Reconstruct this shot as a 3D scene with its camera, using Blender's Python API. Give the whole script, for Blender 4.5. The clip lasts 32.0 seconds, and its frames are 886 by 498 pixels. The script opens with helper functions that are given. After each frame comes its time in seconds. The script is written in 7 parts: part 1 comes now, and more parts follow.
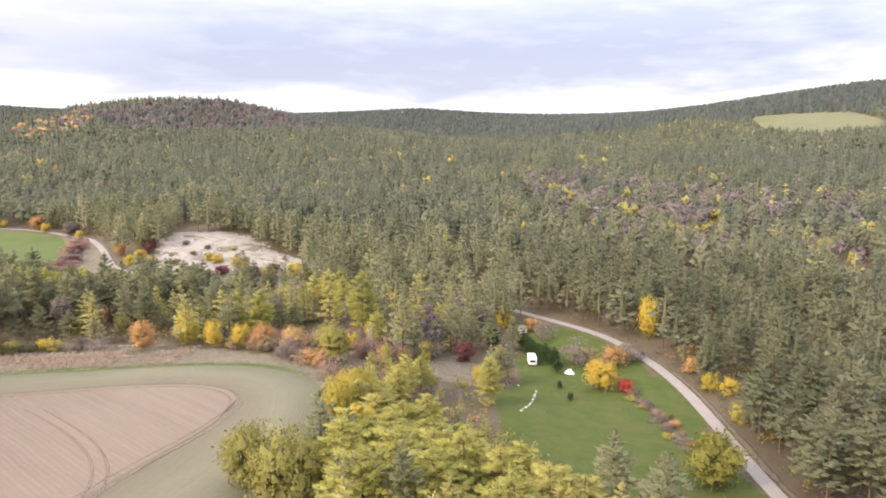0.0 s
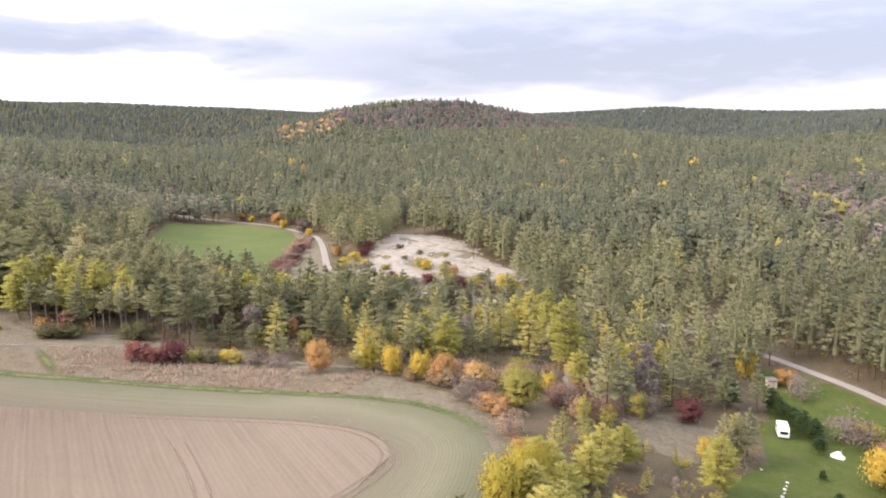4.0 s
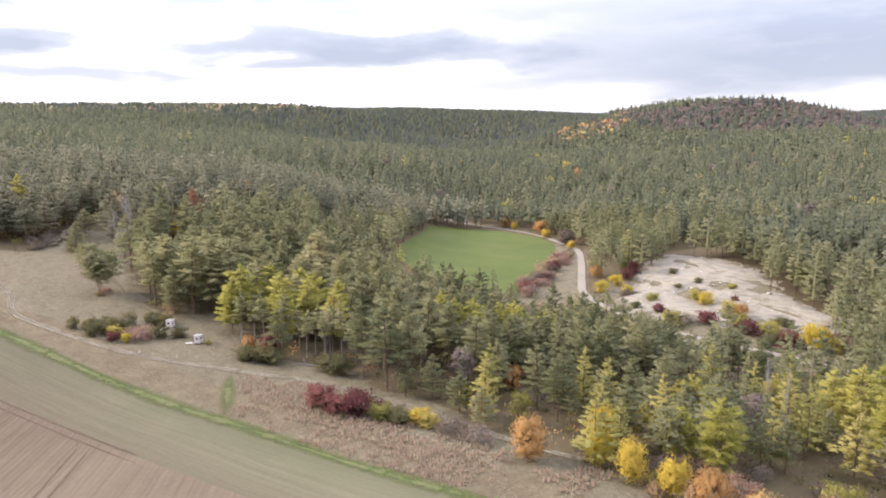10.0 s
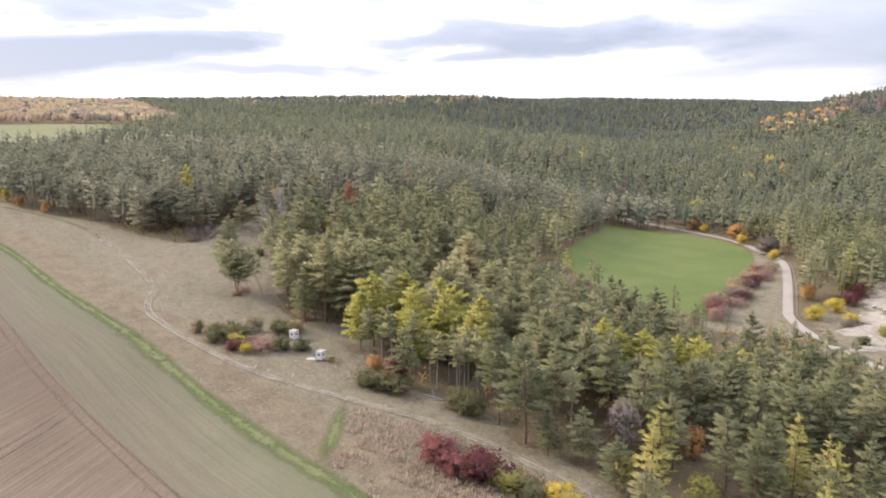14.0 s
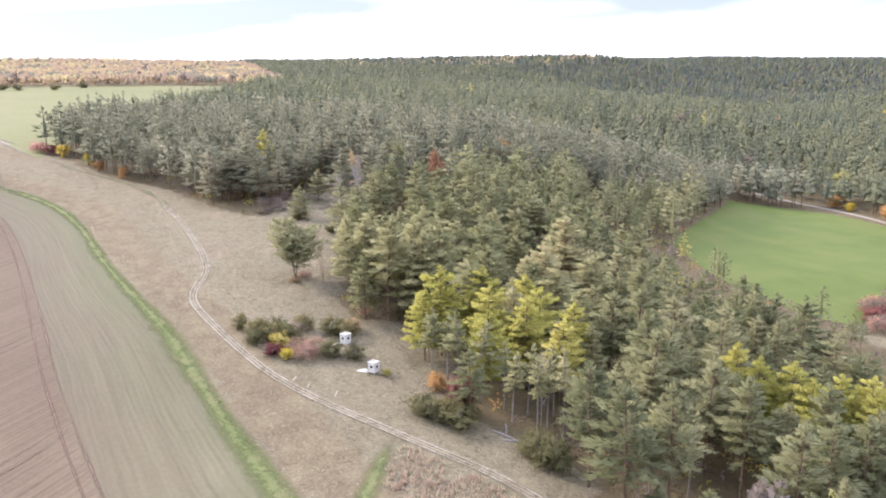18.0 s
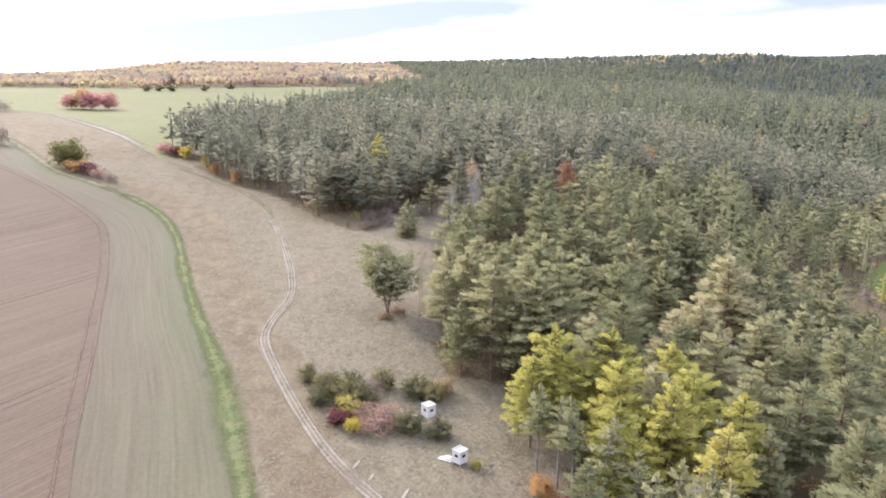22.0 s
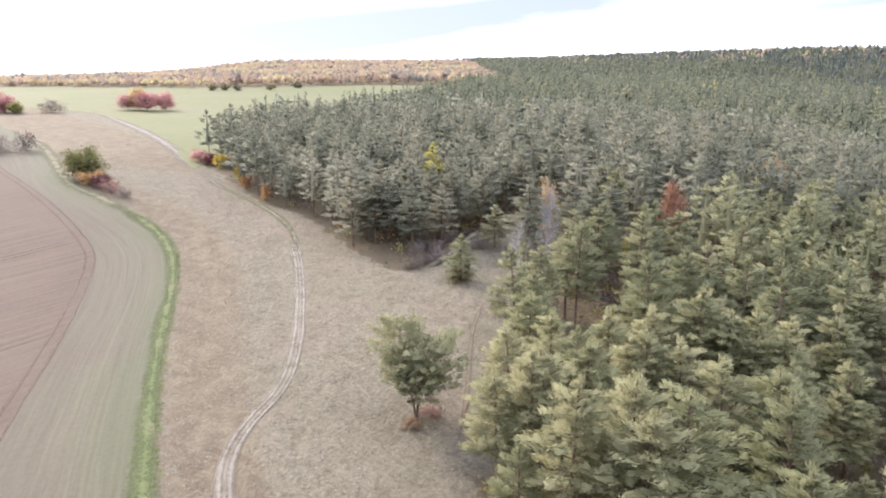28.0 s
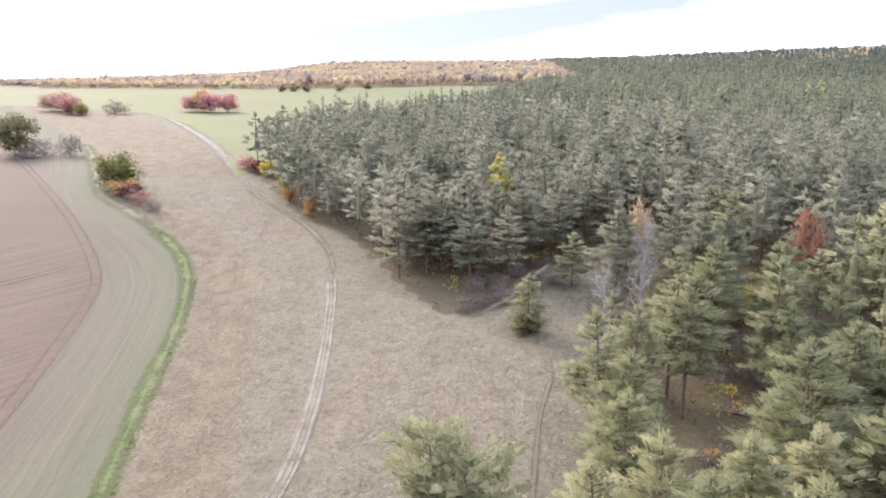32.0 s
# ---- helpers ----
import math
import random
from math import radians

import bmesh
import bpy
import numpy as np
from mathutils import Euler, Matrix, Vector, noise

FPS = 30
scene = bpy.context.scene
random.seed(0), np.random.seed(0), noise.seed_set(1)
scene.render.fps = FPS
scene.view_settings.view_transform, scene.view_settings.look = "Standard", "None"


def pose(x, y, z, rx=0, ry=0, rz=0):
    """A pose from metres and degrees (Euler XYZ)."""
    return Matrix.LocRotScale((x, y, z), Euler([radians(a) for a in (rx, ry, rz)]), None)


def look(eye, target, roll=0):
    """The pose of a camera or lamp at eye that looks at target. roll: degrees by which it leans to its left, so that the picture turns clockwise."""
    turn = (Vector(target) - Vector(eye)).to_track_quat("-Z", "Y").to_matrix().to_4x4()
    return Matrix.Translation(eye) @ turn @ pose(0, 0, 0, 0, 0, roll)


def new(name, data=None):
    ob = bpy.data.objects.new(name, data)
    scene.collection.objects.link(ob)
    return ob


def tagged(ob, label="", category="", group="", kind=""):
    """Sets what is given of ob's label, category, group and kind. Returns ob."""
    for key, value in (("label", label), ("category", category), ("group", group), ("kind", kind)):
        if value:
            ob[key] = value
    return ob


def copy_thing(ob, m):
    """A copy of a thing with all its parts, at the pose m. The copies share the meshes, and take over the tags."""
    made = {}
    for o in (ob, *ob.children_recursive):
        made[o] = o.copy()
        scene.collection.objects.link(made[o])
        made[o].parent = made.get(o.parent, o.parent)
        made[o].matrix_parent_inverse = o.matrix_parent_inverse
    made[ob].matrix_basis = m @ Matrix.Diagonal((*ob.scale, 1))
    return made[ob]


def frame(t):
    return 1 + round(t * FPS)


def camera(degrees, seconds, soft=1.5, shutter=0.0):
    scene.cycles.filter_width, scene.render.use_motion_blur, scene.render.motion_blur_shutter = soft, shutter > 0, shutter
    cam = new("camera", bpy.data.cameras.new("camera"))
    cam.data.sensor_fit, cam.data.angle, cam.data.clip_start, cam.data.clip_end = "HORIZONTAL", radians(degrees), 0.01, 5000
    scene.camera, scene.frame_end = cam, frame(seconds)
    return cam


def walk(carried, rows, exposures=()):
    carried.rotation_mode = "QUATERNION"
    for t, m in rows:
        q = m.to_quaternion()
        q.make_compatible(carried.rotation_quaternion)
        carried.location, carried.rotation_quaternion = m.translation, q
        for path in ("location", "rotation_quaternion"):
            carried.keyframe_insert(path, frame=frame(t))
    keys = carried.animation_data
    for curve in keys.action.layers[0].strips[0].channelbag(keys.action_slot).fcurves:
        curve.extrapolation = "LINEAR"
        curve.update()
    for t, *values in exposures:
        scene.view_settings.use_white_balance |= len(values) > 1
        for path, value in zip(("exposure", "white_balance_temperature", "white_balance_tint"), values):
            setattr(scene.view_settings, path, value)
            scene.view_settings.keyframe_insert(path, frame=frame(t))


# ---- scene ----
cam = camera(63.95, 32.0, 1.85)
# seconds, eye x y z (m), pitch, heading to the left, roll (degrees)
PATH = [
    (0, -0.00, -0.00, 64.09, -8.78, 0.02, 0.04),
    (0.5, 0.83, 3.60, 64.09, -8.78, 2.00, 0.14),
    (1, 1.44, 7.27, 64.18, -8.77, 4.18, 0.10),
    (1.5, 2.24, 10.93, 64.28, -8.78, 6.38, 0.10),
    (2, 2.51, 15.07, 64.42, -8.81, 8.52, -0.01),
    (2.5, 2.62, 20.25, 64.57, -8.77, 12.07, -0.03),
    (3, 2.87, 24.68, 64.61, -8.78, 14.71, -0.08),
    (3.5, 3.07, 28.51, 64.59, -8.78, 16.86, -0.09),
    (5.5, 0.99, 44.29, 64.48, -8.68, 24.94, -0.02),
    (6, 0.18, 48.34, 64.52, -8.66, 27.04, -0.00),
    (6.5, -0.77, 52.26, 64.58, -8.65, 29.02, 0.02),
    (7, -1.84, 56.03, 64.65, -8.63, 31.11, 0.01),
    (7.5, -3.07, 59.80, 64.70, -8.65, 32.92, 0.02),
    (8, -4.49, 63.54, 64.70, -8.64, 34.67, -0.06),
    (8.5, -5.86, 67.32, 64.66, -8.62, 36.36, -0.03),
    (9, -7.53, 70.99, 64.64, -8.59, 38.09, -0.06),
    (9.5, -9.31, 74.58, 64.51, -8.59, 39.77, -0.07),
    (10, -11.30, 78.13, 64.50, -8.59, 41.52, -0.03),
    (10.5, -13.23, 81.54, 64.47, -8.61, 43.19, -0.02),
    (11, -15.47, 85.00, 64.47, -8.59, 44.94, 0.01),
    (11.5, -17.51, 88.16, 64.44, -8.59, 46.63, 0.02),
    (12, -19.68, 91.41, 64.30, -8.54, 48.68, -0.03),
    (12.5, -22.01, 94.77, 64.23, -8.53, 50.70, -0.03),
    (13, -24.60, 97.96, 64.20, -8.56, 52.73, -0.04),
    (13.5, -27.16, 100.95, 64.24, -8.86, 54.41, 0.01),
    (14, -29.98, 103.93, 64.30, -9.26, 56.08, -0.00),
    (14.5, -32.82, 106.85, 64.27, -9.97, 57.53, 0.07),
    (16.5, -44.76, 117.53, 64.45, -12.29, 59.58, 0.10),
    (17, -47.94, 120.13, 64.40, -12.28, 61.32, 0.03),
    (17.5, -51.21, 122.48, 64.36, -12.26, 63.06, 0.02),
    (18, -54.59, 124.93, 64.34, -12.24, 64.75, 0.01),
    (18.5, -57.98, 127.26, 64.21, -12.22, 66.32, 0.02),
    (19, -61.46, 129.54, 64.18, -12.21, 68.03, -0.01),
    (19.5, -64.91, 131.71, 64.14, -12.18, 69.53, 0.07),
    (20, -68.57, 133.91, 64.20, -12.18, 70.99, 0.03),
    (20.5, -72.26, 135.93, 64.23, -12.20, 72.27, 0.04),
    (21, -75.84, 137.73, 64.38, -12.19, 73.54, 0.10),
    (21.5, -79.35, 139.53, 64.42, -12.17, 74.75, 0.09),
    (22, -83.12, 141.24, 64.46, -12.15, 76.04, 0.14),
    (22.5, -86.70, 142.83, 64.55, -12.18, 77.26, 0.10),
    (23, -90.49, 144.30, 64.57, -12.15, 78.47, 0.12),
    (23.5, -94.18, 145.73, 64.54, -12.16, 79.55, 0.11),
    (24, -97.99, 147.06, 64.60, -12.17, 80.28, 0.12),
    (24.5, -101.66, 148.27, 64.65, -12.18, 80.67, 0.08),
    (25, -105.56, 149.41, 64.77, -12.23, 80.98, 0.02),
    (25.5, -109.29, 150.41, 64.78, -12.21, 81.25, 0.07),
    (27.5, -125.39, 154.54, 65.22, -12.35, 81.72, -0.12),
    (28, -129.38, 155.47, 65.28, -12.34, 82.37, -0.10),
    (28.5, -133.38, 156.41, 65.33, -12.37, 83.52, -0.14),
    (29, -137.47, 157.35, 65.37, -12.37, 84.74, -0.15),
    (29.5, -141.54, 158.26, 65.38, -12.38, 85.74, -0.18),
    (30, -145.66, 159.03, 65.29, -12.33, 86.34, -0.13),
    (30.5, -149.54, 159.68, 65.12, -12.25, 86.82, -0.11),
    (31, -153.51, 160.28, 65.04, -12.22, 87.29, -0.07),
    (31.5, -157.41, 160.91, 65.04, -12.22, 87.80, -0.07),
    (32, -161.60, 161.45, 65.18, -12.23, 88.42, -0.12),
]
walk(cam, [(t, pose(x, y, z, 90 + p, 0, h) @ pose(0, 0, 0, 0, 0, r)) for t, x, y, z, p, h, r in PATH], [(0, 1.02, 6640, 16), (4, 0.98, 6640, 15.5), (8, 0.90, 6580, 14), (14.5, 0.87, 6540, 13), (16.6, 1.24, 6280, 14), (18, 1.28, 6200, 14.5), (22, 1.21, 6150, 15), (32, 1.23, 6040, 16)])

# ---- world, sun ----
SUN_EL, SUN_HEAD = 34.0, 128.0
world = bpy.data.worlds.new("sky")
scene.world = world
world.use_nodes = True


def ramp(nt, source, stops, interpolation="LINEAR"):
    n = nt.nodes.new("ShaderNodeValToRGB")
    n.color_ramp.interpolation = interpolation
    while len(n.color_ramp.elements) < len(stops):
        n.color_ramp.elements.new(0.5)
    for e, (p, c) in zip(n.color_ramp.elements, stops):
        e.position, e.color = p, (*c, 1) if len(c) == 3 else (c[0],) * 3 + (1,)
    nt.links.new(source, n.inputs[0])
    return n.outputs[0]


def math_node(nt, op, a, b=None, c=None):
    n = nt.nodes.new("ShaderNodeMath")
    n.operation = op
    for k, v in enumerate((a, b, c)):
        if v is None:
            continue
        if isinstance(v, (int, float)):
            n.inputs[k].default_value = v
        else:
            nt.links.new(v, n.inputs[k])
    return n.outputs[0]


def mix(nt, f, a, b, blend="MIX"):
    n = nt.nodes.new("ShaderNodeMix")
    n.data_type, n.blend_type = "RGBA", blend
    for socket, v in ((n.inputs[0], f), (n.inputs[6], a), (n.inputs[7], b)):
        if isinstance(v, (int, float)):
            socket.default_value = v
        elif isinstance(v, tuple):
            socket.default_value = (*v, 1)
        else:
            nt.links.new(v, socket)
    return n.outputs[2]


def noise_tex(nt, vector, scale, detail=4.0, rough=0.55, distortion=0.0):
    n = nt.nodes.new("ShaderNodeTexNoise")
    n.inputs["Scale"].default_value, n.inputs["Detail"].default_value = scale, detail
    n.inputs["Roughness"].default_value, n.inputs["Distortion"].default_value = rough, distortion
    if vector is not None:
        nt.links.new(vector, n.inputs["Vector"])
    return n.outputs["Fac"]


wt = world.node_tree
wt.nodes.clear()
sky = wt.nodes.new("ShaderNodeTexSky")
sky.sky_type, sky.sun_disc = "NISHITA", False
sky.sun_elevation, sky.sun_rotation = radians(SUN_EL), radians(-SUN_HEAD)
sky.air_density, sky.dust_density = 1.0, 2.0
coord = wt.nodes.new("ShaderNodeTexCoord").outputs["Generated"]
sep = wt.nodes.new("ShaderNodeSeparateXYZ")
wt.links.new(coord, sep.inputs[0])
lift = math_node(wt, "ADD", math_node(wt, "MAXIMUM", sep.outputs[2], 0.0), 0.10)
flat = wt.nodes.new("ShaderNodeCombineXYZ")
wt.links.new(math_node(wt, "DIVIDE", sep.outputs[0], lift), flat.inputs[0])
wt.links.new(math_node(wt, "DIVIDE", sep.outputs[1], lift), flat.inputs[1])
cover = noise_tex(wt, flat.outputs[0], 0.42, 5.0, 0.48, 0.5)
shape = noise_tex(wt, flat.outputs[0], 1.7, 4.0, 0.5, 0.4)
# the cloud banks that stand over the hills: heading, height above the horizon, half width, half depth (degrees), slant, density
BANKS = [(1, 5.2, 22, 1.8, 0.0, 0.92), (2, 7.6, 20, 2.0, 0.0, 0.45), (6, 9.6, 30, 1.8, 0.02, 0.65), (-21, 8.0, 14, 2.8, 0.0, 0.72), (-4, 6.2, 9, 1.3, 0.0, 0.45), (46, 6.9, 12, 1.15, 0.0, 0.78), (20, 7.0, 15, 1.9, 0.0, 0.55),
         (79, 9.2, 7, 1.2, 0.0, 0.75), (66, 4.6, 9, 0.8, 0.0, 0.40), (90, 3.7, 25, 1.5, -0.10, 0.40, 0.3), (50, 7.2, 7, 1.0, 0.0, 0.40), (33, 4.6, 10, 0.7, 0.0, 0.35), (60, 11.0, 16, 1.6, 0.0, 0.5), (108, 9.5, 14, 1.4, 0.0, 0.45)]
az = math_node(wt, "MULTIPLY", math_node(wt, "ARCTAN2", math_node(wt, "MULTIPLY", sep.outputs[0], -1.0), sep.outputs[1]), 180 / math.pi)
el = math_node(wt, "MULTIPLY", math_node(wt, "ARCSINE", sep.outputs[2]), 180 / math.pi)
over = wt.nodes.new("ShaderNodeCombineXYZ")
wt.links.new(math_node(wt, "MULTIPLY", az, 0.10), over.inputs[0])
wt.links.new(math_node(wt, "MULTIPLY", el, 0.42), over.inputs[1])
billow = noise_tex(wt, over.outputs[0], 1.0, 4.0, 0.50, 0.3)
ragged = noise_tex(wt, over.outputs[0], 2.3, 4.0, 0.50)
az_r = math_node(wt, "MULTIPLY_ADD", math_node(wt, "SUBTRACT", ragged, 0.5), 16.0, az)
el_r = math_node(wt, "MULTIPLY_ADD", math_node(wt, "SUBTRACT", billow, 0.5), 4.6, el)


def bank(a, e, wide, deep, slant, density, torn=1.0):
    u = math_node(wt, "MULTIPLY", math_node(wt, "SUBTRACT", az_r, a), 1 / wide)
    level = math_node(wt, "MULTIPLY_ADD", math_node(wt, "SUBTRACT", az, a), slant, e)
    height_ = math_node(wt, "ADD", math_node(wt, "MULTIPLY", el_r, torn), math_node(wt, "MULTIPLY", el, 1 - torn))
    v = math_node(wt, "MULTIPLY", math_node(wt, "SUBTRACT", height_, level), 1 / deep)
    m = wt.nodes.new("ShaderNodeMapRange")
    m.interpolation_type = "SMOOTHSTEP"
    wt.links.new(math_node(wt, "ADD", math_node(wt, "MULTIPLY", u, u), math_node(wt, "MULTIPLY", v, v)), m.inputs["Value"])
    for key, value in (("From Min", -0.1), ("From Max", 2.6), ("To Min", density), ("To Max", 0.0)):
        m.inputs[key].default_value = value
    return m.outputs["Result"]


clear = 1.0
for one in BANKS:
    clear = math_node(wt, "MULTIPLY", math_node(wt, "SUBTRACT", 1.0, bank(*one)), clear)
density = math_node(wt, "MULTIPLY", math_node(wt, "SUBTRACT", 1.0, clear), math_node(wt, "MULTIPLY_ADD", ragged, 0.9, 0.55))
density = math_node(wt, "ADD", density, math_node(wt, "MULTIPLY_ADD", billow, 0.5, -0.20))
# a long unbroken bank slants over the western wood
density = math_node(wt, "ADD", density, bank(92, 4.6, 19, 1.05, -0.12, 1.1, 0.2))
# overhead and behind, the same broken cloud goes on
loose = math_node(wt, "MULTIPLY_ADD", math_node(wt, "ADD", math_node(wt, "MULTIPLY", cover, 0.75), math_node(wt, "MULTIPLY", shape, 0.25)), 5.0, -1.9)
aside = ramp(wt, math_node(wt, "MULTIPLY", math_node(wt, "ABSOLUTE", math_node(wt, "SUBTRACT", az, 43.0)), 1 / 180), [(0.50, (0,)), (0.62, (1,))])
above = ramp(wt, math_node(wt, "MULTIPLY", el, 1 / 90), [(0.13, (0,)), (0.20, (1,))])
away = math_node(wt, "MAXIMUM", aside, above)
density = math_node(wt, "ADD", math_node(wt, "MULTIPLY", loose, away), math_node(wt, "MULTIPLY", density, math_node(wt, "SUBTRACT", 1.0, away)))
clouds = ramp(wt, density, [(0.0, (0.80, 0.80, 0.81)), (0.25, (0.64, 0.65, 0.675)), (0.55, (0.51, 0.535, 0.585)), (0.95, (0.37, 0.41, 0.48))])
blue = wt.nodes.new("ShaderNodeVectorMath")
blue.operation = "SCALE"
blue.inputs["Scale"].default_value = 0.12
wt.links.new(sky.outputs[0], blue.inputs[0])
veil = mix(wt, 0.86, blue.outputs[0], clouds)
glow = math_node(wt, "MULTIPLY", math_node(wt, "POWER", math_node(wt, "SUBTRACT", 1.0, math_node(wt, "MAXIMUM", sep.outputs[2], 0.0)), 30.0), 0.40)
veil = mix(wt, glow, veil, (0.80, 0.80, 0.80))
# a clouded sky is about three times as bright overhead as along the horizon
toward = math_node(wt, "ADD", math_node(wt, "MULTIPLY", sep.outputs[0], -math.sin(radians(112))), math_node(wt, "MULTIPLY", sep.outputs[1], math.cos(radians(112))))
thin = math_node(wt, "MAXIMUM", math_node(wt, "SUBTRACT", 1.0, math_node(wt, "MULTIPLY", density, 1.8)), 0.0)
toward = math_node(wt, "MULTIPLY_ADD", math_node(wt, "MULTIPLY", math_node(wt, "MAXIMUM", toward, 0.0), thin), 0.85, 1.0)
rise = wt.nodes.new("ShaderNodeVectorMath")
rise.operation = "SCALE"
wt.links.new(veil, rise.inputs[0])
wt.links.new(math_node(wt, "MULTIPLY_ADD", math_node(wt, "SMOOTH_MIN", math_node(wt, "MAXIMUM", math_node(wt, "SUBTRACT", sep.outputs[2], 0.12), 0.0), 0.7, 0.2), 3.2, toward), rise.inputs["Scale"])
veil = mix(wt, 1.0, rise.outputs[0], (1.0, 1.0, 1.07), "MULTIPLY")
bg = wt.nodes.new("ShaderNodeBackground")
bg.inputs["Strength"].default_value = 0.87
wt.links.new(veil, bg.inputs[0])
wt.links.new(bg.outputs[0], wt.nodes.new("ShaderNodeOutputWorld").inputs[0])

sun = new("sun", bpy.data.lights.new("sun", "SUN"))
sun.data.energy, sun.data.angle, sun.data.color = 2.9, radians(18), (1.0, 0.885, 0.72)
h_ = radians(SUN_HEAD)
sun.matrix_world = look((-math.sin(h_) * 400, math.cos(h_) * 400, 400 * math.tan(radians(SUN_EL))), (0, 0, 0))


# ---- materials ----
def material(name):
    m = bpy.data.materials.new(name)
    m.use_nodes = True
    nt = m.node_tree
    b = nt.nodes["Principled BSDF"]
    b.inputs["Roughness"].default_value = 0.9
    b.inputs["Specular IOR Level"].default_value = 0.2
    return m, nt, b


def position(nt):
    return nt.nodes.new("ShaderNodeNewGeometry").outputs["Position"]


def bump(nt, b, height, strength=0.4, distance=0.1):
    n = nt.nodes.new("ShaderNodeBump")
    n.inputs["Strength"].default_value, n.inputs["Distance"].default_value = strength, distance
    nt.links.new(height, n.inputs["Height"])
    nt.links.new(n.outputs[0], b.inputs["Normal"])


def soil(name, stops, fine, big_scale=0.03, grain=2.0, relief=0.5, fine_amount=0.5):
    """Ground cover: colour patches metres across, mottling at hand size and relief."""
    m, nt, b = material(name)
    p = position(nt)
    patches = noise_tex(nt, p, big_scale, 6.0, 0.62, 0.4)
    tufts = noise_tex(nt, p, grain, 5.0, 0.7)
    base = ramp(nt, patches, stops)
    speck = ramp(nt, tufts, [(0.3, fine[0]), (0.7, fine[1])])
    nt.links.new(mix(nt, fine_amount, base, speck), b.inputs["Base Color"])
    bump(nt, b, tufts, relief, 0.3)
    return m


def leaves(name, stops, whole, translucent=0.48, grain=0.5):
    """Foliage: a hue for each tree and a lighter or darker one for each spray."""
    m, nt, b = material(name)
    if whole:
        tone = nt.nodes.new("ShaderNodeObjectInfo").outputs["Random"]
    else:
        a = nt.nodes.new("ShaderNodeAttribute")
        a.attribute_name = "tint"
        tone = a.outputs["Fac"]
    island = nt.nodes.new("ShaderNodeNewGeometry").outputs["Random Per Island"]
    hue = ramp(nt, tone, stops)
    dark = ramp(nt, island, [(0.0, (0.86, 0.86, 0.86)), (1.0, (1.14, 1.14, 1.14))])
    colour = mix(nt, 1.0, hue, dark, "MULTIPLY")
    nt.links.new(colour, b.inputs["Base Color"])
    b.inputs["Roughness"].default_value = 0.75
    t = nt.nodes.new("ShaderNodeBsdfTranslucent")
    nt.links.new(colour, t.inputs[0])
    s = nt.nodes.new("ShaderNodeMixShader")
    s.inputs[0].default_value = translucent
    nt.links.new(b.outputs[0], s.inputs[1])
    nt.links.new(t.outputs[0], s.inputs[2])
    nt.links.new(s.outputs[0], nt.nodes["Material Output"].inputs[0])
    return m


def plain(name, colour, rough=0.7, grain=3.0, amount=0.25, metal=0.0):
    m, nt, b = material(name)
    dirt = noise_tex(nt, position(nt), grain, 5.0, 0.65)
    low = tuple(c * (1 - amount) for c in colour)
    high = tuple(min(1.0, c * (1 + amount * 0.6)) for c in colour)
    nt.links.new(ramp(nt, dirt, [(0.3, low), (0.7, high)]), b.inputs["Base Color"])
    b.inputs["Roughness"].default_value, b.inputs["Metallic"].default_value = rough, metal
    bump(nt, b, dirt, 0.15, 0.02)
    return m


# pines along the meadow's edge: sunlight on them is put into this lighter tone
PINE = [(0.0, (0.202, 0.206, 0.106)), (0.3, (0.268, 0.263, 0.134)), (0.6, (0.332, 0.313, 0.167)), (0.85, (0.367, 0.341, 0.185)), (1.0, (0.397, 0.355, 0.198))]
# PINE darkened: shade in the deep wood's gaps is put into the colour
DARK_PINE = [(0.0, (0.152, 0.160, 0.084)), (0.3, (0.201, 0.205, 0.106)), (0.6, (0.249, 0.244, 0.131)), (0.85, (0.275, 0.265, 0.146)), (1.0, (0.298, 0.275, 0.156))]
# darker and bluer than PINE: hillside shade and distance haze put into the colour
SLOPE_PINE = [(0.0, (0.109, 0.119, 0.074)), (0.4, (0.146, 0.154, 0.094)), (0.8, (0.187, 0.189, 0.114)), (1.0, (0.217, 0.212, 0.122))]
# pines by the forest road, darkened to imitate cloud shade over them
ROAD_PINE = [(0.0, (0.132, 0.142, 0.076)), (0.4, (0.172, 0.178, 0.097)), (0.8, (0.215, 0.210, 0.116)), (1.0, (0.245, 0.228, 0.128))]
# western wood's pines: haze and backlight are greyed into the base colour
HAZY_PINE = [(0.0, (0.165, 0.170, 0.115)), (0.4, (0.208, 0.208, 0.141)), (0.8, (0.252, 0.243, 0.168)), (1.0, (0.290, 0.270, 0.186))]
SPRUCE = [(0.0, (0.102, 0.117, 0.082)), (0.5, (0.138, 0.152, 0.104)), (1.0, (0.180, 0.186, 0.126))]
BROWN_TWIG = [(0.0, (0.120, 0.092, 0.085)), (0.5, (0.155, 0.118, 0.108)), (1.0, (0.205, 0.155, 0.135))]
LARCH = [(0.0, (0.335, 0.322, 0.085)), (0.5, (0.410, 0.382, 0.104)), (1.0, (0.475, 0.425, 0.130))]
GOLD = [(0.0, (0.40, 0.33, 0.06)), (0.5, (0.52, 0.40, 0.065)), (1.0, (0.55, 0.40, 0.08))]
RUST = [(0.0, (0.38, 0.205, 0.08)), (0.5, (0.48, 0.285, 0.115)), (1.0, (0.51, 0.35, 0.15))]
TAWNY = [(0.0, (0.27, 0.185, 0.11)), (0.5, (0.34, 0.235, 0.14)), (1.0, (0.37, 0.29, 0.16))]
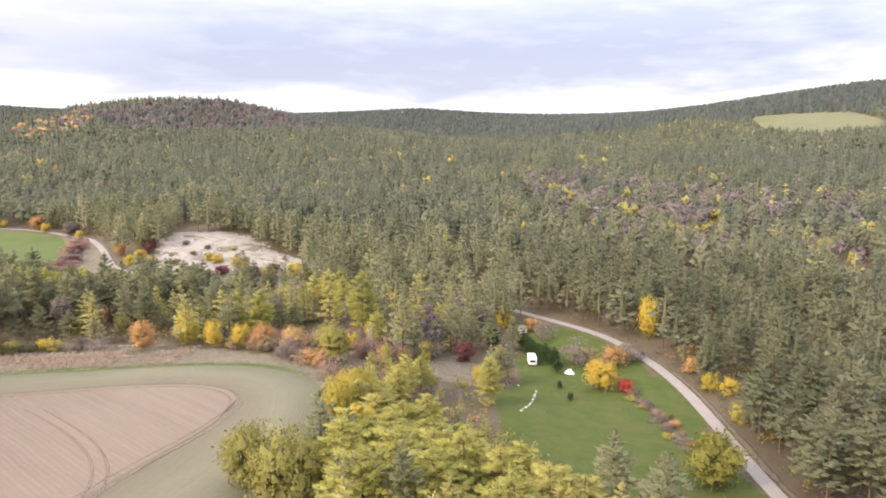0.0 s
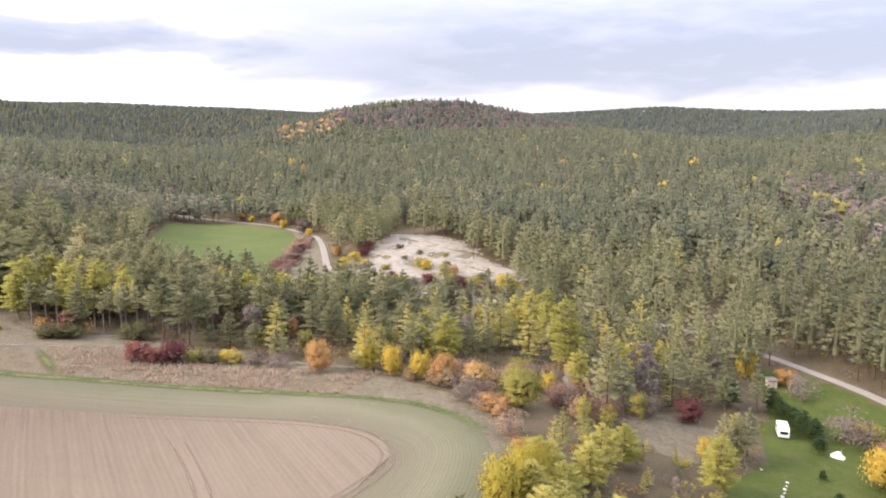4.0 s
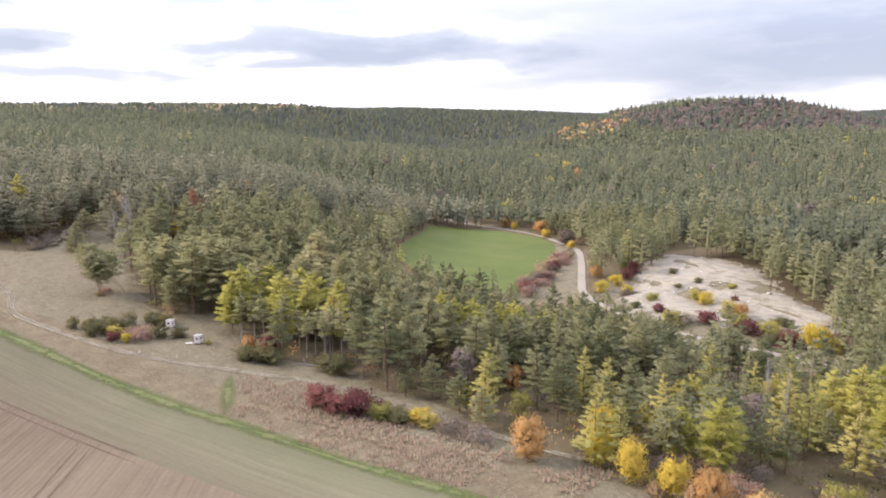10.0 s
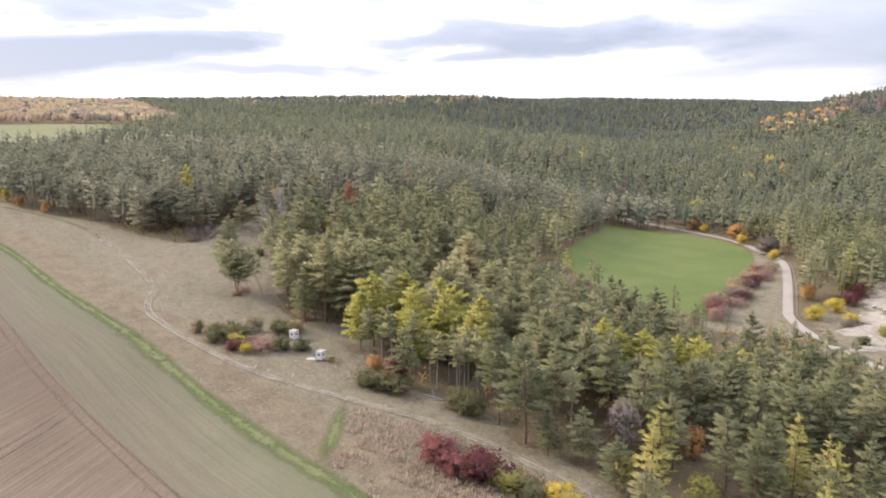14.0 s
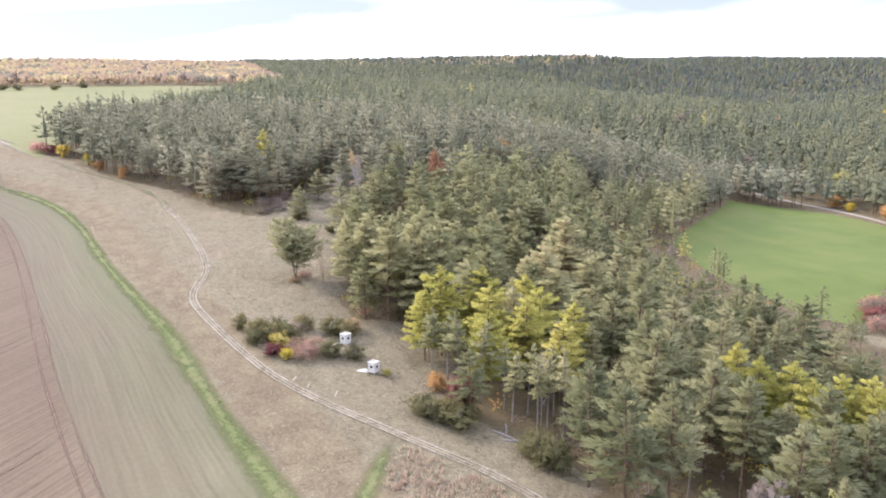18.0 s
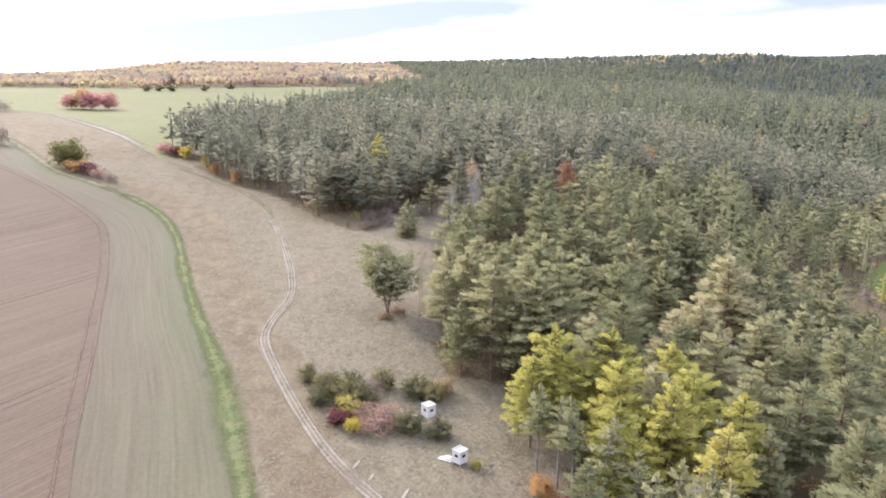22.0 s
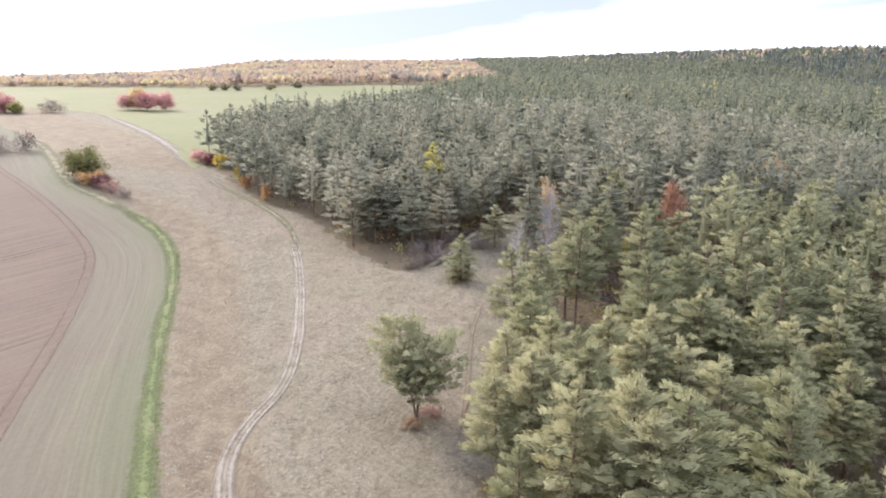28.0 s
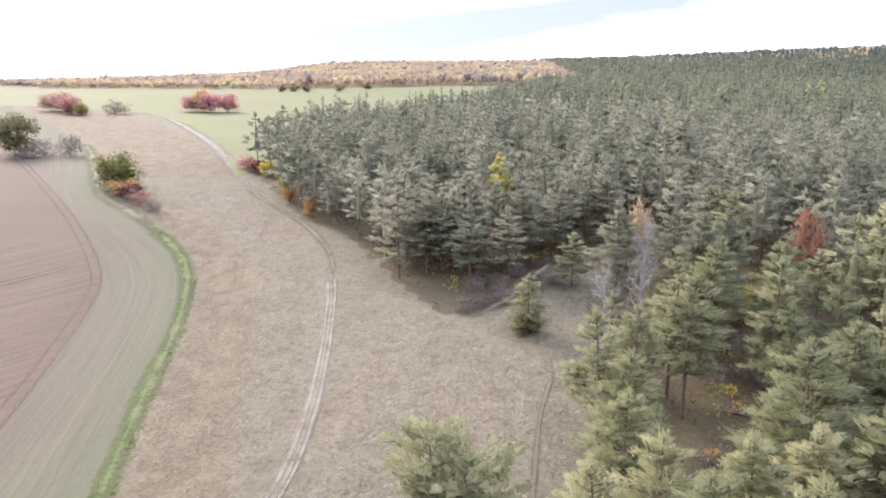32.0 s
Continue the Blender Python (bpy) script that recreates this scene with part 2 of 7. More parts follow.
MAROON = [(0.0, (0.095, 0.035, 0.038)), (0.5, (0.145, 0.048, 0.048)), (1.0, (0.21, 0.08, 0.07))]
TWIG = [(0.0, (0.190, 0.150, 0.122)), (0.5, (0.245, 0.196, 0.160)), (1.0, (0.300, 0.242, 0.205))]
JUNIPER = [(0.0, (0.085, 0.085, 0.042)), (0.5, (0.128, 0.120, 0.055)), (1.0, (0.18, 0.155, 0.068))]
OLIVE = [(0.0, (0.23, 0.215, 0.065)), (0.5, (0.34, 0.30, 0.08)), (1.0, (0.43, 0.35, 0.10))]
BLUSH = [(0.0, (0.32, 0.20, 0.155)), (0.5, (0.39, 0.235, 0.185)), (1.0, (0.38, 0.27, 0.18))]
ROSY = [(0.0, (0.405, 0.196, 0.172)), (0.6, (0.510, 0.253, 0.230)), (1.0, (0.458, 0.345, 0.230))]
COPPER = [(0.0, (0.275, 0.140, 0.085)), (1.0, (0.345, 0.185, 0.110))]
TURNING = [(0.0, (0.22, 0.21, 0.05)), (1.0, (0.27, 0.24, 0.055))]
RED = [(0.0, (0.50, 0.06, 0.05)), (1.0, (0.62, 0.09, 0.08))]
FAR_MIX = [(0.0, (0.185, 0.190, 0.140)), (0.2, (0.245, 0.225, 0.170)), (0.42, (0.350, 0.250, 0.185)), (0.7, (0.430, 0.320, 0.185)), (1.0, (0.47, 0.40, 0.205))]
HEDGE = [(0.0, (0.045, 0.080, 0.028)), (1.0, (0.070, 0.110, 0.038))]
# far firs: the hills' haze is put into this bluish, lightened tone
FIR = [(0.0, (0.085, 0.103, 0.092)), (0.5, (0.115, 0.132, 0.114)), (1.0, (0.150, 0.165, 0.142))]
DULL_LARCH = [(0.0, (0.30, 0.285, 0.10)), (0.5, (0.38, 0.345, 0.12)), (1.0, (0.45, 0.39, 0.14))]
SAGE = [(0.0, (0.262, 0.254, 0.136)), (1.0, (0.295, 0.280, 0.152))]
DEADWOOD = [(0.0, (0.27, 0.245, 0.225)), (1.0, (0.33, 0.30, 0.28))]
MOSS = [(0.0, (0.150, 0.148, 0.050)), (1.0, (0.190, 0.176, 0.060))]
TONES = dict(road_pine=ROAD_PINE, dark_pine=DARK_PINE, tawny=TAWNY, moss=MOSS, copper=COPPER, slope_pine=SLOPE_PINE, hazy_pine=HAZY_PINE, brown_twig=BROWN_TWIG, deadwood=DEADWOOD, sage=SAGE, pine=PINE, spruce=SPRUCE, larch=LARCH, gold=GOLD, rust=RUST, maroon=MAROON, twig=TWIG, juniper=JUNIPER, olive=OLIVE, blush=BLUSH, red=RED, autumn=FAR_MIX, fir=FIR, turning=TURNING, hedge=HEDGE, rosy=ROSY)
LEAF = {k: leaves(k + "_leaves", v, True) for k, v in TONES.items()}
MASS = {k: leaves(k + "_canopy", v, False) for k, v in TONES.items() if k not in ("twig", "larch", "pine")}
MASS["twig"] = leaves("twig_canopy", [(0.0, (0.185, 0.148, 0.128)), (0.5, (0.235, 0.190, 0.168)), (1.0, (0.290, 0.240, 0.212))], False)
MASS["pine"] = leaves("pine_canopy", DARK_PINE, False)
MASS["larch"] = leaves("larch_canopy", DULL_LARCH, False)
bark = plain("pine_bark", (0.17, 0.115, 0.08), 0.9, 2.0, 0.5)
pale_bark = plain("pale_dead_wood", (0.36, 0.335, 0.315), 0.9, 2.0, 0.3)
grey_bark = plain("grey_bark", (0.22, 0.20, 0.18), 0.9, 2.0, 0.4)



def straw_colour(nt, patches, blotch, tufts):
    """Dry meadow grass: straw, grey-green and pinkish patches."""
    straw = ramp(nt, patches, [(0.34, (0.139, 0.130, 0.069)), (0.44, (0.190, 0.160, 0.099)), (0.52, (0.168, 0.151, 0.080)), (0.60, (0.221, 0.164, 0.110)), (0.70, (0.180, 0.120, 0.078))])
    straw = mix(nt, 0.58, straw, ramp(nt, blotch, [(0.34, (0.098, 0.081, 0.055)), (0.48, (0.182, 0.154, 0.110)), (0.62, (0.233, 0.198, 0.152))]))
    # bright tops and shaded hollows of the grass clumps, multiplied into the colour
    clump_shade = noise_tex(nt, position(nt), 0.75, 4.0, 0.6, 0.8)
    straw = mix(nt, 1.0, straw, ramp(nt, clump_shade, [(0.34, (0.62, 0.60, 0.57)), (0.50, (1.0, 1.0, 1.0)), (0.66, (1.22, 1.20, 1.18))]), "MULTIPLY")
    straw = mix(nt, 0.50, straw, ramp(nt, tufts, [(0.32, (0.070, 0.056, 0.034)), (0.52, (0.176, 0.151, 0.101)), (0.70, (0.270, 0.235, 0.168))]))
    return straw


def land_cover():
    """One ground of needle litter, dry grass and short green turf; where each lies is stored with the land, and its edge frays."""
    m, nt, b = material("land_cover")
    p = position(nt)
    fray = noise_tex(nt, p, 0.35, 5.0, 0.7)
    patches, blotch, tufts = noise_tex(nt, p, 0.035, 6.0, 0.62, 0.5), noise_tex(nt, p, 0.22, 5.0, 0.65, 0.6), noise_tex(nt, p, 1.7, 5.0, 0.72)

    def cover(name):
        a = nt.nodes.new("ShaderNodeAttribute")
        a.attribute_name = name
        return ramp(nt, math_node(nt, "ADD", a.outputs["Fac"], math_node(nt, "MULTIPLY_ADD", fray, 0.9, -0.45)), [(0.40, (0,)), (0.60, (1,))])

    litter = mix(nt, 0.5, ramp(nt, blotch, [(0.3, (0.090, 0.073, 0.044)), (0.5, (0.134, 0.100, 0.060)), (0.7, (0.109, 0.106, 0.048))]),
                 ramp(nt, tufts, [(0.3, (0.050, 0.044, 0.026)), (0.7, (0.179, 0.134, 0.077))]))
    straw = straw_colour(nt, patches, blotch, tufts)
    rough = mix(nt, 0.5, ramp(nt, blotch, [(0.36, (0.110, 0.084, 0.054)), (0.50, (0.165, 0.134, 0.087)), (0.62, (0.212, 0.182, 0.117))]),
                ramp(nt, tufts, [(0.32, (0.088, 0.061, 0.036)), (0.52, (0.184, 0.139, 0.086)), (0.70, (0.264, 0.226, 0.146))]))
    straw = mix(nt, cover("tussock"), straw, rough)
    turf = mix(nt, 0.45, ramp(nt, blotch, [(0.3, (0.052, 0.078, 0.014)), (0.5, (0.080, 0.105, 0.021)), (0.68, (0.122, 0.115, 0.040))]),
               ramp(nt, tufts, [(0.3, (0.037, 0.056, 0.008)), (0.7, (0.097, 0.120, 0.026))]))
    colour = mix(nt, cover("turf"), mix(nt, cover("straw"), litter, straw), turf)
    nt.links.new(colour, b.inputs["Base Color"])
    bump(nt, b, math_node(nt, "ADD", tufts, math_node(nt, "MULTIPLY", blotch, 1.6)), 0.9, 0.8)
    return m


land = land_cover()
crop_grass = soil("crop_grass", [(0.36, (0.064, 0.087, 0.020)), (0.5, (0.077, 0.101, 0.023)), (0.62, (0.097, 0.106, 0.032))],
                  ((0.052, 0.071, 0.016), (0.098, 0.116, 0.030)), 0.05, 1.5, 0.3, 0.3)
far_grass = soil("far_grass", [(0.3, (0.105, 0.114, 0.045)), (0.5, (0.130, 0.131, 0.054)), (0.7, (0.155, 0.135, 0.075))],
                 ((0.083, 0.087, 0.036), (0.152, 0.145, 0.073)), 0.012, 0.3, 0.3, 0.4)



def layered_sand():
    """Pale sand and marl in level beds, grey where they weather, greenish where grass creeps in."""
    m, nt, b = material("pale_sand")
    p = position(nt)
    v = nt.nodes.new("ShaderNodeVectorMath")
    v.operation = "MULTIPLY"
    nt.links.new(p, v.inputs[0])
    v.inputs[1].default_value = (0.10, 0.10, 1.3)
    beds, patches, grain = noise_tex(nt, v.outputs[0], 1.0, 5.0, 0.6, 0.3), noise_tex(nt, p, 0.09, 6.0, 0.65, 0.6), noise_tex(nt, p, 0.9, 5.0, 0.7)
    colour = ramp(nt, beds, [(0.36, (0.148, 0.131, 0.109)), (0.44, (0.261, 0.228, 0.181)), (0.54, (0.335, 0.298, 0.239)), (0.63, (0.217, 0.198, 0.174))])
    colour = mix(nt, ramp(nt, patches, [(0.56, (0,)), (0.66, (0.85,))]), colour, (0.148, 0.135, 0.078))
    colour = mix(nt, 0.3, colour, ramp(nt, grain, [(0.3, (0.174, 0.152, 0.122)), (0.7, (0.392, 0.352, 0.296))]))
    nt.links.new(colour, b.inputs["Base Color"])
    bump(nt, b, math_node(nt, "ADD", grain, math_node(nt, "MULTIPLY", beds, 2.0)), 1.0, 0.8)
    return m


sand = layered_sand()
gravel = soil("road_gravel", [(0.3, (0.211, 0.185, 0.157)), (0.7, (0.273, 0.240, 0.202))], ((0.149, 0.132, 0.112), (0.322, 0.288, 0.242)), 0.15, 3.0, 0.4)
chalk = soil("track_chalk", [(0.35, (0.204, 0.172, 0.124)), (0.55, (0.300, 0.261, 0.202)), (0.70, (0.187, 0.158, 0.104))],
             ((0.141, 0.116, 0.080), (0.311, 0.280, 0.235)), 0.25, 2.5, 0.5)


def worn(name, stops, fine, threshold=0.45, soft=0.22):
    """A strip that wears through the ground round it: bare in its middle, with edges that fray away."""
    m, nt, b = material(name)
    p = position(nt)
    blotch, tufts = noise_tex(nt, p, 0.22, 5.0, 0.65, 0.6), noise_tex(nt, p, 1.7, 5.0, 0.72)
    bare = mix(nt, 0.45, ramp(nt, blotch, stops), ramp(nt, tufts, [(0.3, fine[0]), (0.7, fine[1])]))
    a = nt.nodes.new("ShaderNodeAttribute")
    a.attribute_name = "middle"
    fray = math_node(nt, "MULTIPLY_ADD", tufts, 0.8, math_node(nt, "MULTIPLY_ADD", blotch, 0.9, -0.85))
    share = ramp(nt, math_node(nt, "ADD", a.outputs["Fac"], fray), [(threshold - soft, (0,)), (min(1.0, threshold + soft), (1,))])
    nt.links.new(bare, b.inputs["Base Color"])
    bump(nt, b, tufts, 0.7, 0.3)
    gone = nt.nodes.new("ShaderNodeBsdfTransparent")
    shader = nt.nodes.new("ShaderNodeMixShader")
    nt.links.new(share, shader.inputs[0])
    nt.links.new(gone.outputs[0], shader.inputs[1])
    nt.links.new(b.outputs[0], shader.inputs[2])
    nt.links.new(shader.outputs[0], nt.nodes["Material Output"].inputs[0])
    return m


def drilled(name, stops, fine, green, rows=None, depth=0.2, inward=None, dry=None):
    """Tilled earth with the fine rows that a seed drill leaves; they follow the sheet's own length."""
    m, nt, b = material(name)
    p = position(nt)
    uv = nt.nodes.new("ShaderNodeUVMap").outputs[0]
    s = nt.nodes.new("ShaderNodeSeparateXYZ")
    nt.links.new(uv if rows is None else p, s.inputs[0])
    wobble = noise_tex(nt, p, 0.15, 3.0)
    side = s.outputs[1] if rows is None else math_node(nt, "ADD", math_node(nt, "MULTIPLY", s.outputs[0], rows[0]), math_node(nt, "MULTIPLY", s.outputs[1], rows[1]))
    across = math_node(nt, "ADD", side, math_node(nt, "MULTIPLY", wobble, 0.8))
    row = math_node(nt, "SINE", math_node(nt, "MULTIPLY", across, 2 * math.pi / 0.9))
    pass_ = math_node(nt, "SINE", math_node(nt, "MULTIPLY", across, 2 * math.pi / 3.1))
    along = s.outputs[0] if rows is None else math_node(nt, "SUBTRACT", math_node(nt, "MULTIPLY", s.outputs[0], rows[1]), math_node(nt, "MULTIPLY", s.outputs[1], rows[0]))
    long_way = nt.nodes.new("ShaderNodeCombineXYZ")
    nt.links.new(across, long_way.inputs[0])
    nt.links.new(math_node(nt, "MULTIPLY", along, 0.018), long_way.inputs[1])
    streak = noise_tex(nt, long_way.outputs[0], 1.1, 4.0, 0.75)
    patches = noise_tex(nt, p, 0.025, 6.0, 0.6, 0.5)
    grain = noise_tex(nt, p, 1.4, 5.0, 0.7)
    base, crisp = ramp(nt, patches, stops), 1.0
    base = mix(nt, math_node(nt, "MULTIPLY_ADD", row, depth, depth), base, green)
    base = mix(nt, math_node(nt, "MULTIPLY_ADD", pass_, 0.18, 0.18), base, fine[1])
    if dry:
        # dry is the paler tone mixed in towards the field's eastern end
        e = nt.nodes.new("ShaderNodeSeparateXYZ")
        nt.links.new(p, e.inputs[0])
        east = math_node(nt, "ADD", math_node(nt, "MULTIPLY_ADD", e.outputs[0], 1 / 110, 1.5), math_node(nt, "MULTIPLY_ADD", patches, 1.0, -0.5))
        base = mix(nt, ramp(nt, east, [(0.0, (0,)), (1.0, (0.85,))]), base, dry)
        crisp = ramp(nt, east, [(0.1, (1,)), (1.0, (0.4,))])
    base = mix(nt, crisp, base, ramp(nt, streak, [(0.32, (0.70, 0.68, 0.66)), (0.50, (1.0, 1.0, 1.0)), (0.68, (1.24, 1.24, 1.22))]), "MULTIPLY")
    if inward:
        a = nt.nodes.new("ShaderNodeAttribute")
        a.attribute_name = "across"
        share = ramp(nt, math_node(nt, "ADD", a.outputs["Fac"], math_node(nt, "MULTIPLY_ADD", patches, 0.9, -0.45)), [(0.45, (0,)), (1.0, (1,))])
        base = mix(nt, share, base, mix(nt, 0.5, base, inward))
        rim = ramp(nt, math_node(nt, "ADD", a.outputs["Fac"], math_node(nt, "MULTIPLY_ADD", patches, 1.2, -0.6)), [(0.0, (0.75,)), (0.55, (0,))])
        base = mix(nt, rim, base, green)
    nt.links.new(mix(nt, 0.35, base, ramp(nt, grain, [(0.3, fine[0]), (0.7, fine[1])])), b.inputs["Base Color"])
    bump(nt, b, math_node(nt, "ADD", grain, math_node(nt, "MULTIPLY", row, 0.15)), 0.5, 0.15)
    return m


tilth = drilled("tilled_earth", [(0.32, (0.072, 0.049, 0.033)), (0.5, (0.091, 0.062, 0.042)), (0.66, (0.101, 0.075, 0.049))],
                ((0.050, 0.033, 0.022), (0.116, 0.085, 0.059)), (0.114, 0.095, 0.064), (0.66, 0.75), 0.22, dry=(0.228, 0.184, 0.133))
headland = drilled("sprouting_headland", [(0.3, (0.093, 0.084, 0.049)), (0.5, (0.109, 0.092, 0.058)), (0.7, (0.108, 0.082, 0.054))],
                   ((0.063, 0.053, 0.035), (0.116, 0.102, 0.071)), (0.078, 0.090, 0.041), None, 0.12, inward=(0.090, 0.065, 0.046), dry=(0.198, 0.188, 0.114))
wheel_earth = worn("wheel_marked_earth", [(0.3, (0.104, 0.067, 0.049)), (0.7, (0.132, 0.088, 0.066))], ((0.080, 0.050, 0.037), (0.148, 0.100, 0.075)), 0.85, 0.42)
pale_wheel_earth = worn("pale_wheel_marks", [(0.3, (0.172, 0.124, 0.088)), (0.7, (0.202, 0.150, 0.108))], ((0.140, 0.098, 0.069), (0.212, 0.160, 0.118)), 0.92, 0.42)
track_chalk = worn("track_ruts", [(0.35, (0.165, 0.140, 0.103)), (0.55, (0.228, 0.197, 0.155)), (0.70, (0.160, 0.136, 0.097))], ((0.130, 0.109, 0.077), (0.248, 0.218, 0.174)), 0.62, 0.36)
verge_strip = worn("verge_grass_strip", [(0.36, (0.080, 0.104, 0.033)), (0.50, (0.102, 0.122, 0.043)), (0.62, (0.145, 0.133, 0.070))], ((0.060, 0.074, 0.024), (0.144, 0.148, 0.066)), 0.74, 0.45)
faint_grass = worn("grassed_track", [(0.36, (0.108, 0.113, 0.050)), (0.50, (0.140, 0.132, 0.068)), (0.62, (0.170, 0.147, 0.090))], ((0.075, 0.070, 0.035), (0.190, 0.170, 0.110)), 0.80, 0.45)
track_bed = worn("track_bed_grass", [(0.35, (0.150, 0.125, 0.082)), (0.65, (0.205, 0.173, 0.120))], ((0.115, 0.096, 0.060), (0.235, 0.203, 0.150)), 0.80, 0.36)
foot_earth = worn("footpath_earth", [(0.3, (0.104, 0.083, 0.052)), (0.7, (0.148, 0.113, 0.074))], ((0.078, 0.061, 0.039), (0.165, 0.130, 0.087)), 0.55)

# ---- lie of the land: spot heights in metres, joined by a smooth sheet ----
FIELD_SPOTS = [(25, 195, 0), (19, 162, 2), (5, 179, 5.5), (45, 203, 1.5), (69, 171, 1), (-22, 137, 14.5), (-28, 168, 11.5), (-76, 172, 11.5), (-131, 152, 13.5), (-154, 156, 14.5), (-116, 168, 13), (-168, 165, 15.5), (-161, 135, 16), (-201, 140, 18.8), (-219, 164, 21), (-256, 120, 22.3), (-290, 143, 25.7), (-327, 137, 29.5), (-377, 111, 35.5), (-368, 80, 37), (-459, 72, 44), (-621, 38, 53.5), (-803, 89, 68), (-850, 228, 74), (-306, 93, 26.5), (-441, 12, 43), (-170, 114, 17.5), (-50, 80, 17), (0, 0, 16), (-250, -150, 30)]
VALLEY_SPOTS = [(-150, 314, 7), (-209, 413, 5.5), (-244, 440, 6), (-318, 411, 10), (-330, 467, 7), (-255, 312, 11.5), (-120, 312, 5), (-76, 330, 6), (-128, 358, 15), (-62, 303, 3.5), (-39, 441, 15), (-176, 440, 14), (-391, 1168, 70), (-600, 808, 38), (-516, 501, 43), (-330, 277, 38), (-278, 227, 28), (-330, 179, 30), (-418, 104, 38), (150, 80, 4), (140, 250, 6), (-10, 245, 2.5), (-100, 203, 9)]
RIDGE_SPOTS = [(1195, 1965, 218), (1081, 2254, 198), (854, 2350, 161), (623, 2524, 143), (306, 2683, 132), (-105, 2998, 183), (-445, 1485, 137), (-597, 1431, 133), (-720, 1429, 120), (-1673, 2417, 175), (-1798, 1927, 176), (-1641, 1192, 153), (-1562, 2318, 170), (-1404, 1175, 143), (-1594, 753, 135), (-1476, 476, 115), (-1424, 971, 128), (-1577, 659, 125), (-1536, 430, 117), (-2060, 92, 138), (-2038, -137, 130), (-1804, -277, 95), (-1378, -531, 83), (-1769, -75, 126), (-1882, 87, 136), (-1928, 274, 137), (-1738, -249, 93)]
FAR_SPOTS = [(-850, 1120, 32), (-1020, 1450, 45), (-660, 1130, 82), (-660, 1010, 60), (-720, 930, 36), (-780, 1040, 30), (-720, 760, 50), (-300, 1950, 80), (0, 1850, 62), (-76, 1149, 65), (0, 1020, 57), (82, 870, 46), (60, 1130, 44), (220, 1040, 36), (100, 1280, 42), (-60, 1420, 58), (-1250, 1800, 100), (250, 500, 22), (600, 700, 60), (-100, 800, 42), (600, 1500, 110), (-800, 500, 62), (-1000, 250, 82), (-900, -400, 66), (0, -1500, 60), (1500, -300, 80), (-2500, -1500, 80), (-4200, 1500, 110), (-1500, 4200, 110), (2500, 4200, 150), (4300, 1000, 150), (-4300, -1500, 90), (0, -4300, 90)]
SPOTS = np.array(FIELD_SPOTS + VALLEY_SPOTS + RIDGE_SPOTS + FAR_SPOTS, float)


def sheet(spots):
    p, n = spots[:, :2] / 1000, len(spots)
    k = -np.sqrt(((p[:, None] - p[None]) ** 2).sum(2) + 0.0009) + 0.012 * np.eye(n)
    a = np.zeros((n + 3, n + 3))
    a[:n, :n], a[:n, n], a[:n, n + 1:], a[n, :n], a[n + 1:, :n] = k, 1, p, 1, p.T
    return p, np.linalg.solve(a, np.r_[spots[:, 2], 0, 0, 0])


LAND = sheet(SPOTS)


def height(x, y):
    p, w = LAND
    n = len(p)
    x, y = np.asarray(x, float) / 1000, np.asarray(y, float) / 1000
    z = w[n] + w[n + 1] * x + w[n + 2] * y
    for k in range(n):
        z = z - w[k] * np.sqrt((x - p[k, 0]) ** 2 + (y - p[k, 1]) ** 2 + 0.0009)
    return z


def inside(x, y, poly):
    x, y = np.asarray(x, float), np.asarray(y, float)
    hit = np.zeros(x.shape, bool)
    for (x0, y0), (x1, y1) in zip(poly, poly[1:] + poly[:1]):
        if y0 == y1:
            continue
        hit ^= ((y0 > y) != (y1 > y)) & (x < (x1 - x0) * (y - y0) / (y1 - y0) + x0)
    return hit


def smooth(line, step=1.5, passes=3):
    """A line through the given corners, rounded and evenly stepped."""
    q = np.array(line, float)
    for _ in range(passes):
        a, b = q[:-1] * 0.75 + q[1:] * 0.25, q[:-1] * 0.25 + q[1:] * 0.75
        q = np.vstack([q[:1], np.stack([a, b], 1).reshape(-1, 2), q[-1:]])
    d = np.r_[0, np.cumsum(np.hypot(*np.diff(q, axis=0).T))]
    s = np.linspace(0, d[-1], max(2, int(d[-1] / step)))
    return np.stack([np.interp(s, d, q[:, 0]), np.interp(s, d, q[:, 1])], 1)


def distance(x, y, line):
    """Metres from points to a stepped line."""
    x, y = np.asarray(x, float).ravel(), np.asarray(y, float).ravel()
    out = np.full(x.shape, 1e9)
    for a in line[::3]:
        out = np.minimum(out, np.hypot(x - a[0], y - a[1]))
    return out


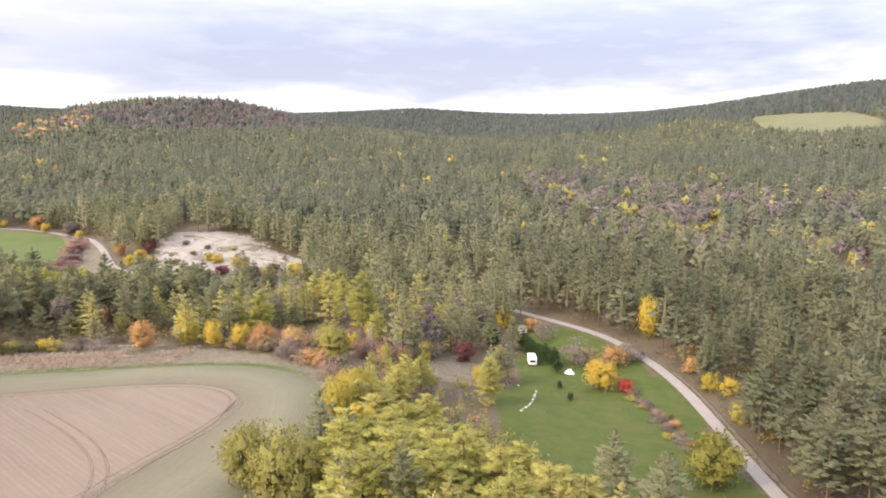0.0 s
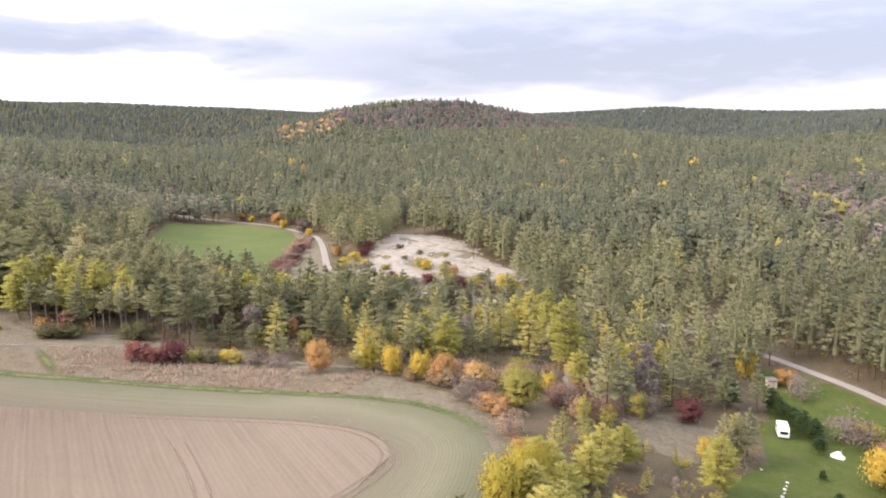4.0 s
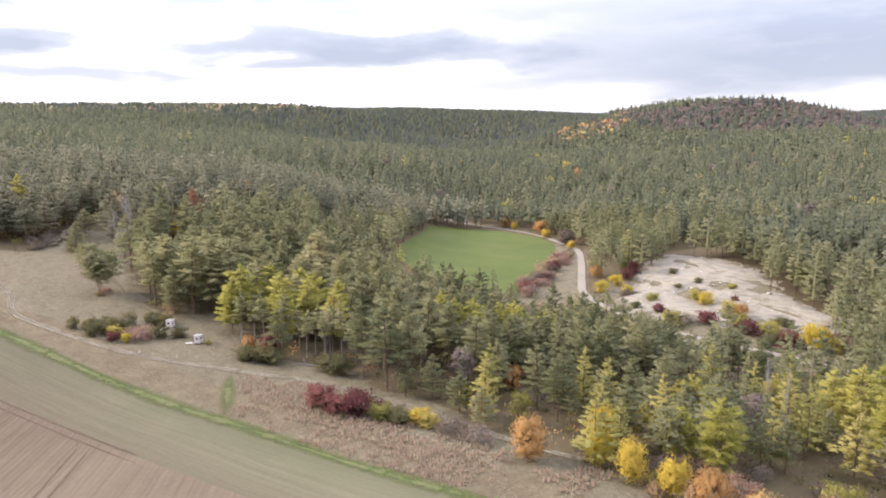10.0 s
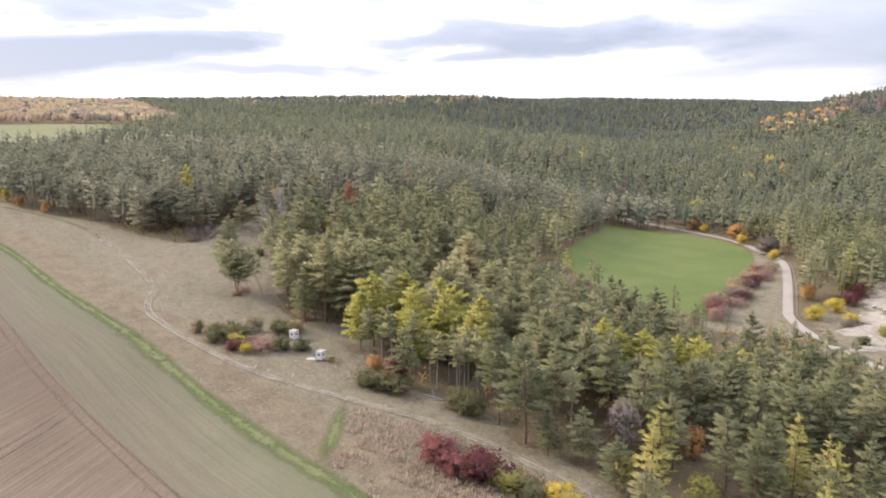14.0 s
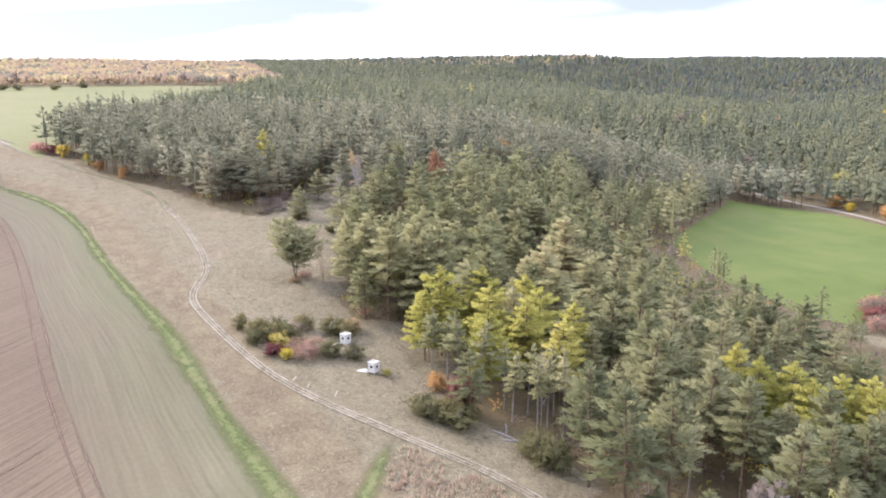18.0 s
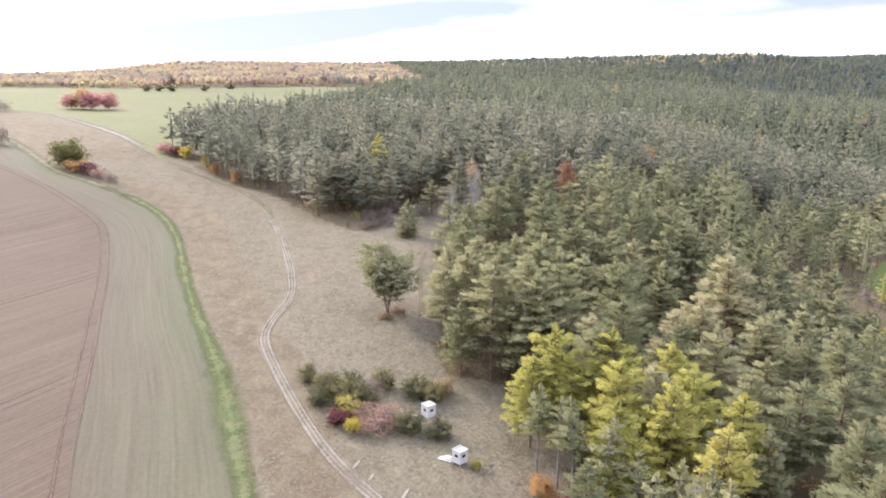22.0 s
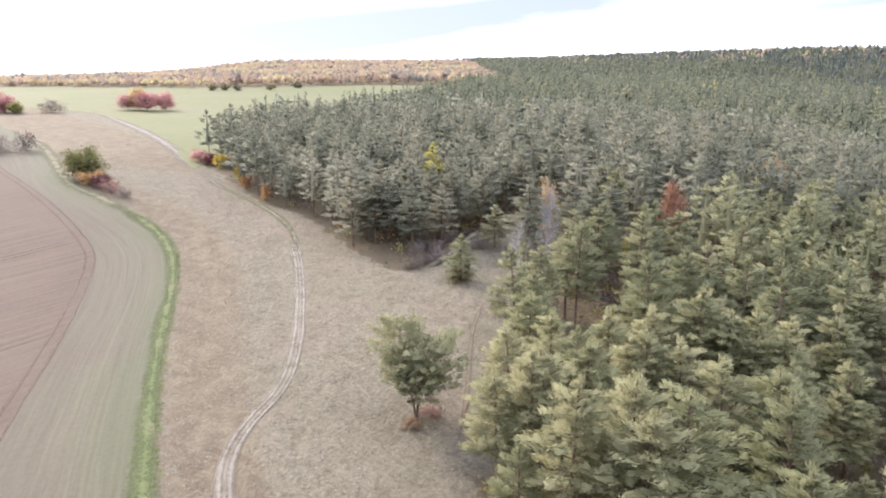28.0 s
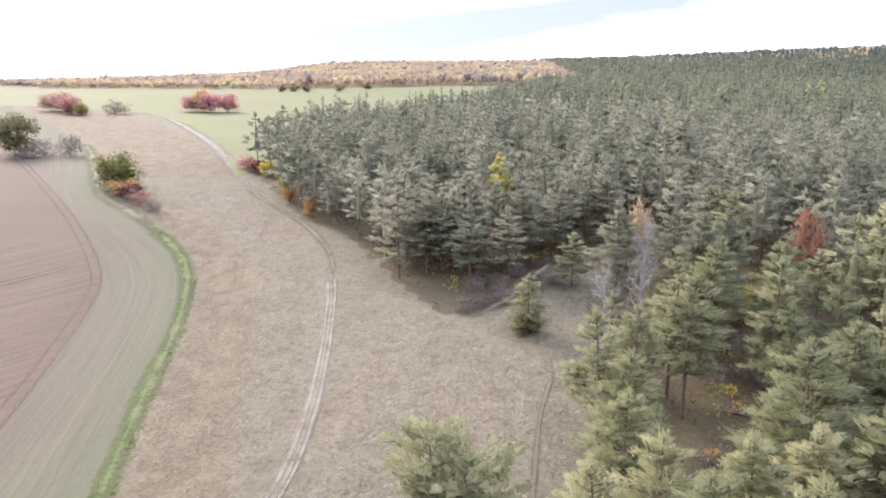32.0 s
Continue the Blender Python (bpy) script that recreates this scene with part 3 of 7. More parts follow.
# ---- meshes ----
def mesh_from(name, verts, faces, mat, tint=None, uv=None, shade=False, normals=None):
    """A mesh from arrays: vertices (n, 3) and triangles or quads (m, 3 or 4)."""
    verts, faces = np.asarray(verts, np.float32), np.asarray(faces, np.int32)
    me, k = bpy.data.meshes.new(name), faces.shape[1]
    me.vertices.add(len(verts))
    me.vertices.foreach_set("co", verts.ravel())
    me.loops.add(faces.size)
    me.loops.foreach_set("vertex_index", faces.ravel())
    me.polygons.add(len(faces))
    me.polygons.foreach_set("loop_start", np.arange(0, faces.size, k, dtype=np.int32))
    me.polygons.foreach_set("loop_total", np.full(len(faces), k, np.int32))
    if shade:
        me.polygons.foreach_set("use_smooth", np.ones(len(faces), bool))
    if normals is not None:
        me.attributes.new("custom_normal", "FLOAT_VECTOR", "POINT").data.foreach_set("vector", np.asarray(normals, np.float32).ravel())
    if tint is not None:
        a = me.attributes.new("tint", "FLOAT", "FACE")
        a.data.foreach_set("value", np.asarray(tint, np.float32))
    if uv is not None:
        u = me.uv_layers.new(name="UVMap")
        u.data.foreach_set("uv", np.asarray(uv, np.float32)[faces.ravel()].ravel())
    for one in mat if isinstance(mat, (list, tuple)) else [mat]:
        me.materials.append(one)
    me.update(calc_edges=True)
    return me


def part(name, me, parent, label=""):
    ob = new(name, me)
    ob.parent = parent
    return tagged(ob, label) if label else ob


def bm_mesh(name, bm, mat, shade=False):
    me = bpy.data.meshes.new(name)
    bmesh.ops.recalc_face_normals(bm, faces=bm.faces)
    bm.to_mesh(me)
    bm.free()
    me.materials.append(mat)
    if shade:
        me.polygons.foreach_set("use_smooth", np.ones(len(me.polygons), bool))
    return me


def grid_faces(rows, cols):
    i = (np.arange(rows - 1)[:, None] * cols + np.arange(cols - 1)[None]).ravel()
    return np.stack([i, i + 1, i + cols + 1, i + cols], 1)


def drape(name, left, right, cols, lift, mat, crown=0.0, label="", category="", kind="structure", rough=0.0):
    """A sheet laid on the land between two lines of equally many points."""
    s = np.linspace(0, 1, cols)[None, :, None]
    q = left[:, None] * (1 - s) + right[:, None] * s
    z = height(q[..., 0], q[..., 1]) + lift + crown * (1 - (2 * s[..., 0] - 1) ** 2)
    if rough:
        z = z + rough * (np.random.rand(*z.shape) - 0.5)
    v = np.dstack([q, z]).reshape(-1, 3)
    along = np.r_[0, np.cumsum(np.hypot(*np.diff(left, axis=0).T))]
    across = np.hypot(*np.moveaxis(q - q[:, :1], 2, 0))
    uv = np.stack([np.repeat(along, cols), across.ravel()], 1)
    f = grid_faces(len(left), cols)
    ob = new(name, mesh_from(name, v, f, mat, uv=uv, shade=True))
    ob.data.attributes.new("middle", "FLOAT", "POINT").data.foreach_set("value", (np.broadcast_to(1 - np.abs(2 * s[..., 0] - 1), z.shape) * np.clip(np.minimum(np.arange(len(z)), np.arange(len(z))[::-1]) / 12, 0, 1)[:, None]).astype(np.float32).ravel())
    ob.data.attributes.new("across", "FLOAT", "POINT").data.foreach_set("value", np.broadcast_to(s[..., 0], z.shape).astype(np.float32).ravel())
    n = ob.data.polygons[0].normal
    if n.z < 0:
        ob.data.flip_normals()
    return tagged(ob, label, category, "", kind)


def beside(line, off):
    t = np.gradient(line, axis=0)
    t /= np.hypot(t[:, 0], t[:, 1])[:, None]
    off = np.asarray(off, float).reshape(-1, 1) if np.ndim(off) else off
    return line + off * np.stack([-t[:, 1], t[:, 0]], 1)


def ribbon(name, line, width, lift, mat, cols=4, wander=0.0, **tags):
    n = len(line)
    w = width / 2 + (wander * 1.5 * (np.convolve(np.random.rand(n + 20), np.hanning(23)[1:-1] / np.hanning(23).sum(), "valid") - 0.5) if wander else 0)
    return drape(name, beside(line, w * np.ones(n)), beside(line, -w * np.ones(n)), cols, lift, mat, **tags)


# ---- plan ----
FIELD_EDGE = smooth([(-700, -140), (-560, -40), (-470, 20), (-418, 46), (-372, 66), (-350, 88), (-322, 109), (-290, 118), (-258, 122), (-226, 128), (-199, 134), (-173, 137), (-137, 142), (-119, 146), (-95, 149), (-73, 154), (-48, 160), (-32, 155), (-24, 140), (-21, 121), (-24, 105), (-30, 80), (-44, 30), (-60, -40)], 1.6)
TRACK = smooth([(-60, 181), (-86, 176), (-104, 176), (-128, 172), (-144, 163), (-168, 149), (-186, 144), (-206, 140), (-215, 139), (-224, 141), (-233, 145), (-250, 146), (-276, 145), (-300, 143), (-318, 140)], 1.2)
ROAD = smooth([(52, -60), (54, 60), (55, 110), (60, 147), (62, 180), (57, 209), (50, 226), (33, 246), (18, 262), (1, 275), (-30, 285), (-68, 291), (-94, 290), (-121, 296), (-147, 311), (-156, 326), (-175, 358), (-202, 402), (-218, 420), (-262, 453), (-300, 462), (-335, 459), (-380, 436), (-430, 420)], 1.6)
MEADOW_NORTH = [(-62, 178), (-80, 176), (-104, 182), (-118, 179), (-135, 182), (-150, 172), (-162, 178), (-178, 186), (-188, 181), (-193, 170), (-208, 171), (-230, 179), (-250, 185), (-278, 194), (-300, 199), (-312, 192), (-304, 184), (-292, 174), (-283, 167), (-294, 161), (-304, 155.5), (-321, 149.5), (-337, 142.5), (-353, 128), (-390, 112), (-424, 99)]
FOREST_WEST = [(-424, 99), (-490, 122), (-535, 148), (-660, 213), (-760, 262), (-830, 264)]
FAR_EDGE = [(-830, 264), (-850, 228), (-868, 5), (-1015, -262), (-1400, -600)]
OPEN_SOUTH = MEADOW_NORTH + FOREST_WEST[1:] + FAR_EDGE[1:] + [(-1400, -3000), (3000, -3000), (3000, -200), (30, -200), (-10, 40), (-18, 100), (-17, 135), (-26, 160), (-40, 166)]
GREEN_FIELD = [(-324, 418), (-298, 451), (-262, 446), (-239, 431), (-224, 414), (-190, 358), (-172, 310), (-160, 286), (-200, 284), (-235, 300), (-252, 312), (-285, 365)]
QUARRY = [(-134, 322), (-141, 340), (-148, 384), (-128, 387), (-103, 375), (-89, 352), (-70, 338), (-54, 334), (-60, 322), (-92, 311), (-112, 301), (-128, 307)]
PASTURE = [(-405, 98), (-430, 105), (-490, 127), (-535, 153), (-660, 218), (-760, 266), (-832, 264), (-852, 228), (-870, 5), (-1017, -262), (-1010, -430), (-760, -260), (-645, -30), (-600, 10), (-527, 48), (-440, 89)]
ROADSIDE = [(-160, 282), (-172, 306), (-190, 358), (-224, 414), (-240, 436), (-262, 453), (-218, 420), (-202, 402), (-175, 358), (-156, 326), (-147, 311), (-135, 300), (-150, 285)]
QUARRY_FOOT = [(-150, 322), (-121, 296), (-128, 283), (-95, 276), (-56, 278), (-54, 302), (-75, 330), (-92, 322), (-109, 310), (-130, 317), (-142, 337)]
HILL_PASTURE = [(521, 1175), (541, 1036), (624, 1016), (725, 1182), (770, 1353), (693, 1440), (626, 1466), (570, 1330)]
LOW_PASTURE = [(398, 768), (420, 742), (444, 718), (500, 700), (520, 770), (446, 795)]
HILL_TOP = [(-661, 1334), (-566, 1356), (-460, 1560), (-280, 1600), (-160, 1480), (-219, 1240), (-362, 1198), (-480, 1123), (-558, 1159)]
HILL_RIM = [(-575, 982), (-668, 1092), (-760, 1300), (-830, 1500), (-700, 1560), (-661, 1334), (-560, 1150), (-545, 1050)]
DARK_BAND = [(180, 658), (232, 807), (312, 850), (358, 740), (420, 690), (480, 600), (326, 525), (284, 583), (243, 619)]
PALE_WOOD = [(214, 1065), (272, 1260), (499, 1535), (548, 1358), (500, 1180), (426, 1014), (308, 990)]
GARDEN = [(10, 134), (14, 118), (26, 96), (40, 50), (52, 50), (53, 110), (58, 147), (59, 180), (54, 208), (47, 224), (32, 241), (22, 238), (25, 215), (21, 195), (19, 172), (12, 160)]
CORNER = [(-40, 160), (-18, 148), (-14, 166), (-19, 177), (-34, 175)]
BRUSH = [(-60, 179), (-48, 170), (-36, 164), (-22, 160), (-12, 172), (-5, 188), (-13, 199), (-30, 205), (-46, 199), (-58, 187)]
CLEARING = [(-6, 168), (4, 162), (14, 168), (14, 184), (4, 194), (-5, 186)]

# ---- ground ----
def spaced(lo, hi, step, reach):
    core = list(np.arange(lo, hi + 0.01, step))
    d, g = step, 0.0
    low, high = [], []
    while g < reach:
        d *= 1.14
        g += d
        low.append(lo - g)
        high.append(hi + g)
    return np.array(low[::-1] + core + high)


gx, gy = spaced(-470, 130, 3.0, 4300), spaced(60, 470, 3.0, 4300)
GX, GY = np.meshgrid(gx, gy)
f = grid_faces(len(gy), len(gx))
v = np.stack([GX.ravel(), GY.ravel(), height(GX, GY).ravel()], 1)
centre = v[f].mean(1)
ground_mesh = mesh_from("ground", v, f, land, shade=True)
vx, vy = v[:, 0], v[:, 1]
straw = (inside(vx, vy, OPEN_SOUTH) | inside(vx, vy, CLEARING) | inside(vx, vy, QUARRY) | inside(vx, vy, QUARRY_FOOT) | inside(vx, vy, ROADSIDE)).astype(np.float32)
turf = inside(vx, vy, GARDEN).astype(np.float32)
edge_d = np.full(len(vx), 99.0)
close = (vx > -720) & (vx < -60) & (vy > -120) & (vy < 230)
edge_d[close] = distance(vx[close], vy[close], FIELD_EDGE)
tussock = np.clip(1.25 - np.abs(edge_d - 7.0) / 9.0, 0, 1) * 0.78 * (vx < -60)
tussock = np.maximum(tussock, 0.9 * (vx < -400) * (edge_d < 42))
for name, value in (("straw", straw), ("turf", turf), ("tussock", tussock.astype(np.float32))):
    ground_mesh.attributes.new(name, "FLOAT", "POINT").data.foreach_set("value", value)
tagged(new("ground", ground_mesh), "rolling land of dry meadow grass and needle-strewn forest floor", "ground", "", "structure")

INNER = smooth([(-640, -170), (-520, -60), (-440, 5), (-375, 50), (-342, 73), (-313, 91), (-298, 96), (-259, 103), (-206, 110), (-175, 114), (-120, 124), (-84, 131), (-60, 138), (-46, 138), (-38, 129), (-40, 114), (-46, 98), (-56, 60), (-75, -60)], 1.6)
n_edge = len(FIELD_EDGE)
pick = np.linspace(0, len(INNER) - 1, n_edge)
inner_even = np.stack([np.interp(pick, np.arange(len(INNER)), INNER[:, k]) for k in (0, 1)], 1)
drape("field_headland", beside(FIELD_EDGE, -0.5 * np.ones(n_edge)), inner_even, 14, 0.05, headland, label="sown field headland, beige earth with thin green sprouts", category="field")
east = INNER[:, 0].argmax()
tx = np.arange(-630, INNER[east, 0] - 0.4, 1.8)
top_y = np.interp(tx, INNER[:east, 0], INNER[:east, 1])
low_line = INNER[east:][::-1]
low_y = np.where(tx > -75, np.interp(tx, low_line[:, 0], low_line[:, 1]), -60 + (tx + 75) * 0.55)
drape("ploughed_field", np.stack([tx, top_y + 0.6], 1), np.stack([tx, np.minimum(low_y, top_y - 0.3)], 1), 60, 0.07, tilth, label="freshly tilled reddish-brown field with fine drill rows", category="field")
verge_line = FIELD_EDGE[(FIELD_EDGE[:, 0] > -350) & (FIELD_EDGE[:, 1] > 20) & ~((FIELD_EDGE[:, 1] < 150) & (FIELD_EDGE[:, 0] > -60))]
ribbon("field_verge", beside(verge_line, -1.4 * np.ones(len(verge_line))), 6.0, 0.11, verge_strip, 13, 4.4, label="bright green grass verge along the sown field", category="grass verge")
far_verge = FIELD_EDGE[(FIELD_EDGE[:, 0] > -480) & (FIELD_EDGE[:, 0] < -335)]
ribbon("field_verge", beside(far_verge, -1.0 * np.ones(len(far_verge))), 9.0, 0.105, faint_grass, 13, 3.0, label="pale green grass verge fading along the sown field", category="grass verge")
ribbon("grass_path", smooth([(-120.5, 142.3), (-127, 146.8), (-134, 151.5), (-142, 157), (-150, 162.5)], 1.0), 4.6, 0.09, verge_strip, 9, 0.8, label="mown green grass path from field to track", category="path")


def ruts(name, line, gauge, width, mat, lift, label, category):
    """Two wheel ruts that run side by side."""
    for k, side in enumerate((-0.5, 0.5)):
        ribbon(name if not k else name, beside(line, side * gauge * np.ones(len(line)) + 0.25 * (np.convolve(np.random.rand(len(line) + 8), np.ones(9) / 9, "valid") - 0.5)), width, lift, mat, 7, width * 0.7, label=label, category=category)


east_way = INNER[:, 0] > -105
ruts("tractor_rut", INNER[(INNER[:, 0] > -470) & ~east_way & (np.arange(len(INNER)) < east)], 2.0, 0.95, wheel_earth, 0.12, "dark tractor wheel rut in tilled earth", "rut")
ruts("tractor_rut", INNER[east_way], 2.0, 0.95, pale_wheel_earth, 0.12, "faint reddish tractor rut in pale tilled earth", "rut")
ruts("tractor_rut", smooth([(-84, 130), (-66, 116), (-50, 100), (-46, 84), (-48, 50)], 1.6), 2.0, 1.0, pale_wheel_earth, 0.114, "faint reddish tractor rut in pale tilled earth", "rut")
way = np.array([0.77, -0.64])
for k, x0 in enumerate((-128, -163, -205, -262, -318)):
    i = int(np.argmin(np.abs(INNER[:east, 0] - x0)))
    p, t = INNER[i], INNER[i + 3] - INNER[i]
    t = t / np.hypot(*t)
    line = smooth([tuple(p - t * 10), tuple(p), tuple(p + way * 9), tuple(p + way * 34), tuple(p + way * 120)], 1.6)
    ruts("tractor_rut", line, 1.9, 1.0, wheel_earth, 0.116 + 0.003 * k, "dark tractor wheel rut in tilled earth", "rut")
ribbon("track_bed", TRACK, 3.4, 0.115, track_bed, 9, 1.0, label="worn pale grass between and beside the wheel ruts", category="track")
ruts("track_rut", TRACK, 1.3, 1.45, track_chalk, 0.13, "pale chalky wheel rut of the farm track", "rut")
ruts("track_rut", smooth([(-372, 116), (-381, 111), (-392, 105), (-402, 99)], 1.2), 1.6, 1.3, track_chalk, 0.13, "pale chalky wheel rut of the farm track", "rut")
ribbon("farm_track", smooth([(-402, 99), (-440, 86), (-527, 45), (-600, 8), (-640, -12)], 2.0), 8.5, 0.1, track_chalk, 9, 3.0, label="pale bare farm track beside the pasture", category="track")
ribbon("grass_track", smooth([(-300, 143), (-322, 140.6), (-341, 133.6), (-357.5, 123.7), (-377, 110.3), (-390, 104)], 1.2), 4.0, 0.09, faint_grass, 9, 1.6, label="grassed-over greenish stretch of the farm track", category="track")
ribbon("footpath", smooth([(-268, 184), (-257, 179), (-246, 176), (-236, 174), (-224, 171.5), (-212, 168)], 1.0), 1.3, 0.09, foot_earth, 7, 0.4, label="narrow worn footpath across the dry meadow", category="path")
ribbon("bare_bank", smooth([(-280, 167.5), (-285, 173.3), (-291, 178.7), (-301, 184), (-309, 189), (-316, 194)], 1.0), 4.4, 0.06, track_bed, 9, 1.2, crown=1.0, label="low bare bank of pale earth above the hollow", category="bank")
ribbon("garden_ditch", smooth([(46.5, 118), (48, 130), (48.5, 143), (49, 152), (47.5, 163), (46, 172), (45, 180)], 1.0), 5.0, 0.08, foot_earth, 9, 1.8, label="brown overgrown ditch across the garden meadow", category="ditch")
ribbon("road", ROAD, 3.1, 0.10, gravel, 6, 0.25, label="narrow pale gravel forest road", category="road")
ribbon("road_verge", beside(ROAD, -2.6 * np.ones(len(ROAD))), 2.6, 0.07, foot_earth, 9, 1.2, label="dry grass verge of the forest road", category="grass verge")


def patch(name, outline, step, lift, mat, label, category, shape=None, ragged=0.0):
    """A rounded sheet of land inside an outline, built as rings round its middle."""
    line = smooth(outline + [outline[0]], step)
    mid = line.mean(0)
    if ragged:
        for i, q in enumerate(line):
            k = noise.fractal(Vector((q[0] * 0.17, q[1] * 0.17, 2.0)), 1.0, 2.0, 4)
            line[i] = q + (q - mid) / np.hypot(*(q - mid)) * ragged * k
        line[-1] = line[0]
    rings = max(6, int(np.hypot(*(line - mid).T).max() / (step * 1.4)))
    s = np.linspace(0, 1, rings)[None, :, None]
    q = line[:, None] * (1 - s) + mid * s * 1.0
    q[:, -1] = mid + (line - mid) * 0.01
    z = height(q[..., 0], q[..., 1]) + lift
    if shape is not None:
        z = shape(q[..., 0], q[..., 1], z, s[..., 0])
    v = np.dstack([q, z]).reshape(-1, 3)
    ob = new(name, mesh_from(name, v, grid_faces(len(line), rings), mat, shade=True))
    if ob.data.polygons[0].normal.z < 0:
        ob.data.flip_normals()
    return tagged(ob, label, category, "", "structure")


patch("pasture", PASTURE, 6.0, 0.10, far_grass, "pale green pasture beyond the meadow", "pasture")
patch("hill_pasture", HILL_PASTURE, 10.0, 0.3, far_grass, "pale pasture high on the far hillside", "pasture")
patch("hill_pasture", LOW_PASTURE, 6.0, 0.3, far_grass, "pale pasture low on the far hillside", "pasture")
patch("green_field", GREEN_FIELD, 3.0, 0.08, crop_grass, "smooth bright green winter crop in a valley bowl", "field")


def quarry_shape(x, y, z, s):
    """Steps dug into the slope, with loose heaps."""
    out = np.empty(x.shape)
    for i in np.ndindex(x.shape):
        out[i] = noise.fractal(Vector((x[i] * 0.07, y[i] * 0.07, 0.3)), 1.0, 2.0, 4)
    ledge = (np.abs(((y * 0.8 + x * 0.3 + out * 9) / 13.0) % 1.0 - 0.5) - 0.25) * 4.0
    return z + np.clip(s * 6, 0, 1) * (0.3 + np.clip(ledge, -1, 1) * 0.35 + out * 0.9)


patch("sand_quarry", QUARRY, 1.2, 0.1, sand, "pale sandy quarry slope with eroded ledges", "quarry", quarry_shape, 9.0)

# ---- trees ----
def sprays(rng, centres, spread, count, size, outward=0.6, slim=0.6):
    """Small triangles of foliage scattered round the given centres."""
    n = len(centres) * count
    c = np.repeat(centres, count, 0)
    d = rng.normal(size=(n, 3))
    d /= np.linalg.norm(d, axis=1)[:, None]
    p = c + d * spread * rng.random((n, 1)) ** 0.5
    axis = p * np.array([1, 1, 0]) / (np.linalg.norm(p[:, :2], axis=1)[:, None] + 1e-6) + np.array([0, 0, 0.9])
    nrm = axis * outward + rng.normal(size=(n, 3)) * 0.33
    nrm /= np.linalg.norm(nrm, axis=1)[:, None]
    a = np.cross(nrm, rng.normal(size=(n, 3)))
    a /= np.linalg.norm(a, axis=1)[:, None] + 1e-9
    b = np.cross(nrm, a)
    k = size * (0.6 + 0.8 * rng.random((n, 1)))
    return np.stack([p + a * k, p - a * k * 0.6 + b * k * slim, p - a * k * 0.6 - b * k * slim], 1)


def tube(path, radii, sides=6):
    """A tapered round stem along a few points: vertices and triangles."""
    path, rings = np.asarray(path, float), len(path)
    t = np.gradient(path, axis=0)
    t /= np.linalg.norm(t, axis=1)[:, None] + 1e-9
    u = np.cross(t, [0.31, 0.87, 0.12])
    u /= np.linalg.norm(u, axis=1)[:, None] + 1e-9
    w = np.cross(t, u)
    a = np.linspace(0, 2 * np.pi, sides, endpoint=False)
    ring = path[:, None] + np.asarray(radii)[:, None, None] * (np.cos(a)[None, :, None] * u[:, None] + np.sin(a)[None, :, None] * w[:, None])
    i = np.arange(rings - 1)[:, None] * sides + np.arange(sides)[None]
    j = np.arange(rings - 1)[:, None] * sides + (np.arange(sides)[None] + 1) % sides
    f = np.concatenate([np.stack([i, j, j + sides], -1).reshape(-1, 3), np.stack([i, j + sides, i + sides], -1).reshape(-1, 3)])
    return ring.reshape(-1, 3), f


def join(pieces):
    vs, fs, n = [], [], 0
    for v, f in pieces:
        vs.append(v)
        fs.append(f + n)
        n += len(v)
    return np.concatenate(vs), np.concatenate(fs)


def unit(v):
    return v / (np.linalg.norm(v, axis=-1, keepdims=True) + 1e-9)


def facing(tri, n):
    """Triangles wound so that their faces look the way of their normals."""
    own = np.cross(tri[:, 1] - tri[:, 0], tri[:, 2] - tri[:, 0])
    flip = (own * n.mean(1)).sum(1) < 0
    tri, n = tri.copy(), n.copy()
    tri[flip], n[flip] = tri[flip][:, [0, 2, 1]], n[flip][:, [0, 2, 1]]
    return tri, n


def puffs(rng, c, r, way, per, size, slim=0.45, flat=0.75, streak=0.0):
    """Rounded sprays of needles or leaves round their centres, each lit as a small cushion of its own."""
    m = len(c)
    c, way = np.repeat(c, per, 0), np.repeat(way, per, 0)
    r = np.repeat(np.broadcast_to(r, (m,)), per)[:, None]
    d = unit(rng.normal(size=(m * per, 3)) + way * 0.5 + np.array([0, 0, 0.35]))
    p = c + d * r * (0.45 + 0.62 * rng.random((m * per, 1))) * np.array([1, 1, flat])
    face = unit(d + rng.normal(size=d.shape) * 0.38)
    a = unit(way * (0.6 + streak) + np.array([0, 0, 0.35]) + rng.normal(size=d.shape) * (0.6 - 0.25 * streak))
    b = unit(np.cross(face, a))
    k = size * (0.55 + 0.9 * rng.random((m * per, 1)))
    tri = np.stack([p + a * k, p - a * k * 0.5 + b * k * slim, p - a * k * 0.5 - b * k * slim], 1)
    out = unit(c * np.array([1, 1, 0]) + np.array([0, 0, 1e-6]))
    n = unit(d * (0.55 - 0.25 * streak) + face * (0.20 - 0.05 * streak) + out * (0.45 - 0.17 * streak) + np.array([0, 0, 0.36 + 0.42 * streak]))
    return facing(tri, np.repeat(n[:, None], 3, 1))


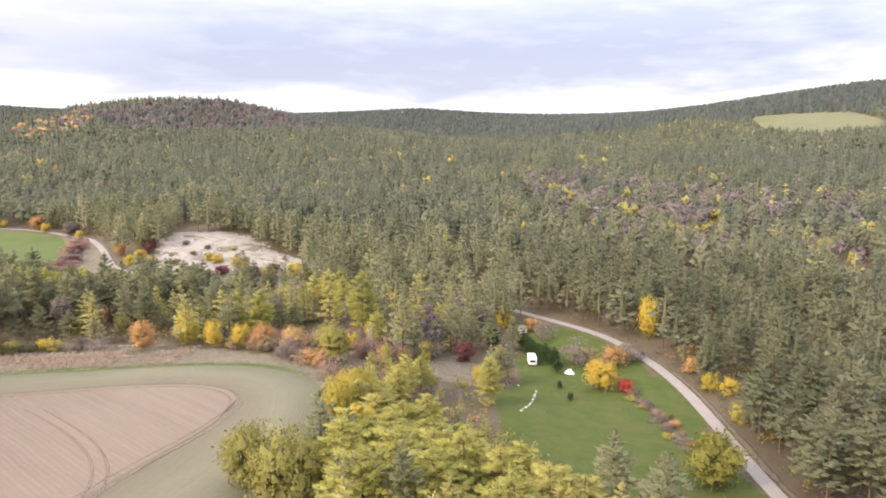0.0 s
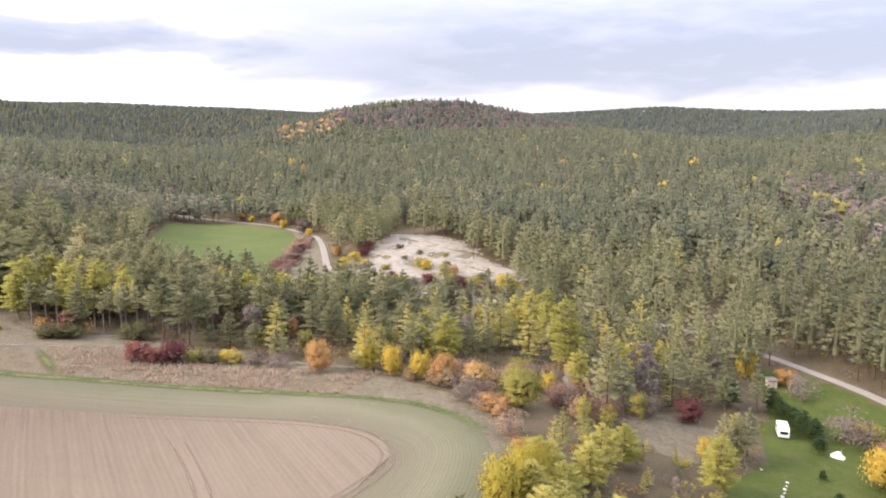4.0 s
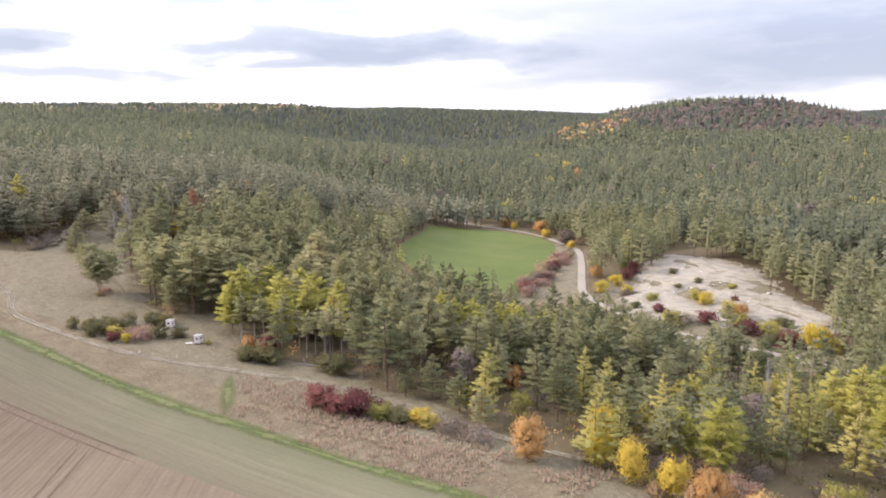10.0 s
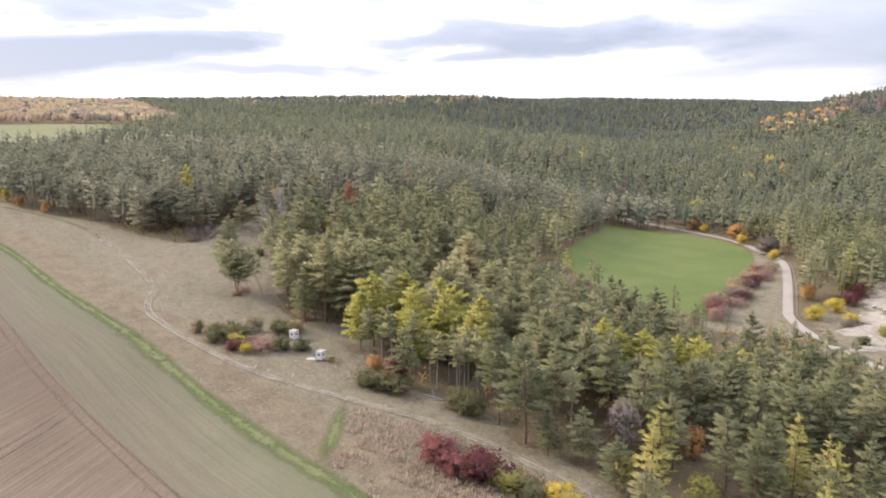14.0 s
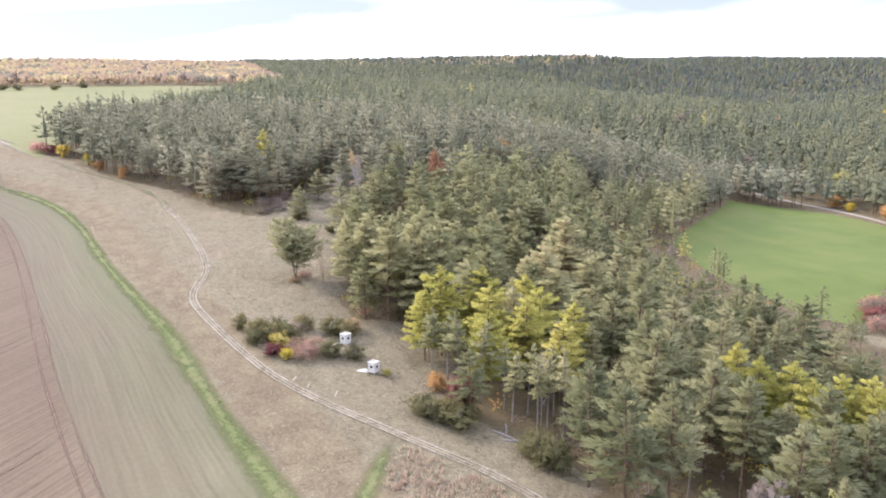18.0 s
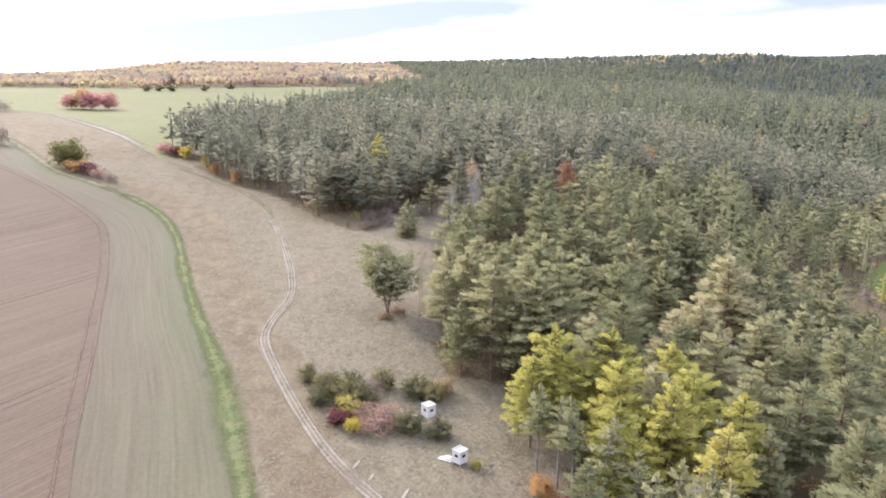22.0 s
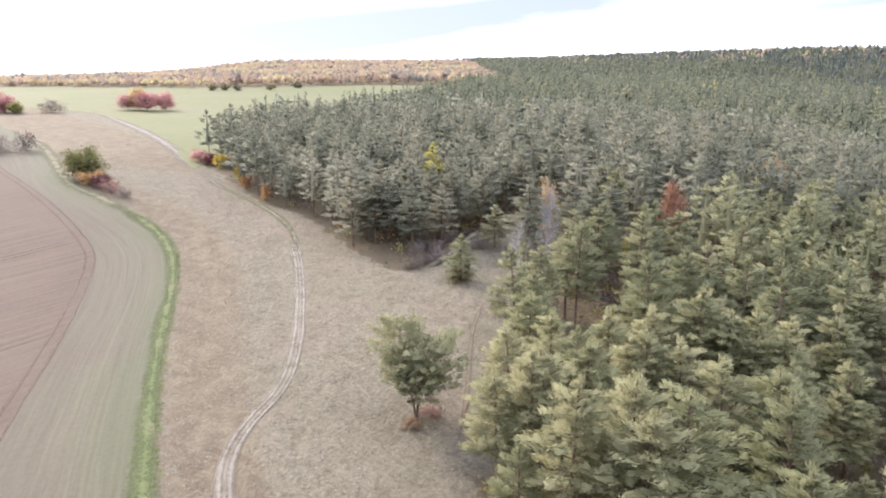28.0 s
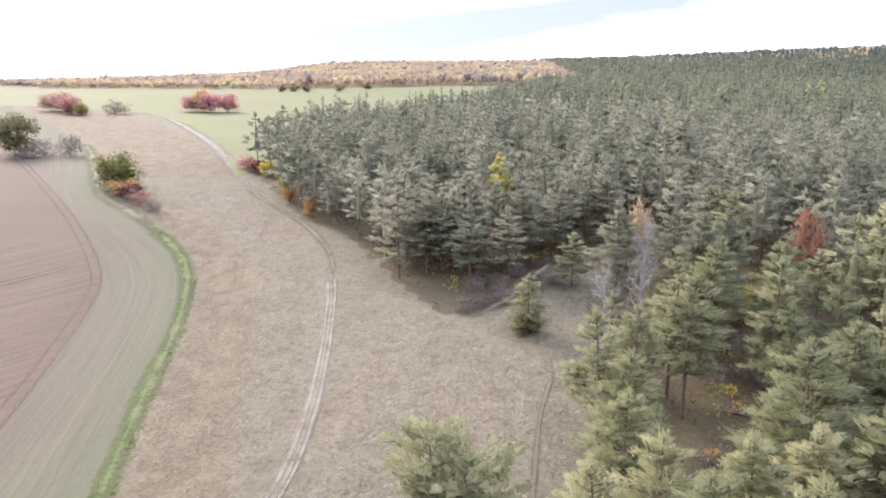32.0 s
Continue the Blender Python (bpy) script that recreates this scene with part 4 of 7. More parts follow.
def domes(rng, c, r, way, sides=5, flat=0.8):
    """Solid, uneven cushions of foliage: low pyramids with rounded normals."""
    m = len(c)
    r = np.broadcast_to(r, (m,))[:, None]
    a = np.arange(sides) * 6.283 / sides + rng.random((m, 1)) * 6.283
    k = r * rng.uniform(0.70, 1.30, (m, sides))
    ring = c[:, None] + np.stack([np.cos(a) * k, np.sin(a) * k, rng.normal(size=(m, sides)) * 0.16 * r - 0.42 * flat * r], 2)
    top = c + way * r * 0.35 + np.stack([rng.normal(size=m) * 0.2 * r[:, 0], rng.normal(size=m) * 0.2 * r[:, 0], flat * r[:, 0] * rng.uniform(0.7, 1.25, m)], 1)
    out = unit(c * np.array([1, 1, 0]) + np.array([0, 0, 1e-6]))[:, None]
    rn = unit(np.stack([np.cos(a), np.sin(a), np.full(a.shape, 0.25)], 2) * 0.5 + out * 0.35 + np.array([0, 0, 0.55]))
    tn = unit(np.array([0, 0, 1.0]) + way * 0.45)
    nxt = (np.arange(sides) + 1) % sides
    tri = np.stack([ring, ring[:, nxt], np.repeat(top[:, None], sides, 1)], 2).reshape(-1, 3, 3)
    n = np.stack([rn, rn[:, nxt], np.repeat(tn[:, None], sides, 1)], 2).reshape(-1, 3, 3)
    return facing(tri, n)


def both(*sets):
    return np.concatenate([q[0] for q in sets]), np.concatenate([q[1] for q in sets])


def boughs(rng, whorls, per, base, r0, taper=1.4, rise=(-0.12, 0.55), missing=0.12):
    """Tiers of boughs for a tree one metre high: their roots, tips and directions."""
    roots, tips = [], []
    for l in range(whorls):
        s = (l + rng.uniform(0.2, 0.8)) / whorls
        z = base + (0.95 - base) * s
        r = r0 * min(1.0, (s + 0.35) / 0.5) * max(0.0, 1 - s ** taper) ** 0.9 + 0.012
        turn, k = rng.random() * 6.28, max(2, round(per * (0.5 + 0.5 * r / r0)))
        for i in range(k):
            if rng.random() < missing:
                continue
            a = turn + 6.283 * (i + rng.normal() * 0.18) / k
            ln, up = r * rng.uniform(0.65, 1.2), rise[0] + (rise[1] - rise[0]) * s + rng.normal() * 0.08
            roots.append((0, 0, z + rng.normal() * 0.024))
            tips.append(np.array(roots[-1]) + np.array([math.cos(a), math.sin(a), up]) * ln)
    roots, tips = np.array(roots), np.array(tips)
    return roots, tips, unit(tips - roots)


def needled(rng, roots, tips, way, spots, per, size, slim, core=False, swell=1.0, flat=0.55):
    """Cushions of needles along the outer part of each bough, and one for the leader."""
    ln = np.linalg.norm(tips - roots, axis=1)
    side = np.cross(way, [0, 0, 1.0])
    sets = []
    for f in np.linspace(0.5, 1.0, spots) if spots > 1 else (0.84,):
        c = roots + (tips - roots) * f + side * (rng.normal(size=len(ln)) * 0.13 * ln)[:, None]
        r = (0.26 * ln + 0.011) * (1.25 - 0.4 * f) * (1.0 if spots > 1 else 1.45) * swell
        if per:
            sets.append(puffs(rng, c, r, way, per, size, slim, flat, 1.0))
        if core:
            sets.append(domes(rng, c, r * ((0.5 if spots > 2 else 0.65) if per else 1.0), way, 4, 0.6 if per else 0.8))
    tip = np.array([[0, 0, 0.965]])
    up = np.array([[0, 0, 1.0]])
    sets.append(puffs(rng, tip, 0.032, up, per + 3, size, slim, 1.2, 1.0) if per else domes(rng, tip, 0.03, up, 4, 1.5))
    return both(*sets)


def conifer(rng, h, r0=0.16, base=0.30, whorls=10, per=5, spots=3, count=14, size=0.021, slim=0.42, taper=1.4, rise=(-0.12, 0.55), lean=0.02):
    """Trunk with boughs and dead stubs, and the crown's needle sprays with their normals, for a tree h metres high."""
    roots, tips, way = boughs(rng, whorls, per, base, r0, taper, rise)
    crown, normals = needled(rng, roots, tips, way, spots, count, size * 1.1, slim * 0.72, True)
    bend = np.array([rng.normal() * lean, rng.normal() * lean, 0])
    shift = lambda q: q + bend * q[..., 2:] ** 2
    zs = np.linspace(-0.03, 0.96, 7)
    stem = [tube(np.stack([bend[0] * zs ** 2, bend[1] * zs ** 2, zs], 1) * h, np.linspace(0.012, 0.003, 7) * h, 6)]
    for a, b in zip(shift(roots), shift(tips)):
        stem.append(tube(np.stack([a, a * 0.25 + b * 0.75]) * h, np.array([0.0035, 0.0012]) * h, 3))
    for _ in range(10):
        z0, a = base * (0.45 + 0.6 * rng.random()), rng.random() * 6.28
        root = np.array([*(bend[:2] * z0 ** 2), z0])
        tip = root + np.array([math.cos(a), math.sin(a), -0.1]) * r0 * (0.25 + 0.5 * rng.random())
        stem.append(tube(np.stack([root, tip]) * h, np.array([0.0025, 0.001]) * h, 3))
    return join(stem), (shift(crown) * h, normals)


def broadleaf(rng, h, w, base=0.12, clumps=60, count=30, size=0.22, stems=1, uneven=0.25, full=True):
    """Trunk with limbs, and the crown's leaf sprays with their normals, for a tree or bush h high and w wide."""
    d = unit(rng.normal(size=(clumps, 3)))
    mid = h * (1 + base) / 2
    lobes = 1 + uneven * np.sin(np.arctan2(d[:, 1], d[:, 0]) * 3 + rng.random() * 6) * (0.5 + 0.5 * rng.random(clumps))
    c = d * np.array([w / 2, w / 2, h * (1 - base) / 2]) * (0.40 + 0.47 * rng.random((clumps, 1)) ** 0.6) * lobes[:, None]
    r = 0.115 * (w + h) * rng.uniform(0.7, 1.25, clumps)
    crown, normals = puffs(rng, c, r, d, count, size, 0.6, 0.8)
    if full:
        crown, normals = both((crown, normals), domes(rng, c * 0.85, r * 0.42, d, 5, 1.0))
    crown[..., 2] += mid
    c[:, 2] += mid
    wood = []
    for k in range(stems):
        foot = np.array([rng.normal() * 0.05 * w, rng.normal() * 0.05 * w, 0]) * (stems > 1)
        top = np.array([rng.normal() * 0.08 * w, rng.normal() * 0.08 * w, h * 0.82])
        wood.append(tube(np.stack([foot - [0, 0, 0.3], (foot + top) / 2 + rng.normal(size=3) * 0.02 * h, top]), np.array([0.022, 0.014, 0.004]) * h / stems ** 0.5, 6))
    for q in c[::2]:
        z0 = min(q[2] * 0.8, h * (0.15 + 0.5 * rng.random()))
        root = np.array([0, 0, z0])
        wood.append(tube(np.stack([root, (root + q) / 2 + [0, 0, 0.03 * h], q]), np.array([0.008, 0.005, 0.0015]) * h, 4))
    return join(wood), (crown, normals)


def bare(rng, h, w, clumps=26):
    """A leafless tree: limbs that fork into twigs, and fine sprays of twigs."""
    wood = [tube(np.array([[0, 0, -0.3], [0.02 * h, 0, h * 0.5], [0, 0.02 * h, h]]), np.array([0.016, 0.009, 0.002]) * h, 6)]
    tips = []
    for _ in range(clumps):
        z0 = h * (0.2 + 0.7 * rng.random())
        a, out = rng.random() * 6.28, w / 2 * (1.15 - z0 / h) * (0.6 + 0.6 * rng.random())
        root, tip = np.array([0, 0, z0]), np.array([math.cos(a) * out, math.sin(a) * out, z0 + h * 0.14])
        wood.append(tube(np.stack([root, (root + tip) / 2, tip]), np.array([0.0060, 0.0038, 0.0016]) * h, 4))
        tips.append(tip)
        for _ in range(3):
            s = root + (tip - root) * (0.4 + 0.5 * rng.random())
            e = s + rng.normal(size=3) * 0.07 * h + [0, 0, 0.05 * h]
            wood.append(tube(np.stack([s, e]), np.array([0.0036, 0.0016]) * h, 3))
            tips.append(e)
    t = sprays(rng, np.array(tips), 0.06 * h, 8, 0.045 * h, 0.1)
    mid = t.mean(1, keepdims=True)
    thin = t.copy()
    thin[:, 1] = thin[:, 0] * 0.1 + thin[:, 2] * 0.9 + (thin[:, 1] - mid[:, 0]) * 0.11
    return join(wood), soften(thin)


def soften(tri):
    """Foliage triangles of a tree at the origin, turned to face outward, with normals rounded toward the crown's own shape."""
    mid = tri.mean(1)
    own = np.cross(tri[:, 1] - tri[:, 0], tri[:, 2] - tri[:, 0])
    own /= np.linalg.norm(own, axis=1)[:, None] + 1e-12
    out = np.c_[mid[:, :2] / (np.linalg.norm(mid[:, :2], axis=1)[:, None] + 1e-6), np.full(len(mid), 0.9)]
    out /= np.linalg.norm(out, axis=1)[:, None]
    flip = (own * out).sum(1) < 0
    tri = tri.copy()
    tri[flip] = tri[flip][:, [0, 2, 1]]
    own[flip] *= -1
    n = own * 0.45 + out * 0.75
    return tri, np.repeat(unit(n)[:, None], 3, 1)


def crown_mesh(name, crown, mat):
    tri, n = crown
    return mesh_from(name, tri.reshape(-1, 3), np.arange(len(tri) * 3).reshape(-1, 3), mat, shade=True, normals=n.reshape(-1, 3))


def tree(name, wood, crown, tone, label, category, wood_mat=None):
    """A tree of two parts on its foot; returns the Empty."""
    root = tagged(new(name), label, category)
    part("trunk", mesh_from("trunk", *wood, wood_mat or bark, shade=True), root)
    part("crown", crown_mesh("crown", crown, LEAF[tone]), root)
    return root


def stand(ob, x, y, turn=None, scale=1.0, sink=0.15, wide=1.0):
    ob.location = (x, y, float(height(x, y)) - sink)
    ob.rotation_euler = (0, 0, random.uniform(0, 6.28) if turn is None else turn)
    ob.scale = (scale * wide, scale * wide, scale)
    return ob


# ---- forests: where each kind of tree stands ----
rng = np.random.default_rng(7)
EYES = [(0, 0, 0), (1, 12, 7), (3, 29, 17), (0, 48, 27), (-8, 71, 38), (-25, 98, 53), (-46, 118, 60), (-62, 130, 68), (-90, 144, 78), (-125, 154, 82), (-161, 161, 88)]


def seen_from(x, y, margin=35):
    ok = np.zeros(x.shape, bool)
    for ex, ey, head in EYES:
        a = np.degrees(np.arctan2(-(x - ex), y - ey)) - head
        ok |= np.abs((a + 180) % 360 - 180) < margin
    return ok


def reach(x, y):
    return np.min([np.hypot(x - ex, y - ey) for ex, ey, _ in EYES], 0)


def scatter(x0, x1, y0, y1, step):
    x, y = np.meshgrid(np.arange(x0, x1, step), np.arange(y0, y1, step))
    x, y = x.ravel() + rng.uniform(-0.45, 0.45, x.size) * step, y.ravel() + rng.uniform(-0.45, 0.45, y.size) * step
    return x, y


def wooded(x, y):
    ok = ~(inside(x, y, OPEN_SOUTH) | inside(x, y, GREEN_FIELD) | inside((x + 108) / 0.9 - 108, (y - 344) / 0.9 + 344, QUARRY) | inside(x, y, GARDEN) | inside(x, y, CORNER) | inside(x, y, CLEARING) | inside(x, y, BRUSH) | inside(x, y, HILL_PASTURE) | inside(x, y, LOW_PASTURE) | inside(x, y, ROADSIDE) | inside(x, y, QUARRY_FOOT))
    near = (np.abs(x + 150) < 400) & (y < 500) & ok
    d = distance(x[near], y[near], ROAD)
    ok[np.where(near)[0][d < 5.0]] = False
    lane = (np.abs(x + 250) < 45) & (y > 180) & (y < 230) & ok
    d = distance(x[lane], y[lane], RIDE)
    ok[np.where(lane)[0][d < 3.6]] = False
    for px, py in LARCH_SPOTS:
        ok &= np.hypot(x - px, y - py) > 3.8
    for px, py in OPEN_SPOTS:
        ok &= np.hypot((x - px - 2.5), y - py) > 5.0
    return ok & ((y > 50) | (x < -800))


def big_noise(x, y, scale, seed):
    out = np.empty(len(x))
    for k in range(len(x)):
        out[k] = noise.noise(Vector((x[k] * scale, y[k] * scale, seed)))
    return out


LOW_WOOD = [(-45, 290), (-95, 288), (-121, 293), (-150, 300), (-165, 285), (-200, 282), (-240, 296), (-262, 318), (-275, 300), (-235, 262), (-190, 246), (-150, 250), (-100, 254), (-45, 262)]
LARCH_SPOTS = [(-172, 180), (-170, 188), (-167, 195), (-160, 194), (-154, 198), (-156, 189), (-155, 181), (-163, 185), (-148, 191), (-171, 176), (-166, 178), (-129.5, 211.3), (-126, 212), (-123, 215.6), (-119, 215.5), (-116, 223.5), (-118.8, 220.5), (-113, 222), (-109, 228), (-24, 207), (-9.6, 186.5), (-38, 229.7), (-43, 231), (-32, 224), (-18, 188), (-36, 246)]
OPEN_SPOTS = [(-281, 200), (-267, 189.5), (-255, 187), (-270, 196), (-285, 230.5), (-279, 226), (-297, 204), (-276, 217), (-259, 229), (-233, 208), (-227, 213), (-101, 203), (-320, 277), (-330, 179), (-106, 408), (65, 220), (62, 214), (18, 222), (17, 213), (13, 206), (70, 197), (57, 234), (-27.5, 168), (-31, 163), (-24, 162)]
RIDE = smooth([(-222, 190), (-248, 201), (-270, 212), (-290, 224)], 1.0)
STRIP = [(-18, 40), (30, 40), (22, 110), (12, 135), (12, 160), (-6, 170), (-30, 163), (-17, 135)]
FRONT = [(-104, 184), (-80, 176), (-40, 166), (-20, 160), (2, 195), (14, 240), (5, 262), (-60, 250), (-95, 205)]
BARE_RIGHT = [(68, 592), (135, 644), (159, 547), (208, 507), (235, 443), (224, 357), (166, 263), (155, 312), (110, 328), (65, 379)]
OLIVE_RIGHT = [(170, 295), (199, 316), (300, 420), (260, 480), (215, 500), (177, 370), (137, 259), (129, 201), (180, 190)]


def kinds(x, y):
    """Which kind of tree stands at each place: an index into KINDS."""
    n = len(x)
    r, out = rng.random(n), np.zeros(n, int)
    mix_ = big_noise(x, y, 0.012, 2.0) + 0.5 * big_noise(x, y, 0.05, 5.0)
    odd = r < (0.02 + 0.05 * (mix_ > 0.35)) * np.where(reach(x, y) > 800, 0.3, 1.0)
    out[odd] = rng.choice([2, 3, 4, 5, 6], odd.sum(), p=[0.25, 0.05, 0.07, 0.45, 0.18])
    out[(out == 0) & (((mix_ < -0.3) & (reach(x, y) > 260)) | (rng.random(n) < np.interp(reach(x, y), [150, 330, 1550, 1750], [0.02, 0.08, 0.22, 0.95])))] = 1

    def zone(where, choice, p):
        hit = np.where(where)[0]
        out[hit] = rng.choice(choice, len(hit), p=p)

    zone(inside(x, y, STRIP), [2, 6, 3, 5, 0], [0.62, 0.22, 0.06, 0.05, 0.05])
    zone(inside(x, y, FRONT), [2, 6, 3, 5, 0], [0.36, 0.09, 0.01, 0.05, 0.49])
    zone(inside(x, y, BARE_RIGHT) & (mix_ > -0.45), [5, 6, 0], [0.52, 0.06, 0.42])
    zone(inside(x, y, OLIVE_RIGHT) & (mix_ > -0.2), [6, 2, 0, 5], [0.08, 0.03, 0.61, 0.28])
    back = (reach(x, y) > 1400) & (y > 600)
    zone(back & (mix_ > 0.05), [8, 5, 1], [0.52, 0.06, 0.42])
    zone(back & (mix_ <= 0.05), [8, 1], [0.8, 0.2])
    zone(inside(x, y, HILL_TOP), [5, 1, 8], [0.55, 0.25, 0.20])
    zone(inside(x, y, HILL_RIM), [4, 7, 5, 0], [0.14, 0.30, 0.22, 0.34])
    zone(inside(x, y, DARK_BAND), [1, 0], [0.8, 0.2])
    zone(inside(x, y, PALE_WOOD), [6, 2, 0], [0.05, 0.02, 0.93])
    zone((((x > 58) & (y < 300)) | ((x > -60) & (y > 285) & (y < 560))) & (out == 0), [0, 1], [0.85, 0.15])
    zone((x < -300) & (y < 460) & (reach(x, y) < 700) & (out < 2), [0, 1], [0.93, 0.07])
    near_side = (reach(x, y) < 330) & ~inside(x, y, FRONT) & ~inside(x, y, STRIP)
    out[near_side & ((out == 3) | (out == 4))] = 0
    out[(x < -240) & (reach(x, y) < 400) & (out == 2)] = 0
    out[(reach(x, y) < 190) & (out == 1)] = 0
    # darker tree kinds stand in for shade on the left hillside
    zone((x < -640 - 0.12 * (y - 900)) & (y > 880) & (y < 2300), [8, 1, 0, 5], [0.38, 0.27, 0.32, 0.03])
    west = (y < 330 + 0.12 * (-x - 900)) & (x < -820)
    zone(west, [7, 5], [0.97, 0.03])
    ridge = (x < -1400) & (y > 500) & (y < 1250) & (mix_ > -0.15)
    zone(ridge, [7, 0, 8], [0.55, 0.35, 0.10])
    return out


KINDS = ["pine", "spruce", "larch", "gold", "rust", "twig", "olive", "autumn", "fir"]
CONIFER = {0, 1, 2, 8}


def heart(base, r0, sides, top=0.93):
    """The dense inside of a conifer's crown: a slim uneven cone."""
    a = np.arange(sides) * 6.283 / sides
    k = r0 * rng.uniform(0.8, 1.2, sides)
    ring = np.stack([np.cos(a) * k, np.sin(a) * k, base + rng.normal(size=sides) * 0.02], 1)
    nxt = (np.arange(sides) + 1) % sides
    tri = np.stack([ring, ring[nxt], np.repeat([[0, 0, top]], sides, 0)], 1)
    n = np.stack([np.cos(a), np.sin(a), np.full(sides, 0.4)], 1)
    return facing(tri, unit(np.stack([n, n[nxt], (n + n[nxt]) / 2], 1)))


def canopy(kind, detail):
    """A crown one metre high with its normals: 0 the finest, then 3, 1 and 2 the coarsest."""
    if kind in CONIFER:
        base, r0, taper, rise = {0: (rng.uniform(0.20, 0.38), rng.uniform(0.15, 0.19), rng.uniform(1.5, 2.7), (-0.05, 0.45)), 1: (rng.uniform(0.15, 0.3), 0.16, rng.uniform(0.95, 1.25), (-0.2, 0.15)), 8: (0.15, 0.15, 1.05, (-0.2, 0.15)), 2: (0.14, rng.uniform(0.16, 0.20), rng.uniform(1.5, 2.2), (0.0, 0.3))}[kind]
        whorls, per, spots, count, size = [(12, 5, 2, 10, 0.030), (6, 3.4, 1, 0, 0), (2, 2.6, 1, 0, 0), (9, 4.4, 1, 8, 0.038), (0, 0, 0, 0, 0)][detail]
        if detail == 4:
            c = np.array([[0.05, 0.02, 0.62], [-0.05, 0.01, 0.45], [0.0, -0.05, 0.5]])
            return both(heart(0.0, r0 * 1.1, 5), domes(rng, c, 0.11, unit(c * [1, 1, 0]), 4))
        if detail == 2:
            base = rng.uniform(0.2, 0.4)
        crown = needled(rng, *boughs(rng, whorls, per, base, r0, taper, rise, 0.06), spots, count, size, 0.29 if detail != 2 else 0.45, True, (1.0, 1.15, 1.7, 0.95)[detail])
        return both(crown, heart(base if detail != 2 else 0.0, r0 * (0, 0.34, 0.95, 0.22)[detail], 5)) if detail else crown
    if kind == 5 and detail in (1, 3):
        d = rng.normal(size=((26, 14, 30)[detail - 1], 3)) * [0.10, 0.10, 0.13] + [0, 0, 0.62]
        return soften(sprays(rng, d, 0.08, 1, (0.17, 0.24, 0.15)[detail - 1], 0.1, 0.36))
    if kind == 7 and detail in (2, 4):
        n = 7 if detail == 2 else 4
        d = unit(rng.normal(size=(n, 3)) + [0, 0, 0.4])
        tri, nn = domes(rng, d * [0.24, 0.24, 0.30] * (0.7 + 0.3 * rng.random((n, 1))), (0.18 if detail == 2 else 0.22) * rng.uniform(0.8, 1.2, n), d, 4, 1.0)
        tri[..., 2] += 0.46
        return tri, unit(nn * 0.5 + unit(tri - [0, 0, 0.3]) * 0.5 + [0, 0, 0.3])
    detail = min(detail, 3) if detail != 4 else 2
    n, count, size = [(44, 12, 0.040), (14, 0, 0), (5, 0, 0), (26, 9, 0.05)][detail]
    d = unit(rng.normal(size=(n, 3)))
    c = d * [0.20, 0.20, 0.34] * (0.6 + 0.4 * rng.random((n, 1)))
    r = (0.09, 0.13, 0.19, 0.11)[detail] * rng.uniform(0.8, 1.2, n)
    tri, nn = domes(rng, c, r, d, 5 if detail == 1 else 4, 1.0) if not count else puffs(rng, c, r, d, count, size, 0.6, 0.9)
    tri[..., 2] += 0.6 if detail != 2 else 0.40
    return tri, nn


